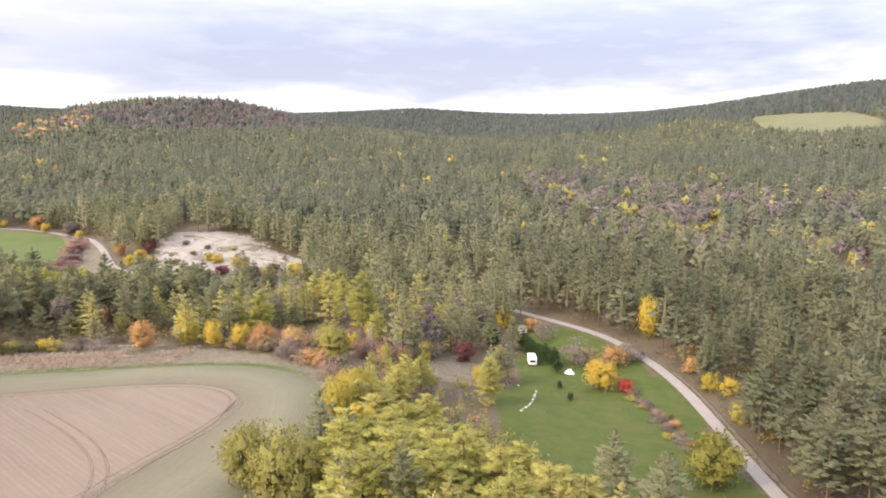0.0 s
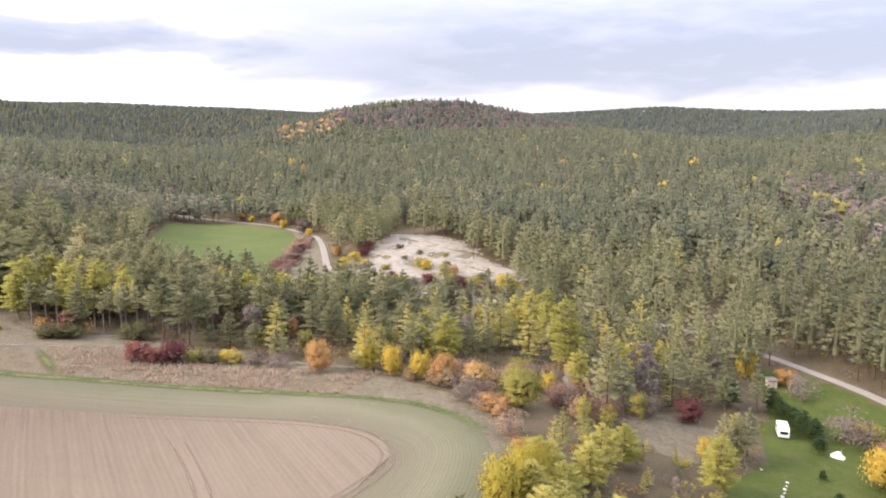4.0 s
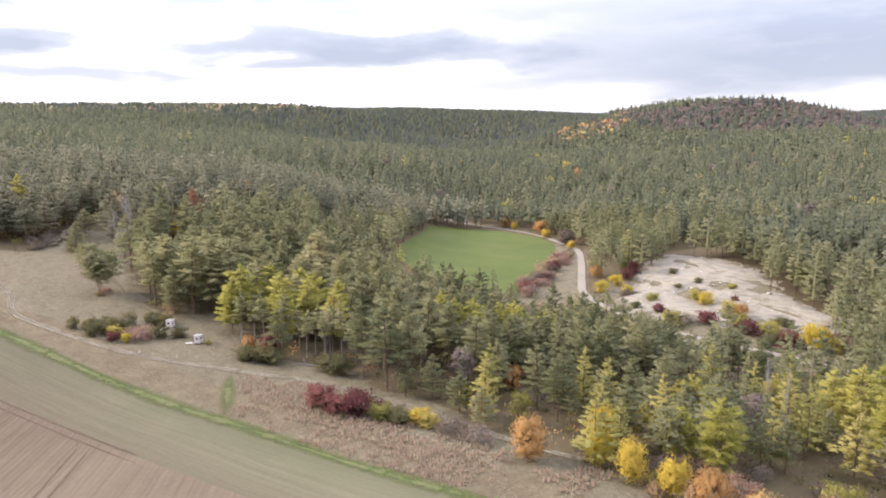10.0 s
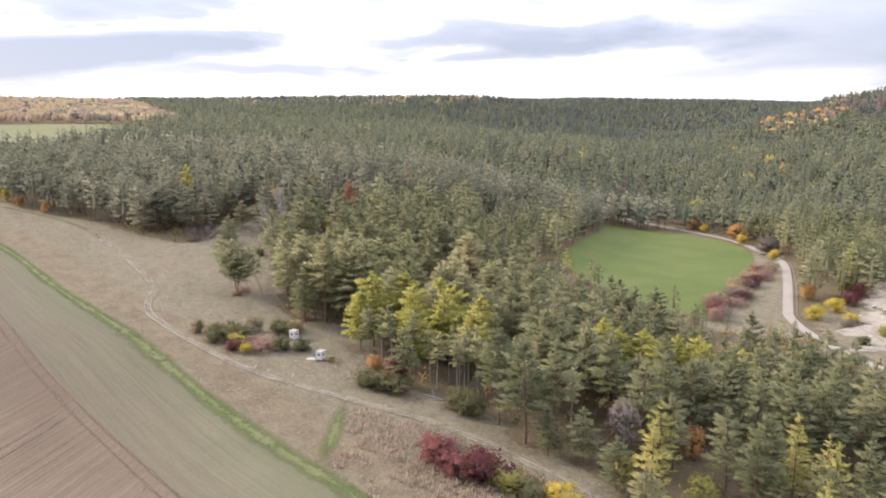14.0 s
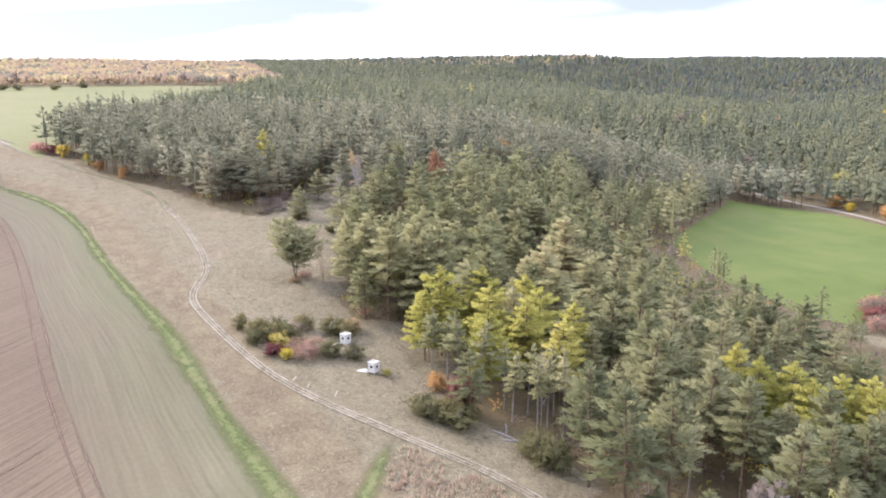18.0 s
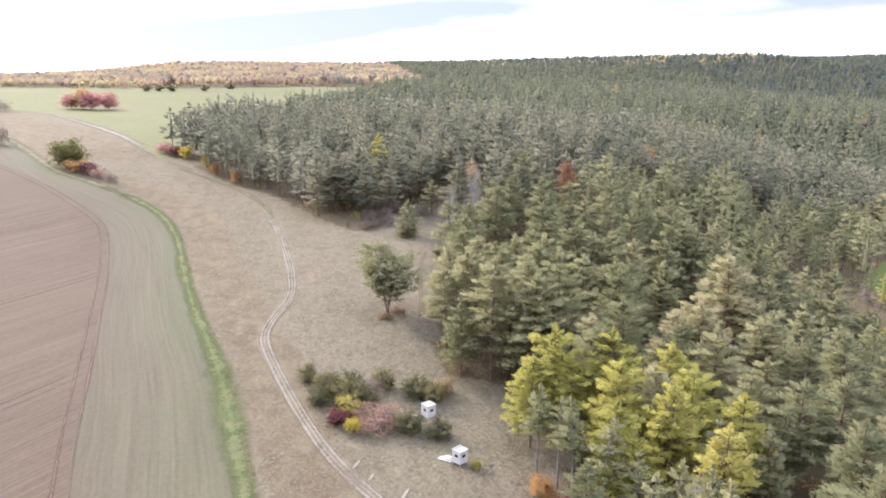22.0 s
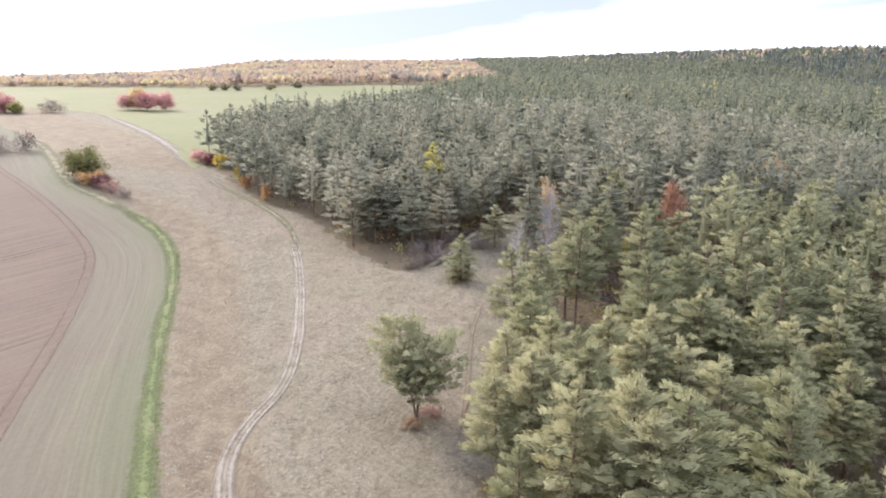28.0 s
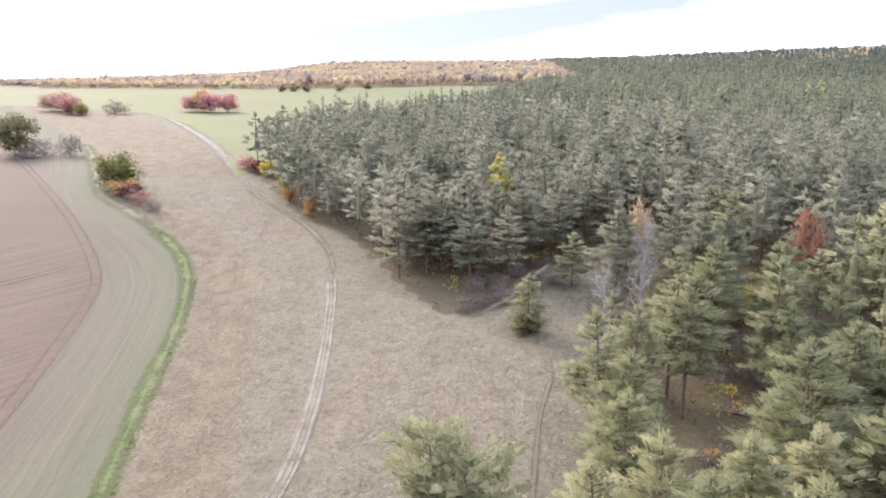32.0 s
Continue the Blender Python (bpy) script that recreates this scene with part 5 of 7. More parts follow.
def mass(name, x, y, h, kind, detail, label, category, trunks=False, spread=1.0, tone=""):
    """All trees of one kind in one stretch of forest, as one object."""
    if not len(x):
        return
    z = height(x, y)
    vs, ts, ns = [], [], []
    variant = rng.integers(0, 6, len(x))
    for k in range(6):
        at = np.where(variant == k)[0]
        if not len(at):
            continue
        c, cn = canopy(kind, detail)
        cn = cn.reshape(-1, 3)
        a = rng.random(len(at)) * 6.283
        s, wide = h[at], spread * (0.85 + 0.35 * rng.random(len(at)))
        cs, sn = np.cos(a) * s * wide, np.sin(a) * s * wide
        q = np.empty((len(at), *c.shape), np.float32)
        q[..., 0] = c[None, ..., 0] * cs[:, None, None] - c[None, ..., 1] * sn[:, None, None] + x[at][:, None, None]
        q[..., 1] = c[None, ..., 0] * sn[:, None, None] + c[None, ..., 1] * cs[:, None, None] + y[at][:, None, None]
        q[..., 2] = c[None, ..., 2] * s[:, None, None] + z[at][:, None, None]
        vs.append(q.reshape(-1, 3))
        co, si = np.cos(a)[:, None], np.sin(a)[:, None]
        ns.append(np.stack([cn[None, :, 0] * co - cn[None, :, 1] * si, cn[None, :, 0] * si + cn[None, :, 1] * co, np.repeat(cn[None, :, 2], len(at), 0)], 2).reshape(-1, 3))
        tint = rng.random(len(at))
        if kind == 7:
            tint = np.clip(0.52 + 0.9 * big_noise(x[at], y[at], 0.016, 4.0) + 0.45 * (tint - 0.5), 0, 1)
        ts.append(np.repeat(tint, len(c)))
    v, t = np.concatenate(vs), np.concatenate(ts)
    tagged(new(name, mesh_from(name, v, np.arange(len(v)).reshape(-1, 3), MASS[tone or KINDS[kind]], tint=t, shade=True, normals=np.concatenate(ns))), label, category, "", "stuff")
    if trunks:
        sides = 4 if detail == 0 else 3
        a = np.arange(sides) * 2 * np.pi / sides
        ring = np.stack([np.cos(a), np.sin(a)], 1)
        n = len(x)
        q = np.empty((n, 2, sides, 3), np.float32)
        for lev, (zz, rr) in enumerate(((-0.02, 0.013), (0.8, 0.004))):
            q[:, lev, :, :2] = np.stack([x, y], 1)[:, None] + ring[None] * (h * rr)[:, None, None]
            q[:, lev, :, 2] = (z + zz * h)[:, None]
        i = np.arange(sides)
        f = np.stack([i, (i + 1) % sides, (i + 1) % sides + sides, i + sides], 1)
        f = (f[None] + (np.arange(n) * 2 * sides)[:, None, None]).reshape(-1, 4)
        tagged(new(name + "_trunks", mesh_from("trunks", q.reshape(-1, 3), f, bark if kind in CONIFER else pale_bark if kind == 5 else grey_bark)), "slender pale trunks of leafless trees" if kind == 5 else "slender brown trunks of the forest", "tree trunks", "", "stuff")


WORDS = dict(pine="dense grey-green pine canopy", spruce="dark green spruce canopy", larch="yellow larch canopy in autumn", gold="golden autumn broadleaf canopy",
             rust="rusty orange autumn canopy", twig="bare grey-brown leafless treetops", olive="yellow-green fading broadleaf canopy", autumn="far mixed autumn woodland canopy", fir="dark blue-green fir canopy")
NEAR_LINE = smooth([(-90, 182), (-125, 186), (-165, 192), (-205, 196), (-240, 200), (-280, 205), (-300, 180)], 3.0)

x, y = scatter(-520, 330, 50, 520, 6.3)
ok = wooded(x, y) & seen_from(x, y, 38) & (reach(x, y) < 330)
x, y = x[ok], y[ok]
gaps = big_noise(x, y, 0.045, 9.0) + 0.6 * big_noise(x, y, 0.12, 3.0)
keep = gaps < np.where(inside(x, y, LOW_WOOD) & (x > -235), 0.15, np.where((x < -185) & (x > -300), 0.26, 0.34))
x, y = x[keep], y[keep]
kind = kinds(x, y)
h = np.clip(rng.normal(16.0, 2.2, len(x)), 9, 21)
h[kind == 2] = np.clip(rng.normal(15, 2, (kind == 2).sum()), 9, 19)
h[kind > 2] = np.clip(rng.normal(9.0, 2.0, (kind > 2).sum()), 4, 13)
tall = (x < -190) & (kind < 2)
h[tall] = np.clip(rng.normal(18.3, 2.2, tall.sum()), 12, 22)
belt = inside(x, y, FRONT) & (kind < 3)
h[belt] = np.clip(rng.normal(12.2, 1.8, belt.sum()), 8, 16)
rim_field = inside(x, y, [(-300, 335), (-235, 298), (-160, 284), (-146, 258), (-235, 258), (-300, 300)])
h[rim_field] = np.minimum(h[rim_field], np.interp(x[rim_field], [-262, -236], [15.0, 9.0]))
garden_side = inside(x, y, [(2, 150), (24, 150), (26, 216), (8, 216)])
h[garden_side] = np.minimum(h[garden_side], 10.5)
strip = inside(x, y, STRIP)
h[strip] = np.minimum(h[strip], np.where(x[strip] < -9, np.interp(y[strip], [84, 100, 160], [13, 11, 8]), np.interp(y[strip], [84, 100, 115, 130], [13, 9.5, 6, 3.5])) * rng.uniform(0.75, 1.1, strip.sum()))
low = inside(x, y, LOW_WOOD) & (x > -240)
h[low] *= np.where(y[low] > 258, 0.42, 0.55)
near_d = distance(x, y, NEAR_LINE)
conifers = np.where((kind == 0))[0]
single = conifers[np.argsort(near_d[conifers])[:165]]
road_d = distance(x, y, smooth([(72, 120), (75, 160), (80, 205), (76, 240), (50, 260)], 3.0))
road_d[single] = 99
single = np.r_[single, conifers[np.argsort(road_d[conifers])[:36]]]
rest = np.ones(len(x), bool)
rest[single] = False
zone_d = reach(x, y)
for k in range(9):
    for detail, where, stretch in ((0, zone_d < 115, " beside the meadow"), (3, (zone_d >= 115) & (zone_d < np.where(x < -120, 310, 225)), " behind the meadow"), (1, zone_d >= np.where(x < -120, 310, 225), " on the valley slopes")):
        at = rest & where & (kind == k)
        if k == 0:
            west = at & (x < -285)
            mass("pine_wood", x[west], y[west], h[west], 0, detail, "grey-green pine canopy of the western wood", "forest", True, 1.15, "hazy_pine")
            east = at & (x > 30)
            mass("pine_wood", x[east], y[east], h[east], 0, detail, "grey-green pine canopy beside the forest road", "forest", True, 1.15, "road_pine")
            at = at & ~west & ~east
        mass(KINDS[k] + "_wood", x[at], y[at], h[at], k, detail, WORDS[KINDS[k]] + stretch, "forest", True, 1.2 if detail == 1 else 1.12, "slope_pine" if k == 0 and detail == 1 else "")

PINES, FINE, ROAD_PINES, WEST_PINES = [], [], [], []
for k in range(4):
    wood, crown = conifer(rng, 14.5, r0=rng.uniform(0.165, 0.205), base=rng.uniform(0.20, 0.36), whorls=15, per=6, count=42, size=0.0155, slim=0.27, taper=rng.uniform(1.5, 2.6), rise=(-0.05, 0.6))
    FINE.append(tree("pine_tree", wood, crown, "pine", "tall grey-green pine with feathery boughs and dead lower branches", "tree"))
for k in range(7):
    wood, crown = conifer(rng, 14.5, r0=rng.uniform(0.155, 0.205), base=rng.uniform(0.22, 0.42), whorls=int(rng.integers(12, 15)), count=28, size=0.0185, slim=0.30, taper=rng.uniform(1.4, 2.6), rise=(-0.05, 0.6))
    PINES.append(tree("pine_tree", wood, crown, "dark_pine", "grey-green pine with a bare brown lower trunk", "tree"))
for k in range(4):
    wood, crown = conifer(rng, 14.5, r0=rng.uniform(0.155, 0.19), base=rng.uniform(0.24, 0.40), whorls=12, count=18, size=0.022, slim=0.30, taper=rng.uniform(1.1, 1.6))
    ROAD_PINES.append(tree("pine_tree", wood, crown, "road_pine", "grey-green pine at the forest road's edge", "tree"))
for k in range(4):
    wood, crown = conifer(rng, 14.5, r0=rng.uniform(0.165, 0.20), base=rng.uniform(0.18, 0.34), whorls=14, count=28, size=0.0185, slim=0.30, taper=rng.uniform(1.6, 2.6), rise=(-0.05, 0.6))
    WEST_PINES.append(tree("pine_tree", wood, crown, "hazy_pine", "dark grey-green pine at the western wood's edge", "tree"))
used = {0: 0, 1: 0, 2: 0, 3: 0}
for n, i in enumerate(single):
    fine = 2 if x[i] > 30 else 3 if x[i] < -272 and y[i] < 215 else 1 if np.hypot(x[i] + 195, y[i] - 185) < 42 else 0
    kit = (PINES, FINE, ROAD_PINES, WEST_PINES)[fine]
    k = used[fine]
    used[fine] += 1
    ob = kit[k] if k < len(kit) else copy_thing(kit[k % len(kit)], Matrix())
    stand(ob, x[i], y[i], scale=h[i] / 14.5, wide=rng.uniform(1.0, 1.32))
    tagged(ob, group="pines at the meadow's edge" if x[i] < -60 else "pines beside the forest road")

# farther woods, coarser with distance
for lo, hi, step, detail, size, where in ((330, 720, 8.0, 1, 16.0, "on the middle slopes"), (720, 1500, 11.0, 2, 14.5, "on the far hills"), (1500, 2950, 15.5, 4, 14.0, "along the skyline")):
    x, y = scatter(-hi - 200, hi + 100, -1200, hi + 150, step)
    d = reach(x, y)
    ok = (d >= lo) & (d < hi)
    x, y = x[ok], y[ok]
    ok = wooded(x, y) & seen_from(x, y)
    x, y = x[ok], y[ok]
    kind = kinds(x, y)
    h = np.clip(rng.normal(size, size * 0.13, len(x)), size * 0.6, size * 1.3)
    h[(kind > 2) & (kind < 8)] *= 0.82
    h[kind == 7] *= 0.8
    for k in range(9):
        at = kind == k
        mass(KINDS[k] + "_woodland", x[at], y[at], h[at], k, detail, WORDS[KINDS[k]] + " " + where, "forest", k == 5 and lo == 330, {330: 1.25, 720: 1.6, 1500: 2.2}[lo] * (0.8 if k == 7 else 1.0), {0: "slope_pine", 5: "brown_twig" if lo > 330 else ""}.get(k, ""))

# ---- single trees and bushes ----
FORMS = {}


def grown(name, tone, form, x, y, h, w, label, category, group=""):
    """A tree or bush of one form and tone, h high and w wide, at its place."""
    key, ob = (name, tone, form), None
    made = FORMS.setdefault(key, [])
    if len(made) < 2:
        if form == "larch":
            wood, crown = conifer(rng, 1.0, r0=0.215, base=0.20, whorls=14, per=7, count=46, size=0.0145, slim=0.5, taper=3.2, rise=(0.0, 0.35))
        elif form == "pine":
            wood, crown = conifer(rng, 1.0, r0=0.22, base=0.20, whorls=11, per=6, count=20, size=0.024, taper=2.0, rise=(0.0, 0.35))
        elif form == "bare":
            wood, crown = bare(rng, 1.0, 1.0)
        elif form == "round":
            wood, crown = broadleaf(rng, 1.0, 1.0, 0.02, 80, 30, 0.031, uneven=0.15)
        else:
            wood, crown = broadleaf(rng, 1.0, 1.0, -0.05, 46, 30, 0.034, stems=4, uneven=0.4, full=tone not in ("twig", "blush"))
        ob = tree(name, wood, crown, tone, label, category, pale_bark if form == "bare" else grey_bark if form == "bush" else bark)
        made.append(ob)
    else:
        ob = copy_thing(made[random.randrange(2)], Matrix())
        ob["label"] = label
    if group:
        ob["group"] = group
    ob.location = (x, y, float(height(x, y)) - 0.12)
    ob.rotation_euler = (0, 0, random.uniform(0, 6.28))
    k = 1.25 if form == "bush" and h < 5 else 1.0
    wide = w / 0.44 if form in ("larch", "pine") else w
    ob.scale = (wide * k, wide * k, h * k)
    return ob


for x, y, h, w in ((-172, 180, 18, 8.5), (-170, 188, 18, 8), (-167, 195, 17, 7.6), (-160, 194, 17, 7.4), (-154, 198, 16, 6.8), (-156, 189, 17, 7), (-155, 181, 15.5, 6.4), (-163, 185, 17, 7.2), (-148, 191, 15.5, 6.0), (-171, 176, 14, 6)):
    grown("larch_tree", "larch", "larch", x, y, h, w, "tall larch in pale yellow autumn needles at the wood's edge", "larch", "yellow larches")
for x, y, h, w in ((-129.5, 211.3, 17, 6.4), (-126.1, 211.9, 16, 5.4), (-123.1, 215.6, 16, 7.0), (-119.1, 215.5, 15, 6.4), (-116, 223.5, 16, 6.6), (-118.8, 220.5, 15.5, 6.0), (-113, 222, 15, 6), (-109, 228, 15, 6.4)):
    grown("larch_tree", "larch", "larch", x, y, h, w, "bright yellow-green larch among grey pines", "larch", "yellow larches")
for x, y, h, w in ((-24, 207, 20.5, 7.4), (-9.6, 186.5, 15.5, 6.4), (-38, 229.7, 17.5, 7.2), (-43, 231, 15.5, 6), (-32, 224, 16, 6), (-36, 246, 16, 6), (-18, 188, 11, 5), (-50.6, 191, 14.5, 6.4), (-57, 191, 11, 5), (10.2, 149.7, 11, 5.0), (-8.1, 142, 9.5, 5), (13.8, 171.6, 9.5, 4.6), (-2.8, 117.9, 9, 6), (-15, 122, 9, 5.4), (-2, 106, 9, 7), (4, 101, 10, 7), (11, 98, 9.5, 7), (19, 88, 10, 7), (-6, 91, 13, 9), (3, 92, 13, 8), (-11, 99, 11, 8), (14, 86, 12, 8), (-14, 91, 13, 9), (-1, 97, 11, 8), (8, 90, 12, 8), (-8, 105, 10, 7.5), (-14, 108, 9, 7), (-7, 114, 8.5, 7), (3, 111, 7, 6), (-12, 117, 8, 6.5), (-16, 133, 8, 6), (-12, 128, 7, 5.5), (-9, 136, 8, 5), (-5, 150, 8, 5), (-1, 85, 13, 9), (9, 81, 12, 9), (-10, 83, 13, 9), (17, 95, 8, 6)):
    grown("larch_tree", "larch", "larch", x, y, h, w, "tall larch in dull yellow needles above the slope", "larch", "yellow larches")
grown("larch_tree", "larch", "larch", -332, 180, 21, 6.0, "single yellow-green larch in front of dark pines", "larch", "yellow larches")

for x, y, h, w, tone, label in (
        (65, 219, 14, 7.0, "gold", "broad yellow-green tree beside the forest road"),
        (40, 173, 8.5, 8.0, "gold", "golden-leaved tree in the garden meadow"),
        (46, 113, 9.5, 9.5, "turning", "round tree turning from green to yellow"),
        (-26.9, 168, 8.8, 8.4, "olive", "round yellow-green tree at the field corner"),
        (-75, 171.5, 8.0, 6.2, "rust", "pale orange tree at the field's edge"),
        (-101, 203, 6.0, 4.2, "rust", "small bright orange tree among pines"),
        (-63, 302, 8.5, 8.5, "gold", "bright golden tree by the quarry road"),
        (-106, 408, 10, 7.0, "rust", "orange tree against the pine slope"),
        (-21, 88.5, 12, 9.0, "olive", "bushy yellow-green tree beside the tilled field"),
        (-28, 95, 9, 7.5, "olive", "bushy yellow-green tree beside the tilled field"),
        (-18, 120, 10, 7.0, "gold", "yellow broadleaf tree above the field"),
        (-17, 128, 9, 7.0, "gold", "yellow broadleaf tree above the field"),
        (-38, 174, 7, 6.5, "rust", "pale orange bush-like tree on the slope"),
        (-46, 176, 7, 6, "rust", "orange-brown tree on the slope"),
        (-52, 177, 7, 5, "gold", "yellow-leaved young tree at the wood's edge"),
        (-59, 177, 7.5, 5, "gold", "yellow-leaved young tree at the wood's edge"),
        (-66, 179, 7, 5, "gold", "yellow-leaved young tree at the wood's edge"),
        (-69, 186, 9, 5.5, "gold", "golden tree behind the field's edge"),
        (-24.4, 185.5, 5, 4.2, "gold", "golden sapling on the brushy slope"),
        (-20.7, 196.2, 6, 4.2, "rust", "orange sapling on the brushy slope"),
        (-285, 230.5, 17, 7.0, "copper", "copper-red tree amid grey-green pines"),
        (-297, 204, 15, 5.0, "autumn", "pine-high tree with an orange-yellow top"),
        (-276, 217, 7.0, 4.0, "gold", "young yellow tree in a forest gap"),
        (-259, 229, 5, 4.0, "rust", "rust-coloured sapling under pines"),
        (-233, 208, 6, 4.5, "gold", "bright yellow sapling under pines"),
        (-227, 213, 5, 4, "gold", "bright yellow sapling under pines"),
        (-320, 277, 13, 9.0, "rust", "orange crown standing out of the pine forest"),
        (-380, 68, 11, 14.0, "moss", "dense rounded olive-green tree on the field margin"),
        (-441, 6, 16, 15.0, "juniper", "tall dark green tree at the field margin"),
        (-204, 481, 9, 8, "gold", "yellow tree on the pine slope"), (-209, 500, 9, 8, "gold", "yellow tree on the pine slope"),
        (-213, 520, 9, 8, "gold", "yellow tree on the pine slope"), (-195, 458, 9, 7, "gold", "yellow tree on the pine slope"),
        (-299, 467, 7, 8, "rust", "rusty bush on the far side of the green field"), (-289, 464, 5, 5, "gold", "golden bush beside the far road"),
        (-261, 455, 9, 10, "rust", "brown-orange tree beside the far road"), (-250, 443, 6, 6, "gold", "golden bush beside the far road"),
        (-224, 424, 9, 10, "twig", "leafless reddish tree at the road's bend"), (-213, 411, 5, 5, "gold", "golden bush at the road's bend"),
        (-154, 334, 6, 5, "rust", "orange bush beside the gravel road"), (-342, 443, 6, 5, "rust", "orange bush at the green field's far corner"),
        (-352, 452, 6, 7, "gold", "golden bush at the green field's far corner")):
    grown("autumn_tree", tone, "round", x, y, h, w, label, "tree")

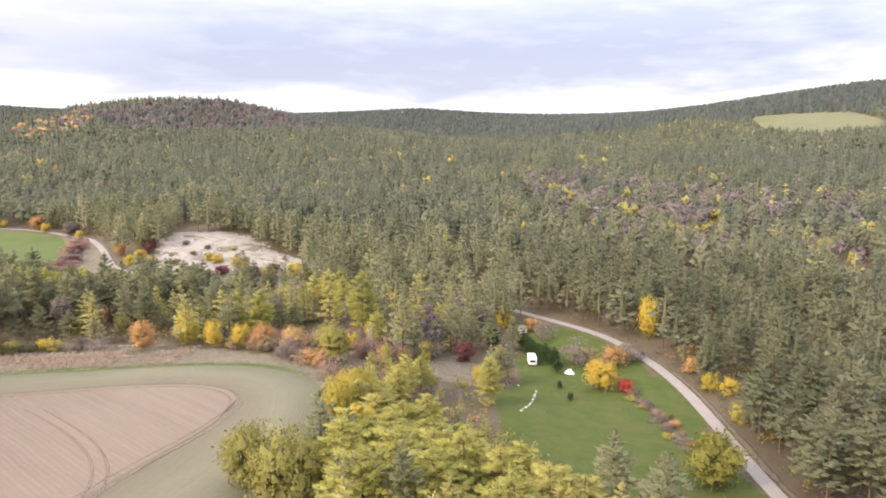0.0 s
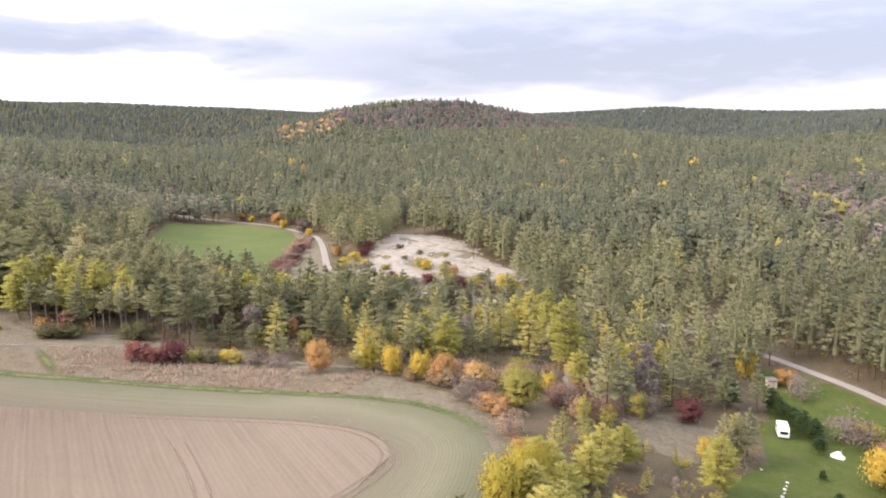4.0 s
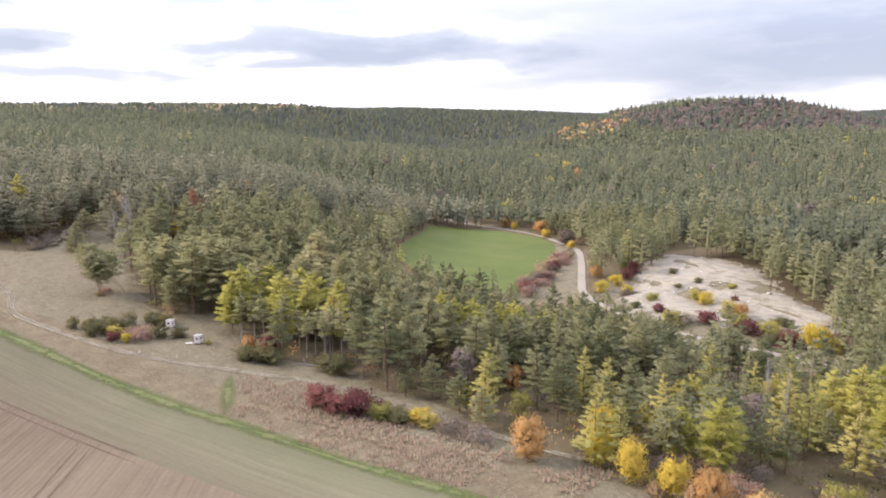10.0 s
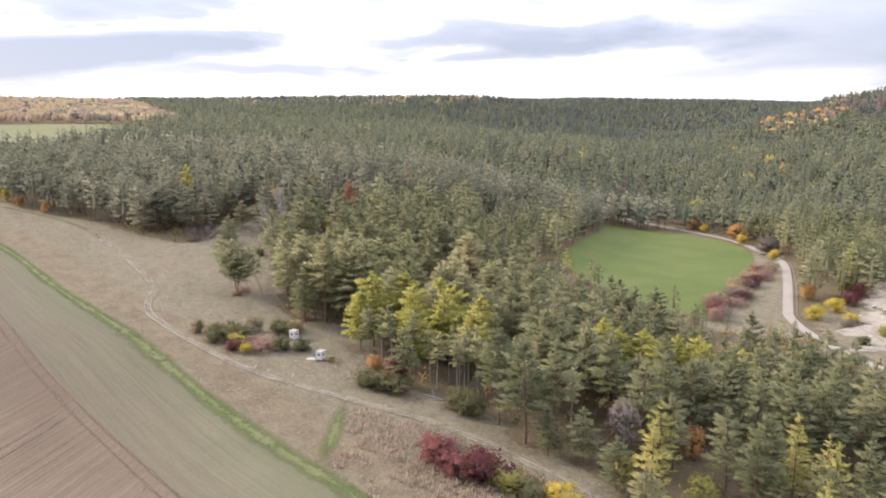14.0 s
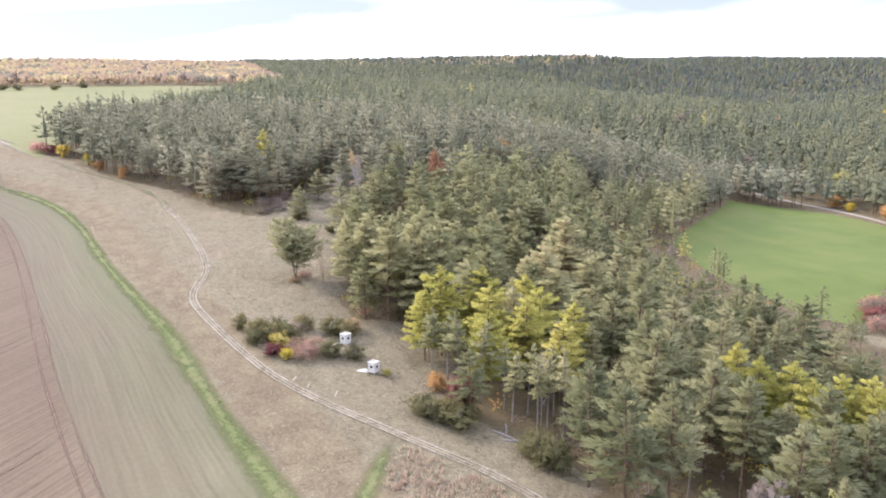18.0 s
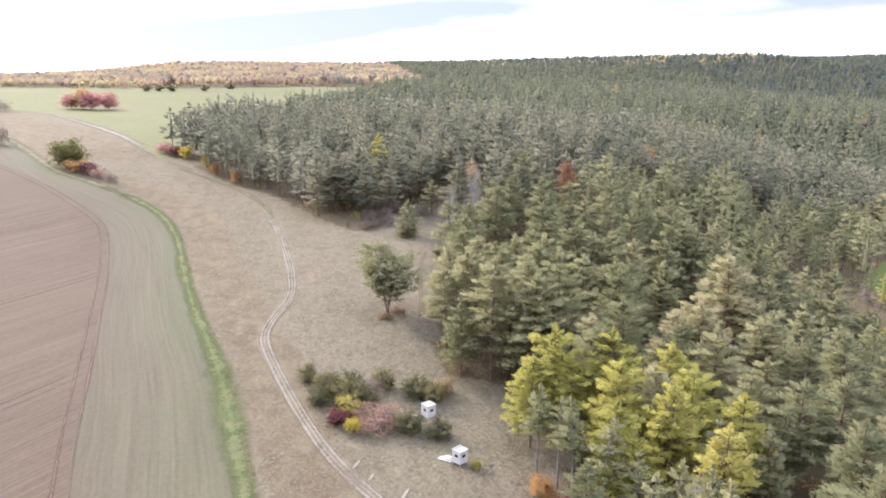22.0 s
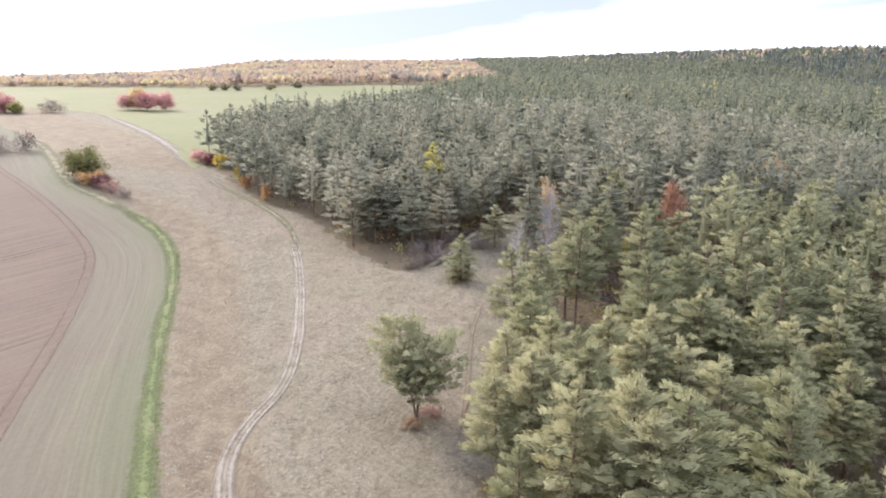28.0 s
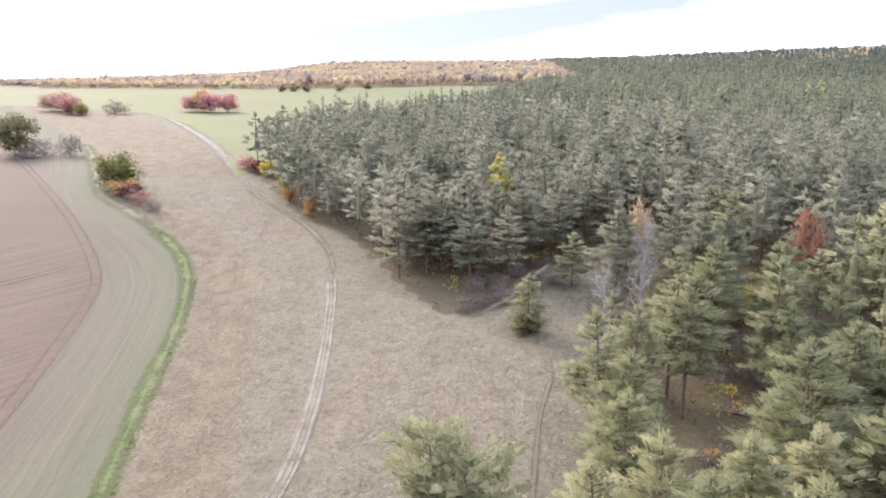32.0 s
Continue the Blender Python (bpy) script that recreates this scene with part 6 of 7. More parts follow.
for x, y, h, w, tone, label in (
        (-117, 161.5, 4.2, 5.4, "maroon", "dark maroon shrub below the farm track"), (-109, 164, 4.4, 6.0, "maroon", "dark maroon shrub below the farm track"),
        (-112.5, 162, 3.4, 5.0, "maroon", "dark maroon shrub below the farm track"), (-105, 166, 3.2, 4.2, "olive", "yellow-green shrub below the farm track"),
        (-101.5, 167.5, 3.0, 4.2, "juniper", "dark green shrub below the farm track"), (-99, 170.5, 2.6, 4.0, "gold", "yellow-leaved shrub below the farm track"),
        (-96.5, 170.5, 2.4, 3.6, "olive", "yellow-green shrub below the farm track"), (-92, 171, 2.6, 5, "twig", "leafless brownish shrub below the track"),
        (-86, 172, 2.6, 5, "twig", "leafless brownish shrub below the track"), (-121, 167, 2.2, 3.5, "twig", "leafless greyish shrub below the track"),
        (-131, 178.5, 4.4, 4.6, "juniper", "dense dark green bush at the wood's edge"), (-134.5, 177.5, 3.8, 4.2, "juniper", "dense dark green bush at the wood's edge"),
        (-146.5, 171.2, 3.6, 5.4, "juniper", "low dark green bush at the wood's edge"), (-150, 170, 3.0, 4.2, "juniper", "low dark green bush at the wood's edge"),
        (-151.5, 167.5, 3.4, 4.6, "juniper", "low dark green bush at the wood's edge"), (-150, 173.2, 7.0, 4.6, "maroon", "dark red-leaved tall shrub under larches"),
        (-159, 173, 2.6, 3, "rust", "orange undergrowth shrub beneath tall larches"),
        (-195.3, 146, 2.8, 2.8, "juniper", "small juniper beside the farm track"), (-191.5, 149, 3.0, 3.6, "juniper", "dark juniper in the thicket beside the hides"), (-190.5, 152.5, 3.0, 3.8, "juniper", "dark juniper in the thicket beside the hides"), (-187.8, 155.6, 2.6, 3.8, "twig", "leafless grey shrub in the juniper thicket"), (-185.3, 165, 3.0, 3.4, "juniper", "dark juniper behind the raised hide"), (-187.4, 147.4, 3.0, 3.4, "juniper", "dark juniper beside the hide"),
        (-187.4, 150.6, 3.2, 3.6, "juniper", "dark juniper beside the hide"), (-186.4, 153.8, 3.4, 3.6, "juniper", "dark juniper beside the hide"), (-184, 151.8, 2.6, 3.2, "olive", "olive-green bush beside the hide"),
        (-190.6, 158.2, 3.2, 3.0, "juniper", "dark juniper beside the hide"), (-187, 162.8, 3.4, 3.8, "juniper", "spreading dark green bush behind the hide"),
        (-187.9, 167.6, 2.2, 3.0, "tawny", "rust-coloured low shrub on the meadow"), (-195, 172, 2.4, 3.0, "blush", "pinkish-red low shrub on the meadow"),
        (-181, 149.5, 2.0, 3.2, "maroon", "reddish low shrub beside junipers"), (-178.3, 151.6, 2.2, 1.8, "gold", "yellow low shrub beside junipers"),
        (-178, 155, 2.2, 4.4, "blush", "pink-leaved low thicket beside junipers"), (-180.5, 157, 2.4, 4.0, "blush", "pink-leaved low thicket beside junipers"), (-182, 153.5, 2.0, 3.5, "blush", "pink-leaved low thicket beside junipers"),
        (-177.1, 159.8, 3.0, 3.6, "juniper", "dense dark green bush in front of the raised hide"), (-175.2, 163.9, 2.4, 3.4, "juniper", "dense dark green bush in front of the raised hide"),
        (-167.2, 166.8, 1.0, 1.4, "olive", "tiny green bush beside the white hide"),
        (-276, 178.5, 2.6, 4.4, "juniper", "dark low bush under the small pine"),
        (-257, 183.5, 2.4, 2.6, "juniper", "small green bush at the meadow's edge"), (-290, 176, 2.6, 4, "twig", "leafless brown thicket below pines"),
        (-293, 182, 2.4, 4, "twig", "leafless brown thicket below pines"), (-298, 187, 2.4, 4, "twig", "leafless brown thicket below pines"), (-219.5, 163, 0.9, 2.6, "tawny", "rusty undergrowth at the lone pine's foot"),
        (-222, 166, 1.2, 3.0, "blush", "reddish undergrowth at the lone pine's foot"),
        (-372, 73, 4.5, 7, "rust", "orange-brown bush on the field margin"), (-367, 78, 4, 6, "maroon", "purplish leafless bush on the field margin"), (-361, 82, 3.4, 5, "blush", "pinkish low bush on the field margin"),
        (-356, 87, 2.6, 4, "twig", "low greyish bush on the field margin"), (-437, 18, 7, 9, "twig", "leafless grey-brown thicket beside the tall tree"), (-438, 26, 8, 9, "twig", "leafless grey-brown thicket beside the tall tree"),
        (-432, 14, 5, 8, "twig", "leafless grey-brown thicket beside the tall tree"),
        (-420, 98, 5, 7, "rosy", "pink-red bush at the forest corner"), (-414, 103, 4, 6, "maroon", "dark red bush at the forest corner"), (-407, 108, 6, 5, "gold", "yellow bush at the forest corner"),
        (-384, 118, 6, 4, "gold", "yellow bush at the forest's foot"), (-371, 122, 5, 4, "rust", "orange bush at the forest's foot"), (-355, 130, 5, 4, "rust", "orange bush at the forest's foot"),
        (-109, 327, 5, 6, "olive", "yellow-green bush on the quarry floor"), (-105, 325, 4, 5, "gold", "yellowing bush on the quarry floor"), (-122, 318, 3, 4, "olive", "olive bush on pale sand"),
        (-83, 304, 5, 7.5, "maroon", "dark maroon bush at the quarry road"), (-97, 306.5, 4, 6, "maroon", "dark maroon bush at the quarry road"), (-70, 301, 4, 6, "maroon", "purple-brown bush at the quarry road"),
        (-90, 318, 4.5, 4, "rust", "orange bush at the quarry's foot"), (-94, 319, 6, 6.5, "olive", "olive-green bush at the quarry's foot"), (-88, 310, 4, 6, "olive", "olive-green bush at the quarry's foot"),
        (-78, 308, 4, 6, "olive", "olive-green bush at the quarry's foot"), (-107, 300, 4, 5, "olive", "olive bush between road and quarry"), (-76, 318, 3, 4, "juniper", "dark green bush on pale sand"),
        (-116, 345, 2, 3, "juniper", "small dark bush on the quarry ledge"), (-128, 350, 2.4, 3.4, "juniper", "small dark bush on the quarry ledge"), (-103, 345, 2.2, 3, "olive", "small dark bush on the quarry ledge"),
        (-120, 336, 1.8, 3, "juniper", "small dark bush on the quarry ledge"), (-98, 334, 1.8, 2.6, "maroon", "small reddish bush on the quarry ledge"),
        (-151, 352, 6, 5, "olive", "yellow-green bush beside the quarry"), (-141, 336, 5, 6, "maroon", "brownish-red bush beside the quarry"), (-143, 345, 4, 5, "maroon", "brownish-red bush beside the quarry"),
        (38, 194, 7.5, 9.5, "twig", "large rounded leafless grey bush in the garden"), (48, 193, 6, 8, "rust", "orange-brown bush by the garden"), (54, 198, 6, 8, "twig", "leafless brown bush by the road"),
        (43, 186.5, 5, 6, "blush", "pale pinkish shrub in the garden"), (42, 198, 3.6, 4.4, "gold", "yellow shrub in the garden"), (46, 171.5, 2.8, 3.0, "red", "bright red bush in the garden meadow"),
        (20.6, 231, 7, 6, "gold", "yellow-green bush near the shed"), (29.5, 228, 5.5, 5.5, "rust", "orange bush beside the shed"), (32, 219, 6, 7, "twig", "leafless brown bush near the shed"),
        (49, 150, 1.3, 2.6, "twig", "dry brown brush along the meadow ditch"), (48, 143, 1.3, 2.6, "twig", "dry brownish brush along the meadow ditch"), (49, 135, 1.3, 2.6, "twig", "dry brown brush along the meadow ditch"),
        (48, 126, 1.3, 2.6, "twig", "dry brown brush along the meadow ditch"), (47.5, 159, 1.3, 2.6, "twig", "dry brown brush along the meadow ditch"),
        (72, 211, 5, 6, "twig", "leafless brown bush beside the forest road"), (57, 234, 6, 6, "twig", "leafless brown bush beside the forest road"), (71, 169, 4, 4, "gold", "yellow bush beside the forest road"),
        (67.5, 172, 4, 4, "gold", "yellow bush beside the forest road"), (70, 197, 6, 5, "rust", "orange bush beside the forest road"), (68, 186, 4, 4, "rust", "orange bush beside the forest road"), (66, 150, 3.6, 4, "gold", "yellow bush beside the forest road"),
        (70, 140, 3, 4, "rust", "rusty bush beside the forest road"), (-3, 186, 5, 7, "twig", "purplish leafless thicket in the clearing"), (6, 190, 4, 6, "maroon", "purplish leafless thicket in the clearing"), (9, 168, 4, 3, "gold", "yellow sapling in the clearing"),
        (-30, 160, 4, 5, "rust", "orange-pink bush on the field corner"), (-25, 150, 4, 5, "blush", "pinkish bush on the field corner"), (-20, 140, 5, 5, "rust", "orange bush on the field's edge"), (-38, 166, 4, 6, "twig", "leafless brown brush above the field"),
        (-33, 163, 3, 5, "blush", "pinkish-brown brush above the field")):
    grown("bush", tone, "bush", x, y, h, w, label, "bush")
for k in range(46):
    x, y = random.uniform(-148, -50), random.uniform(277, 336)
    if not inside(np.array([x]), np.array([y]), QUARRY_FOOT)[0] or distance([x], [y], ROAD)[0] < 4.0:
        continue
    tone = random.choice(("olive", "juniper", "maroon", "twig", "olive", "gold", "juniper"))
    grown("bush", tone, "bush", x, y, random.uniform(1.6, 4.2), random.uniform(2.5, 5), {"olive": "yellow-green", "juniper": "dark green", "maroon": "dark maroon", "twig": "leafless brownish", "gold": "golden"}[tone] + " scrub bush at the quarry's foot", "bush", "scrub below the quarry")
BRUSH_WORDS = {"tawny": "pale orange-brown", "twig": "leafless grey-brown", "blush": "pinkish-brown", "olive": "yellow-green", "maroon": "purplish-brown"}
for k in range(60):
    x, y = random.uniform(-58, -8), random.uniform(163, 204)
    if not inside(np.array([x]), np.array([y]), BRUSH)[0] or math.hypot(x + 26.9, y - 167) < 6.5:
        continue
    tone = ("twig", "tawny", "blush", "twig", "olive", "tawny", "twig", "tawny", "blush")[k % 9]
    tall = random.uniform(1.8, 4.6)
    grown("bush", tone, "bush", x, y, tall, tall * random.uniform(1.0, 1.5), BRUSH_WORDS[tone] + " brush on the slope above the field corner", "bush", "brush above the field corner")
grown("bush", "maroon", "bush", -15.5, 187.2, 4, 4.5, "dark maroon shrub on the brushy slope", "bush")
grown("bush", "olive", "bush", -4.5, 183, 5.5, 4.6, "yellow-green bush at the clearing's edge", "bush")
for k in range(24):
    s = k / 23
    x, y = float(np.interp(s, [0, 0.3, 0.7, 1], [46.5, 48, 48.5, 45])) + random.uniform(-2.2, 2.2), 116 + 62 * s
    tone = ("twig", "rust", "twig", "olive", "blush")[k % 5]
    grown("bush", tone, "bush", x, y, random.uniform(0.6, 1.5), random.uniform(1.4, 2.8), {"twig": "dry brown", "rust": "rusty", "olive": "yellow-green", "blush": "pinkish-brown"}[tone] + " brush in the meadow ditch", "bush", "scrub in the ditch")
for x, y in ((-296, 171), (-294, 175.5), (-299, 177), (-304, 181), (-289, 172.5), (-287, 169.5), (-301, 173), (-308, 185)):
    grown("bush", "twig", "bush", x, y, random.uniform(1.6, 2.6), random.uniform(3.4, 5), "leafless brown thicket in the hollow below the bank", "bush", "thicket in the hollow")
for k in range(26):
    s = k / 25
    x, y = -160 - 34 * s + random.uniform(-4, 4), 292 + 84 * s
    grown("bush", ("blush", "twig", "maroon", "twig", "blush", "tawny")[k % 6], "bush", x, y, random.uniform(2.4, 4.2), random.uniform(4.2, 6.5), "reddish-brown hedge bush along the green field", "bush", "hedge beside the green field")
for x, y, h, w, tone in ((-632, 25, 13, 15, "rosy"), (-634, 36, 12, 13, "rosy"), (-640, 10, 11, 13, "rosy"), (-638, 18, 15, 12, "rust"), (-624, -60, 11, 16, "rosy"), (-650, -86, 12, 16, "rosy"), (-640, -74, 14, 14, "rosy"), (-615, -50, 8, 9, "olive")):
    grown("autumn_tree", tone, "round", x, y, h, w, "pinkish-red autumn tree in the open pasture", "tree", "red trees in the pasture")
grown("bush", "twig", "bush", -622, -32, 9, 16, "spreading brown leafless bush in the pasture", "bush")
for x, y in ((-825, 34), (-816, 58), (-814, 87), (-822, 45), (-835, 110)):
    grown("bush", "juniper", "bush", x, y, 6, 9, "small dark bush at the pasture's far end", "bush", "bushes at the pasture's end")

for x, y, h, w, label in ((-275, 178.8, 10.5, 6.2, "small bushy pine on the dry meadow"), (-296, 190.5, 11, 6.5, "small pine at the mouth of the hollow"),
                          (-16.2, 201.4, 13, 5.2, "slim pine on the brushy slope"), (-90, 178, 8, 4.5, "young pine at the wood's edge"),
                          (-98, 181, 9, 5, "young pine at the wood's edge"), (-107, 183, 10, 5, "young pine at the wood's edge"), (-112, 180, 8, 4.4, "young pine at the wood's edge")):
    grown("meadow_pine", "dark_pine", "pine", x, y, h, w, label, "tree")


def forked_pine(x, y, h):
    """A lone pine whose trunk forks low into two open crowns."""
    woods, crowns = [], []
    for lean, k, turn, r0 in ((0.17, 1.0, -1.7, 0.27), (0.12, 0.84, 1.3, 0.40), (0.22, 0.62, 0.2, 0.36)):
        wood, crown = conifer(rng, h * k, r0=r0, base=0.34, whorls=9, per=7, count=30, size=0.017, taper=4.5, rise=(0.1, 0.75), lean=0.0)
        way = np.array([math.cos(turn), math.sin(turn)]) * lean
        for q in (wood[0], crown[0]):
            q[..., :2] += way * np.maximum(q[..., 2:], 0)
        woods.append(wood)
        crowns.append(crown)
    ob = tree("meadow_pine", join(woods), both(*crowns), "sage", "lone forked pine with an open crown on the dry meadow", "tree")
    ob.location = (x, y, float(height(x, y)) - 0.1)


forked_pine(-221.5, 164.0, 15.0)
EDGE_KIT = []
for k, (x, y) in enumerate(((-152.5, 178), (-149, 180.7), (-145.3, 180), (-141, 182), (-142, 184.5), (-138.5, 185.2), (-135.6, 187), (-130, 187.2), (-131, 190), (-127.3, 188.3), (-130, 194.7), (-147, 184), (-144, 187), (-134, 191), (-139, 190), (-124, 190), (-121, 187), (-157.5, 176.5), (-161, 176), (-164.5, 174.5), (-119, 192))):
    if k < 3:
        wood, crown = conifer(rng, 13.0, r0=0.125, base=0.5, whorls=9, per=5, count=13, size=0.020, taper=1.6)
        ob = tree("edge_pine", wood, crown, "pine", "slender pine with a long bare trunk at the wood's edge", "tree", grey_bark)
        EDGE_KIT.append(ob)
    else:
        ob = copy_thing(EDGE_KIT[k % 3], Matrix())
    stand(ob, x, y, scale=random.uniform(0.85, 1.12), wide=random.uniform(0.9, 1.2))
    ob["group"] = "slender pines at the wood's edge"
for x, y, h, w in ((-281, 200, 16, 8.0), (-267, 189.5, 14, 7.5), (-255, 186, 11, 6.5), (-270, 196, 15, 7), (-12, 83, 10, 8.0), (-160, 188, 13, 4.0), (-143, 184, 12, 3.6), (-49.8, 212.4, 17, 3), (-47.3, 215.1, 16, 3), (-18.2, 173.9, 8, 4.5)):
    grown("dead_tree", "deadwood", "bare", x, y, h, w, "leafless grey tree with fine pale twigs", "tree")
for k in range(9):
    x, y = 24.2 + 0.85 * k, 208 - 2.0 * k
    grown("hedge_conifer", "hedge", "larch", x, y, random.uniform(4.5, 6), 3.0, "dark green conifer of a garden hedge", "conifer", "garden hedge")
for x, y, h in ((29.5, 172, 2.2), (30.3, 161.5, 2.4), (31, 186, 4.0), (15, 206, 7)):
    grown("small_conifer", "hedge", "larch", x, y, h, h * 0.62, "small dark green conifer in the garden meadow", "conifer")

# ---- built things ----
white_wood = plain("weathered_white_boards", (0.50, 0.485, 0.46), 0.8, 4.0, 0.3)
grey_wood = plain("grey_boards", (0.36, 0.33, 0.30), 0.85, 4.0, 0.35)
white_paint = plain("white_caravan_paint", (0.78, 0.78, 0.77), 0.35, 0.8, 0.08)
dark_glass = plain("dark_window_glass", (0.02, 0.022, 0.026), 0.08, 1.0, 0.2)
rubber = plain("tyre_rubber", (0.03, 0.03, 0.03), 0.8, 5.0, 0.3)
metal = plain("dull_metal", (0.42, 0.42, 0.43), 0.4, 3.0, 0.2, 0.9)
canvas = plain("white_tarpaulin", (0.74, 0.72, 0.70), 0.6, 2.0, 0.15)
limestone = plain("pale_limestone", (0.48, 0.46, 0.42), 0.9, 2.5, 0.3)
felt = plain("roofing_felt", (0.16, 0.14, 0.13), 0.9, 3.0, 0.3)
beige = plain("beige_boards", (0.50, 0.43, 0.33), 0.8, 3.0, 0.25)


def box(name, size, at, mat, parent, bevel=0.012, tilt=(0, 0, 0), label=""):
    bm = bmesh.new()
    bmesh.ops.create_cube(bm, size=1.0)
    bmesh.ops.scale(bm, vec=size, verts=bm.verts)
    bmesh.ops.bevel(bm, geom=bm.edges[:], offset=min(bevel, min(size) * 0.3), segments=1, affect="EDGES")
    bmesh.ops.transform(bm, matrix=pose(*at, *tilt), verts=bm.verts)
    return part(name, bm_mesh(name, bm, mat), parent, label)


def stem_part(name, a, b, r, mat, parent, label="", sides=8):
    v, f = tube(np.array([a, b], float), np.array([r, r * 0.9]), sides)
    return part(name, mesh_from(name, v, f, mat, shade=True), parent, label)


def hide(x, y, turn, legs, label):
    """A boxy lookout cabin of boards with shooting windows and an open-topped rim."""
    root = tagged(new("hunting_hide"), label, "hunting hide")
    w, hh, z0 = 1.5, 1.75, legs
    for sx in (-1, 1):
        for sy in (-1, 1):
            stem_part("leg", (sx * 0.85 * w / 2, sy * 0.85 * w / 2, -0.3), (sx * 0.85 * w / 2, sy * 0.85 * w / 2, z0 + 0.05), 0.07, grey_wood, root)
    box("floor", (w, w, 0.08), (0, 0, z0 + 0.04), grey_wood, root)
    for k in range(4):
        a, m = k * 90, pose(0, 0, z0 + 0.08, 0, 0, k * 90)

        def at(u, vv, d):
            p = m @ Vector((u, -w / 2 + d, vv))
            return (p.x, p.y, p.z)

        width = w - 0.06 if k % 2 else w
        wall = box("wall", (width, 0.05, 0.80), at(0, 0.40, 0.025), white_wood, root, tilt=(0, 0, a))
        box("lintel_board", (width, 0.05, 0.52), at(0, hh - 0.26, 0.025), white_wood, wall, tilt=(0, 0, a))
        for u in (-1, 1):
            box("jamb", (width * 0.3, 0.05, 0.43), at(u * width * 0.35, 1.015, 0.025), white_wood, wall, tilt=(0, 0, a))
        box("window", (width * 0.41, 0.02, 0.44), at(0, 1.015, 0.06), dark_glass, wall, tilt=(0, 0, a), label="dark window opening")
        box("rim", (w + 0.16, 0.12, 0.12), at(0, hh + 0.02, 0.0 if k % 2 else 0.03), white_wood, root, tilt=(0, 0, a))
    box("roof", (w - 0.1, w - 0.1, 0.05), (0, 0, z0 + hh - 0.02), grey_wood, root, label="sunken grey roof boards")
    root.location, root.rotation_euler = (x, y, float(height(x, y))), (0, 0, radians(turn))
    return root


hide(-168.4, 164.9, 30, 0.35, "small white boarded hunting hide on the dry meadow")
raised = hide(-177.6, 162.6, 27, 2.2, "white boarded hunting hide raised above the bushes")
for k, off in enumerate((-0.45, 0.35)):
    stem_part("ladder_rail", (-0.8, off, 2.1), (-6.2, off - 0.3 * k, 0.25), 0.07, white_wood, raised, "long pale ladder rail")
for k in range(7):
    s = (k + 1) / 8
    stem_part("rung", (-0.8 - 5.4 * s, -0.45, 2.1 - 1.85 * s), (-0.8 - 5.4 * s, 0.35 - 0.3 * s, 2.1 - 1.85 * s), 0.035, white_wood, raised)


def plank_pile(x, y):
    root = tagged(new("plank_pile"), "few pale planks lying beside the white hide", "planks")
    for k in range(5):
        box("plank", (2.2 - 0.2 * k, 0.22, 0.05), (0.2 * (k % 2), 0.27 * (k - 2), 0.05 + 0.03 * (k % 3)), white_wood, root, tilt=(0, 0, 12 * (k - 2)))
    root.location, root.rotation_euler = (x, y, float(height(x, y))), (0, 0, radians(70))


plank_pile(-170.0, 163.2)


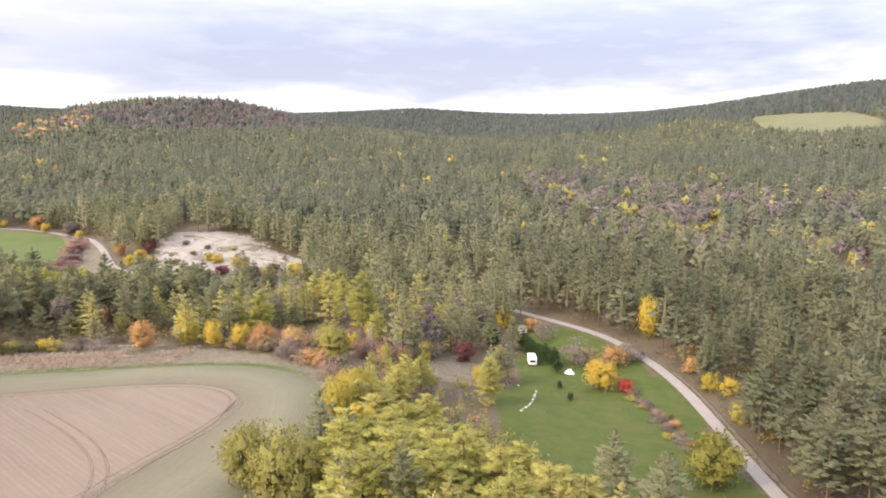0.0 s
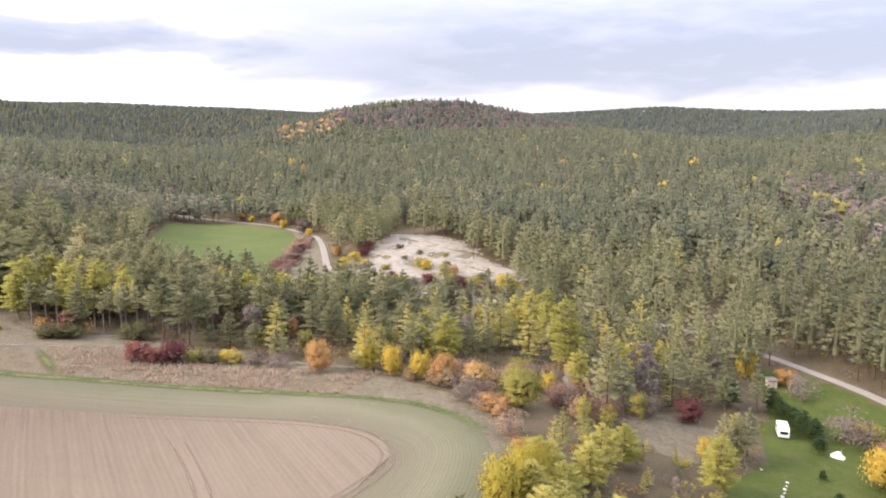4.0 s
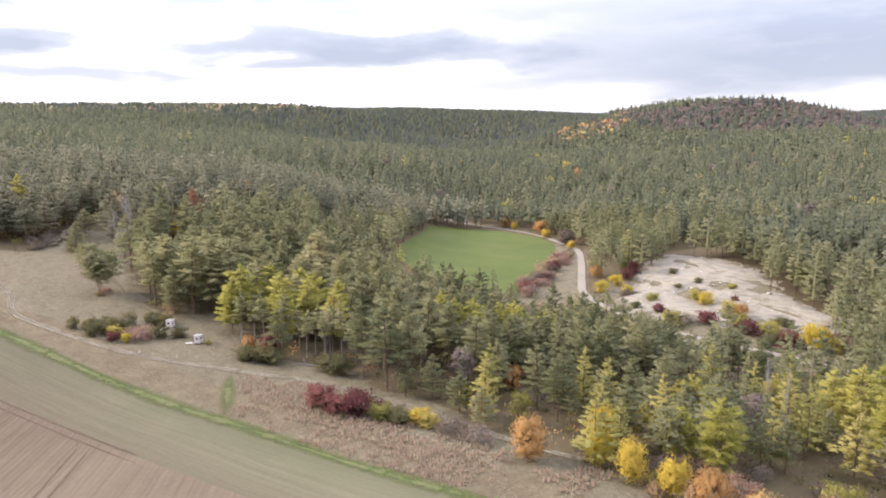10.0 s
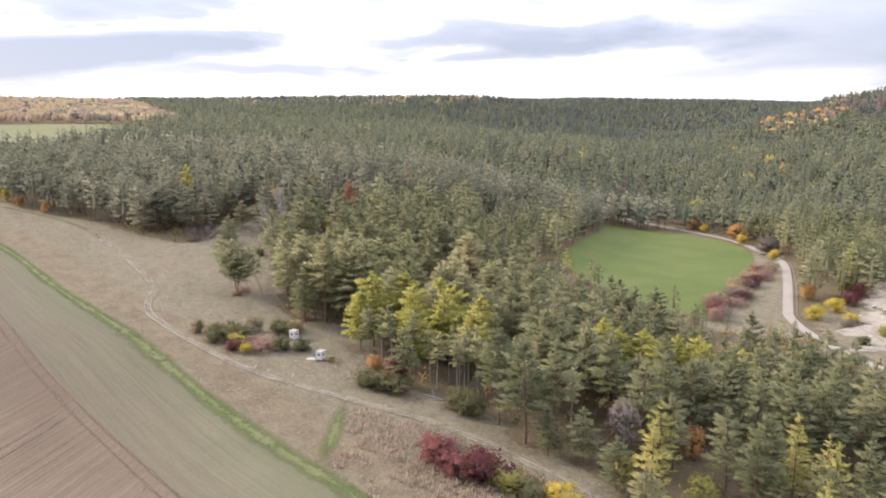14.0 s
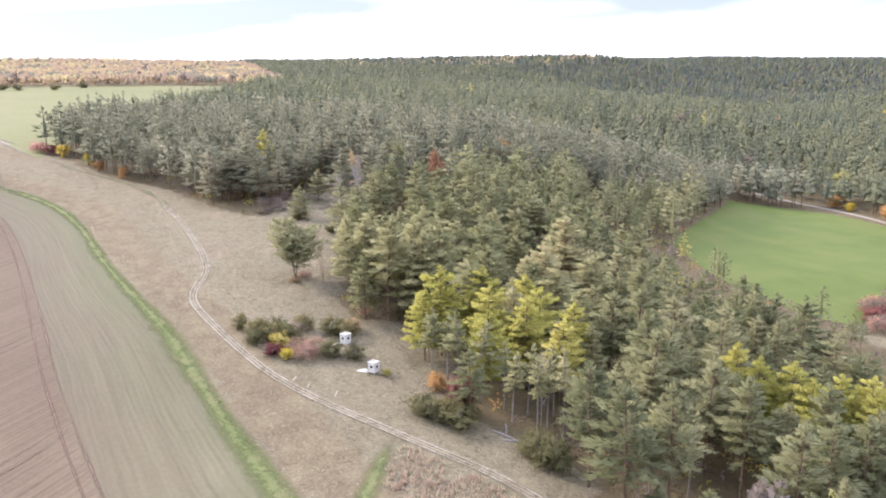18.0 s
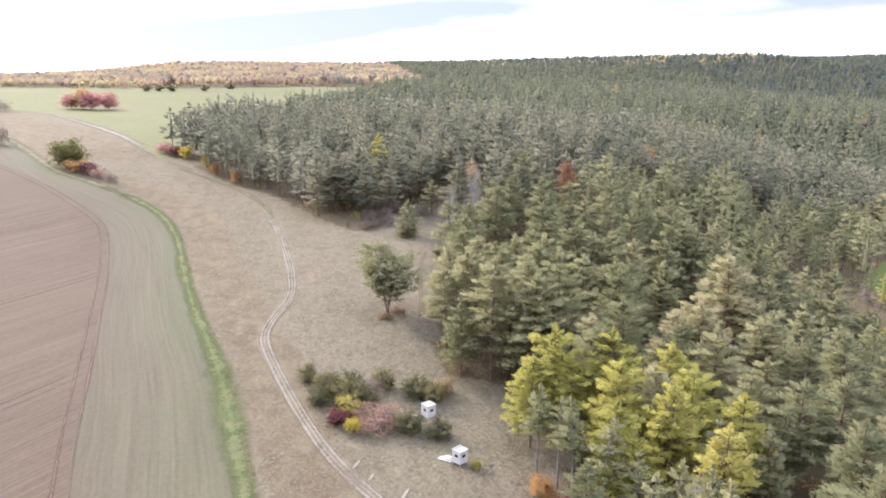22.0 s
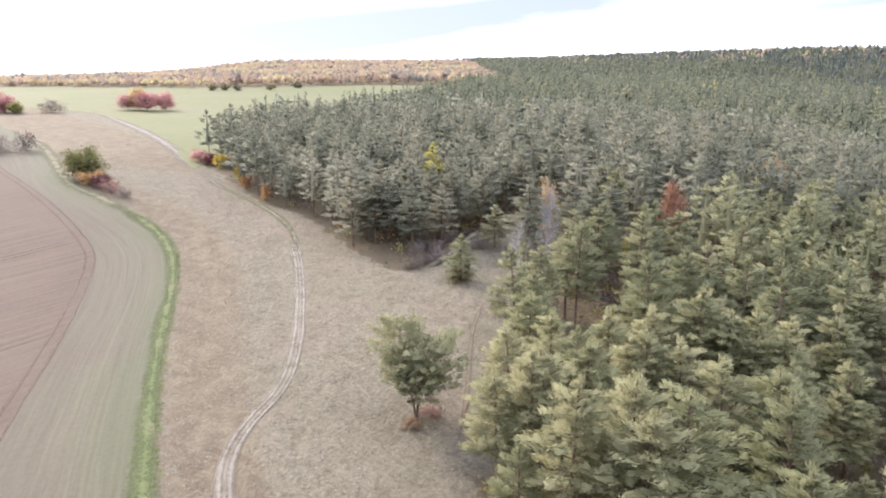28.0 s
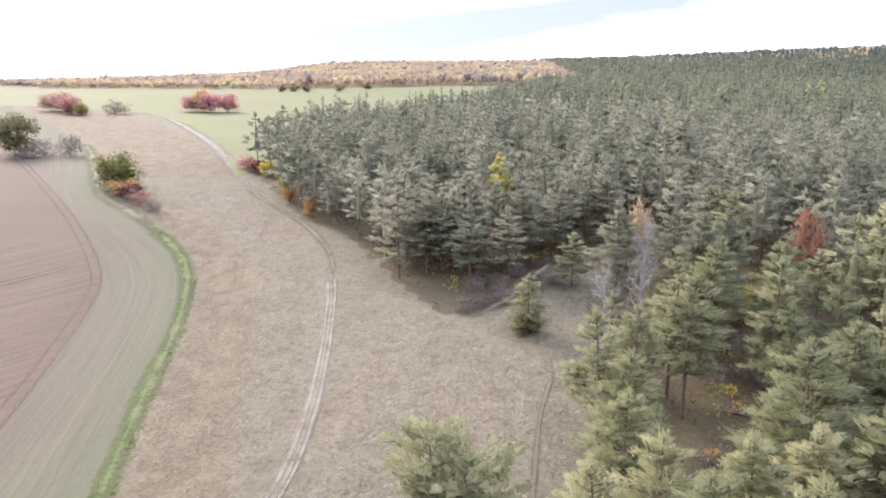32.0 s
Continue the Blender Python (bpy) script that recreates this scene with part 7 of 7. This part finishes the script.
def caravan(x, y, turn):
    root = tagged(new("caravan"), "white touring caravan parked on the garden grass", "caravan")
    bm = bmesh.new()
    outline = [(-2.5, 0.45), (-2.35, 0.40), (2.3, 0.40), (2.5, 0.9), (2.42, 2.1), (2.2, 2.45), (-2.2, 2.52), (-2.45, 2.3), (-2.55, 1.2)]
    near = [bm.verts.new((a, -1.1, b)) for a, b in outline]
    far = [bm.verts.new((a, 1.1, b)) for a, b in outline]
    bm.faces.new(near)
    bm.faces.new(far[::-1])
    for k in range(len(outline)):
        n = (k + 1) % len(outline)
        bm.faces.new((near[n], near[k], far[k], far[n]))
    bmesh.ops.recalc_face_normals(bm, faces=bm.faces)
    bmesh.ops.bevel(bm, geom=bm.edges[:], offset=0.09, segments=2, affect="EDGES")
    body = part("body", bm_mesh("body", bm, white_paint), root)
    box("front_window", (0.03, 1.5, 0.62), (2.53, 0, 1.55), dark_glass, body, tilt=(0, -4, 0), label="dark wide end window")
    box("rear_window", (0.03, 1.4, 0.55), (-2.56, 0, 1.65), dark_glass, body, tilt=(0, 5, 0))
    for side in (-1, 1):
        for u in (-1.2, 1.0):
            box("side_window", (0.95, 0.03, 0.5), (u, side * 1.11, 1.7), dark_glass, body)
    door = box("door", (0.6, 0.03, 1.65), (-0.1, -1.115, 1.35), white_paint, root)
    box("handle", (0.1, 0.03, 0.04), (0.12, -1.14, 1.3), metal, door)
    box("roof_vent", (0.5, 0.5, 0.08), (0.2, 0, 2.52), white_paint, root)
    for side in (-1, 1):
        bm = bmesh.new()
        bmesh.ops.create_cone(bm, cap_ends=True, segments=18, radius1=0.32, radius2=0.32, depth=0.2, matrix=pose(-0.2, side * 0.95, 0.32, 90))
        bmesh.ops.bevel(bm, geom=[e for e in bm.edges if len(e.link_faces) == 2 and e.calc_face_angle(0) > 1], offset=0.04, segments=2, affect="EDGES")
        wheel = part("wheel", bm_mesh("wheel", bm, rubber), root)
        bm = bmesh.new()
        bmesh.ops.create_cone(bm, cap_ends=True, segments=14, radius1=0.18, radius2=0.16, depth=0.06, matrix=pose(-0.2, side * 1.04, 0.32, 90))
        part("rim", bm_mesh("rim", bm, metal), wheel)
        stem_part("drawbar", (-2.4, side * 0.5, 0.45), (-3.6, 0.04 * side, 0.45), 0.045, metal, root)
    stem_part("jockey_wheel", (-3.3, 0, 0.0), (-3.3, 0, 0.8), 0.05, metal, root)
    for u in (-2.2, 2.1):
        for side in (-1, 1):
            stem_part("corner_steady", (u, side * 0.9, -0.05), (u, side * 0.9, 0.42), 0.03, metal, root)
    root.location, root.rotation_euler = (x, y, float(height(x, y))), (0, 0, radians(turn))


caravan(25.0, 193.0, -90)


def tarpaulin(x, y):
    """A white sheet thrown over a low heap."""
    n = 22
    u, v = np.meshgrid(np.linspace(-1, 1, n), np.linspace(-1, 1, n))
    q = []
    for a, b in zip(u.ravel(), v.ravel()):
        k = noise.fractal(Vector((a * 1.6, b * 1.6, 4.0)), 1.0, 2.0, 3)
        r = max(abs(a), abs(b))
        q.append((a * 1.4 * (1 + 0.15 * k), b * 1.0 * (1 - 0.2 * k), max(0.03, 1.5 * (1 - r ** 1.6) * (0.75 + 0.5 * k) - 0.25 * abs(a - 0.1))))
    root = tagged(new("tarpaulin"), "crumpled white tarpaulin over a low heap", "tarpaulin")
    part("sheet", mesh_from("sheet", np.array(q), grid_faces(n, n), canvas, shade=True), root)
    stem_part("pole", (0.6, 0.2, 0), (0.75, 0.3, 2.1), 0.04, grey_wood, root)
    root.location, root.rotation_euler = (x, y, float(height(x, y))), (0, 0, radians(-20))


tarpaulin(34.3, 186)


def shed(x, y):
    root = tagged(new("garden_shed"), "small beige board shed under trees", "shed")
    for k in range(4):
        for j in range(9):
            u = -0.97 + j * 0.243
            p = pose(0, 0, 0, 0, 0, 90 * k) @ Vector((u, -1.05, 1.0))
            box("board", (0.235, 0.04, 2.0), (p.x, p.y, p.z), beige, root, 0.006, (0, 0, 90 * k))
    box("roof", (2.6, 2.6, 0.08), (0, 0, 2.12), felt, root, tilt=(6, 0, 0))
    door = box("door", (0.8, 0.05, 1.8), (0.2, -1.10, 0.92), grey_wood, root)
    box("handle", (0.04, 0.06, 0.15), (0.5, -1.15, 0.95), metal, door)
    root.location, root.rotation_euler = (x, y, float(height(x, y))), (0, 0, radians(15))


shed(26, 225.5)


def rock_mesh(seed, mat, name="rock"):
    bm = bmesh.new()
    bmesh.ops.create_icosphere(bm, subdivisions=2, radius=0.5)
    for v in bm.verts:
        k = noise.noise(v.co * 2.2 + Vector((seed * 7.1, 0, 0)))
        v.co *= 1 + 0.45 * k
        v.co.z *= 0.62
    return bm_mesh(name, bm, mat)


ROCKS = [rock_mesh(s, limestone) for s in range(4)]
for k, (x, y, s) in enumerate(((22.8, 166.5, 1.2), (22.4, 164.6, 1.0), (21.9, 162.6, 1.4), (21.6, 160.7, 1.0), (21.0, 158.6, 1.3), (20.6, 156.4, 1.0), (19.8, 154.2, 1.5), (19.2, 152.4, 1.1), (18.4, 150.6, 1.3), (17.5, 148.9, 1.0), (17.0, 147.2, 1.2), (18.8, 170.0, 1.5))):
    ob = tagged(new("rock", ROCKS[k % 4]), "pale limestone boulder lying in grass", "rock", "row of pale boulders")
    ob.location, ob.rotation_euler, ob.scale = (x, y, float(height(x, y)) + 0.08 * s), (0, 0, k * 1.3), (s * 0.55, s * 0.42, s * 0.5)
for k in range(60):
    x, y = random.uniform(-140, -80), random.uniform(310, 372)
    if not inside(np.array([x]), np.array([y]), QUARRY)[0]:
        continue
    ob = tagged(new("rock", ROCKS[k % 4]), "pale boulder on the quarry slope", "rock", "quarry boulders")
    s = random.uniform(0.4, 1.2)
    ob.location, ob.rotation_euler, ob.scale = (x, y, float(height(x, y)) + 0.4), (0, 0, k), (s * 1.3, s, s)
for x, y, a, b in ((-170.3, 149.6, 2.6, 0.45), (-167.2, 151.2, 2.2, 0.4), (-162.8, 154.8, 3.0, 0.45)):
    turn = np.linspace(0, 2 * np.pi, 12, endpoint=False)
    ring = [(x + a * math.cos(t) * 0.42, y + 1.4 - a * math.cos(t) * 0.25 + b * math.sin(t) * 0.5) for t in turn]
    patch("bare_patch", ring, 0.4, 0.10, chalk, "bare pale chalk patch beside the track", "bare ground")
for k, (x, y, ln, turn) in enumerate(((-249, 203, 5, 60), (-244, 206, 4, 75), (-262, 205, 6, 40), (-141.5, 176.5, 5, 20), (-143, 177.5, 4, -30), (-139.5, 177, 4, 50))):
    root = tagged(new("fallen_log"), "grey fallen tree trunk on the ground", "log")
    v, f = tube(np.array([(-ln / 2, 0, 0.14), (0, 0.1, 0.17), (ln / 2, 0, 0.12)]), np.array([0.16, 0.14, 0.08]), 8)
    part("trunk", mesh_from("trunk", v, f, grey_bark, shade=True), root)
    for j in range(4):
        stem_part("branch_stub", (-ln * 0.3 + j * ln * 0.18, 0, 0.15), (-ln * 0.3 + j * ln * 0.18 + 0.4, 0.5 * (-1) ** j, 0.5), 0.03, grey_bark, root)
    root.location, root.rotation_euler = (x, y, float(height(x, y))), (0, 0, radians(turn))

# ---- low growth ----
def tufts(name, x, y, h, tone_mat, blades, label, category, spread=0.35, width=0.16, up=1.0):
    z, n = height(x, y), len(x)
    a = rng.random((n, blades)) * 6.283
    lean = 0.3 + 0.7 * rng.random((n, blades))
    foot = np.stack([x, y, z], 1)[:, None] + np.stack([np.cos(a) * spread * 0.4, np.sin(a) * spread * 0.4, 0 * a + 0.02], 2) * h[:, None, None]
    tip = foot + np.stack([np.cos(a) * spread * lean, np.sin(a) * spread * lean, up * (0.7 + 0.4 * rng.random((n, blades)))], 2) * h[:, None, None]
    side = np.stack([-np.sin(a), np.cos(a), 0 * a], 2) * (width * h)[:, None, None]
    v = np.stack([foot - side, foot + side, tip], 2).reshape(-1, 3)
    t = np.repeat(rng.random(n), blades)
    tagged(new(name, mesh_from(name, v, np.arange(len(v)).reshape(-1, 3), tone_mat, tint=t)), label, category, "", "stuff")


straw_leaf = leaves("dry_grass_blades", [(0.0, (0.17, 0.14, 0.095)), (0.4, (0.23, 0.195, 0.14)), (0.75, (0.285, 0.245, 0.18)), (1.0, (0.25, 0.20, 0.15))], False, 0.35)
weed_leaf = leaves("dry_weed_stems", [(0.0, (0.33, 0.235, 0.185)), (0.5, (0.38, 0.29, 0.215)), (1.0, (0.42, 0.35, 0.25))], False, 0.3)
green_leaf = leaves("green_grass_blades", [(0.0, (0.075, 0.13, 0.022)), (0.6, (0.12, 0.18, 0.036)), (1.0, (0.19, 0.19, 0.07))], False, 0.35)


def meadow(n):
    x, y = rng.uniform(-430, -52, n), rng.uniform(60, 200, n)
    order = np.argsort(FIELD_EDGE[:, 0])
    top = np.interp(x, FIELD_EDGE[order, 0], FIELD_EDGE[order, 1])
    ok = inside(x, y, OPEN_SOUTH) & (y > top + 0.3)
    x, y = x[ok], y[ok]
    d = distance(x, y, TRACK[::1])
    return x[d > 2.3], y[d > 2.3]


x, y = meadow(200000)
clump = big_noise(x, y, 0.10, 6.0) + 0.7 * big_noise(x, y, 0.35, 8.0)
keep = rng.random(len(x)) < 0.30 + 0.8 * np.clip(clump, 0, 1)
x, y = x[keep], y[keep]
tufts("meadow_grass", x, y, 0.13 + 0.16 * rng.random(len(x)), straw_leaf, 3, "dry straw-coloured meadow tussocks", "grass", 1.3, 0.5, 0.35)
x, y = rng.uniform(-148, -62, 9000), rng.uniform(146, 178, 9000)
order = np.argsort(FIELD_EDGE[:, 0])
ok = (y > np.interp(x, FIELD_EDGE[order, 0], FIELD_EDGE[order, 1]) + 0.5) & (distance(x, y, TRACK) > 2.4) & (y < np.interp(x, TRACK[::-1, 0], TRACK[::-1, 1])) & (x > np.interp(y, [143.5, 150, 157, 163], [-120, -130, -140, -149]) + 2 * rng.random(9000))
ok &= big_noise(x, y, 0.09, 4.0) + 0.6 * big_noise(x, y, 0.4, 1.0) > -0.12
tufts("tall_weeds", x[ok], y[ok], 0.35 + 0.6 * rng.random(ok.sum()), weed_leaf, 4, "tall dry pinkish-brown weeds below the track", "weeds", 0.5, 0.14)
k = rng.integers(0, len(verge_line), 5000)
off = rng.uniform(-2.9, 0.2, 5000)
along = beside(verge_line, np.ones(len(verge_line)))[k] - verge_line[k]
q = verge_line[k] + along * off[:, None] + rng.uniform(-0.4, 0.4, (5000, 2))
tufts("verge_blades", q[:, 0], q[:, 1], 0.2 + 0.22 * rng.random(5000), green_leaf, 4, "ragged bright green grass of the field verge", "grass", 1.2, 0.4, 0.4)

x, y = scatter(-430, 120, 95, 330, 4.2)
ok = wooded(x, y) & (reach(x, y) < 200) & seen_from(x, y, 40)
x, y = x[ok], y[ok]
k = rng.integers(0, len(RIDE), 90)
x, y = np.r_[x, RIDE[k, 0] + rng.normal(size=90) * 2.2], np.r_[y, RIDE[k, 1] + rng.normal(size=90) * 2.2]
pick = rng.random(len(x))
for tone, lo, hi, words in (("rust", 0.0, 0.10, "rusty undergrowth between pine trunks"), ("gold", 0.10, 0.12, "yellow saplings between pine trunks"), ("juniper", 0.16, 0.42, "dark green undergrowth between pine trunks"), ("twig", 0.42, 0.62, "leafless brush between pine trunks"), ("olive", 0.62, 0.74, "olive-green brush between pine trunks")):
    at = (pick >= lo) & (pick < hi)
    n = at.sum()
    d = rng.normal(size=(n, 14, 3)) * [0.55, 0.55, 0.4] + [0, 0, 0.9]
    hh = rng.uniform(0.8, 2.2, n)
    foot = np.stack([x[at], y[at], height(x[at], y[at])], 1)
    c = (foot[:, None] + np.maximum(d, [-9, -9, 0.1]) * hh[:, None, None]).reshape(-1, 3)
    tri = sprays(rng, c, 0.25, 3, 0.26, 0.2)
    tagged(new(tone + "_undergrowth", mesh_from("undergrowth", tri.reshape(-1, 3), np.arange(len(tri) * 3).reshape(-1, 3), MASS[tone], tint=np.repeat(rng.random(n), 42))), words, "undergrowth", "", "stuff")
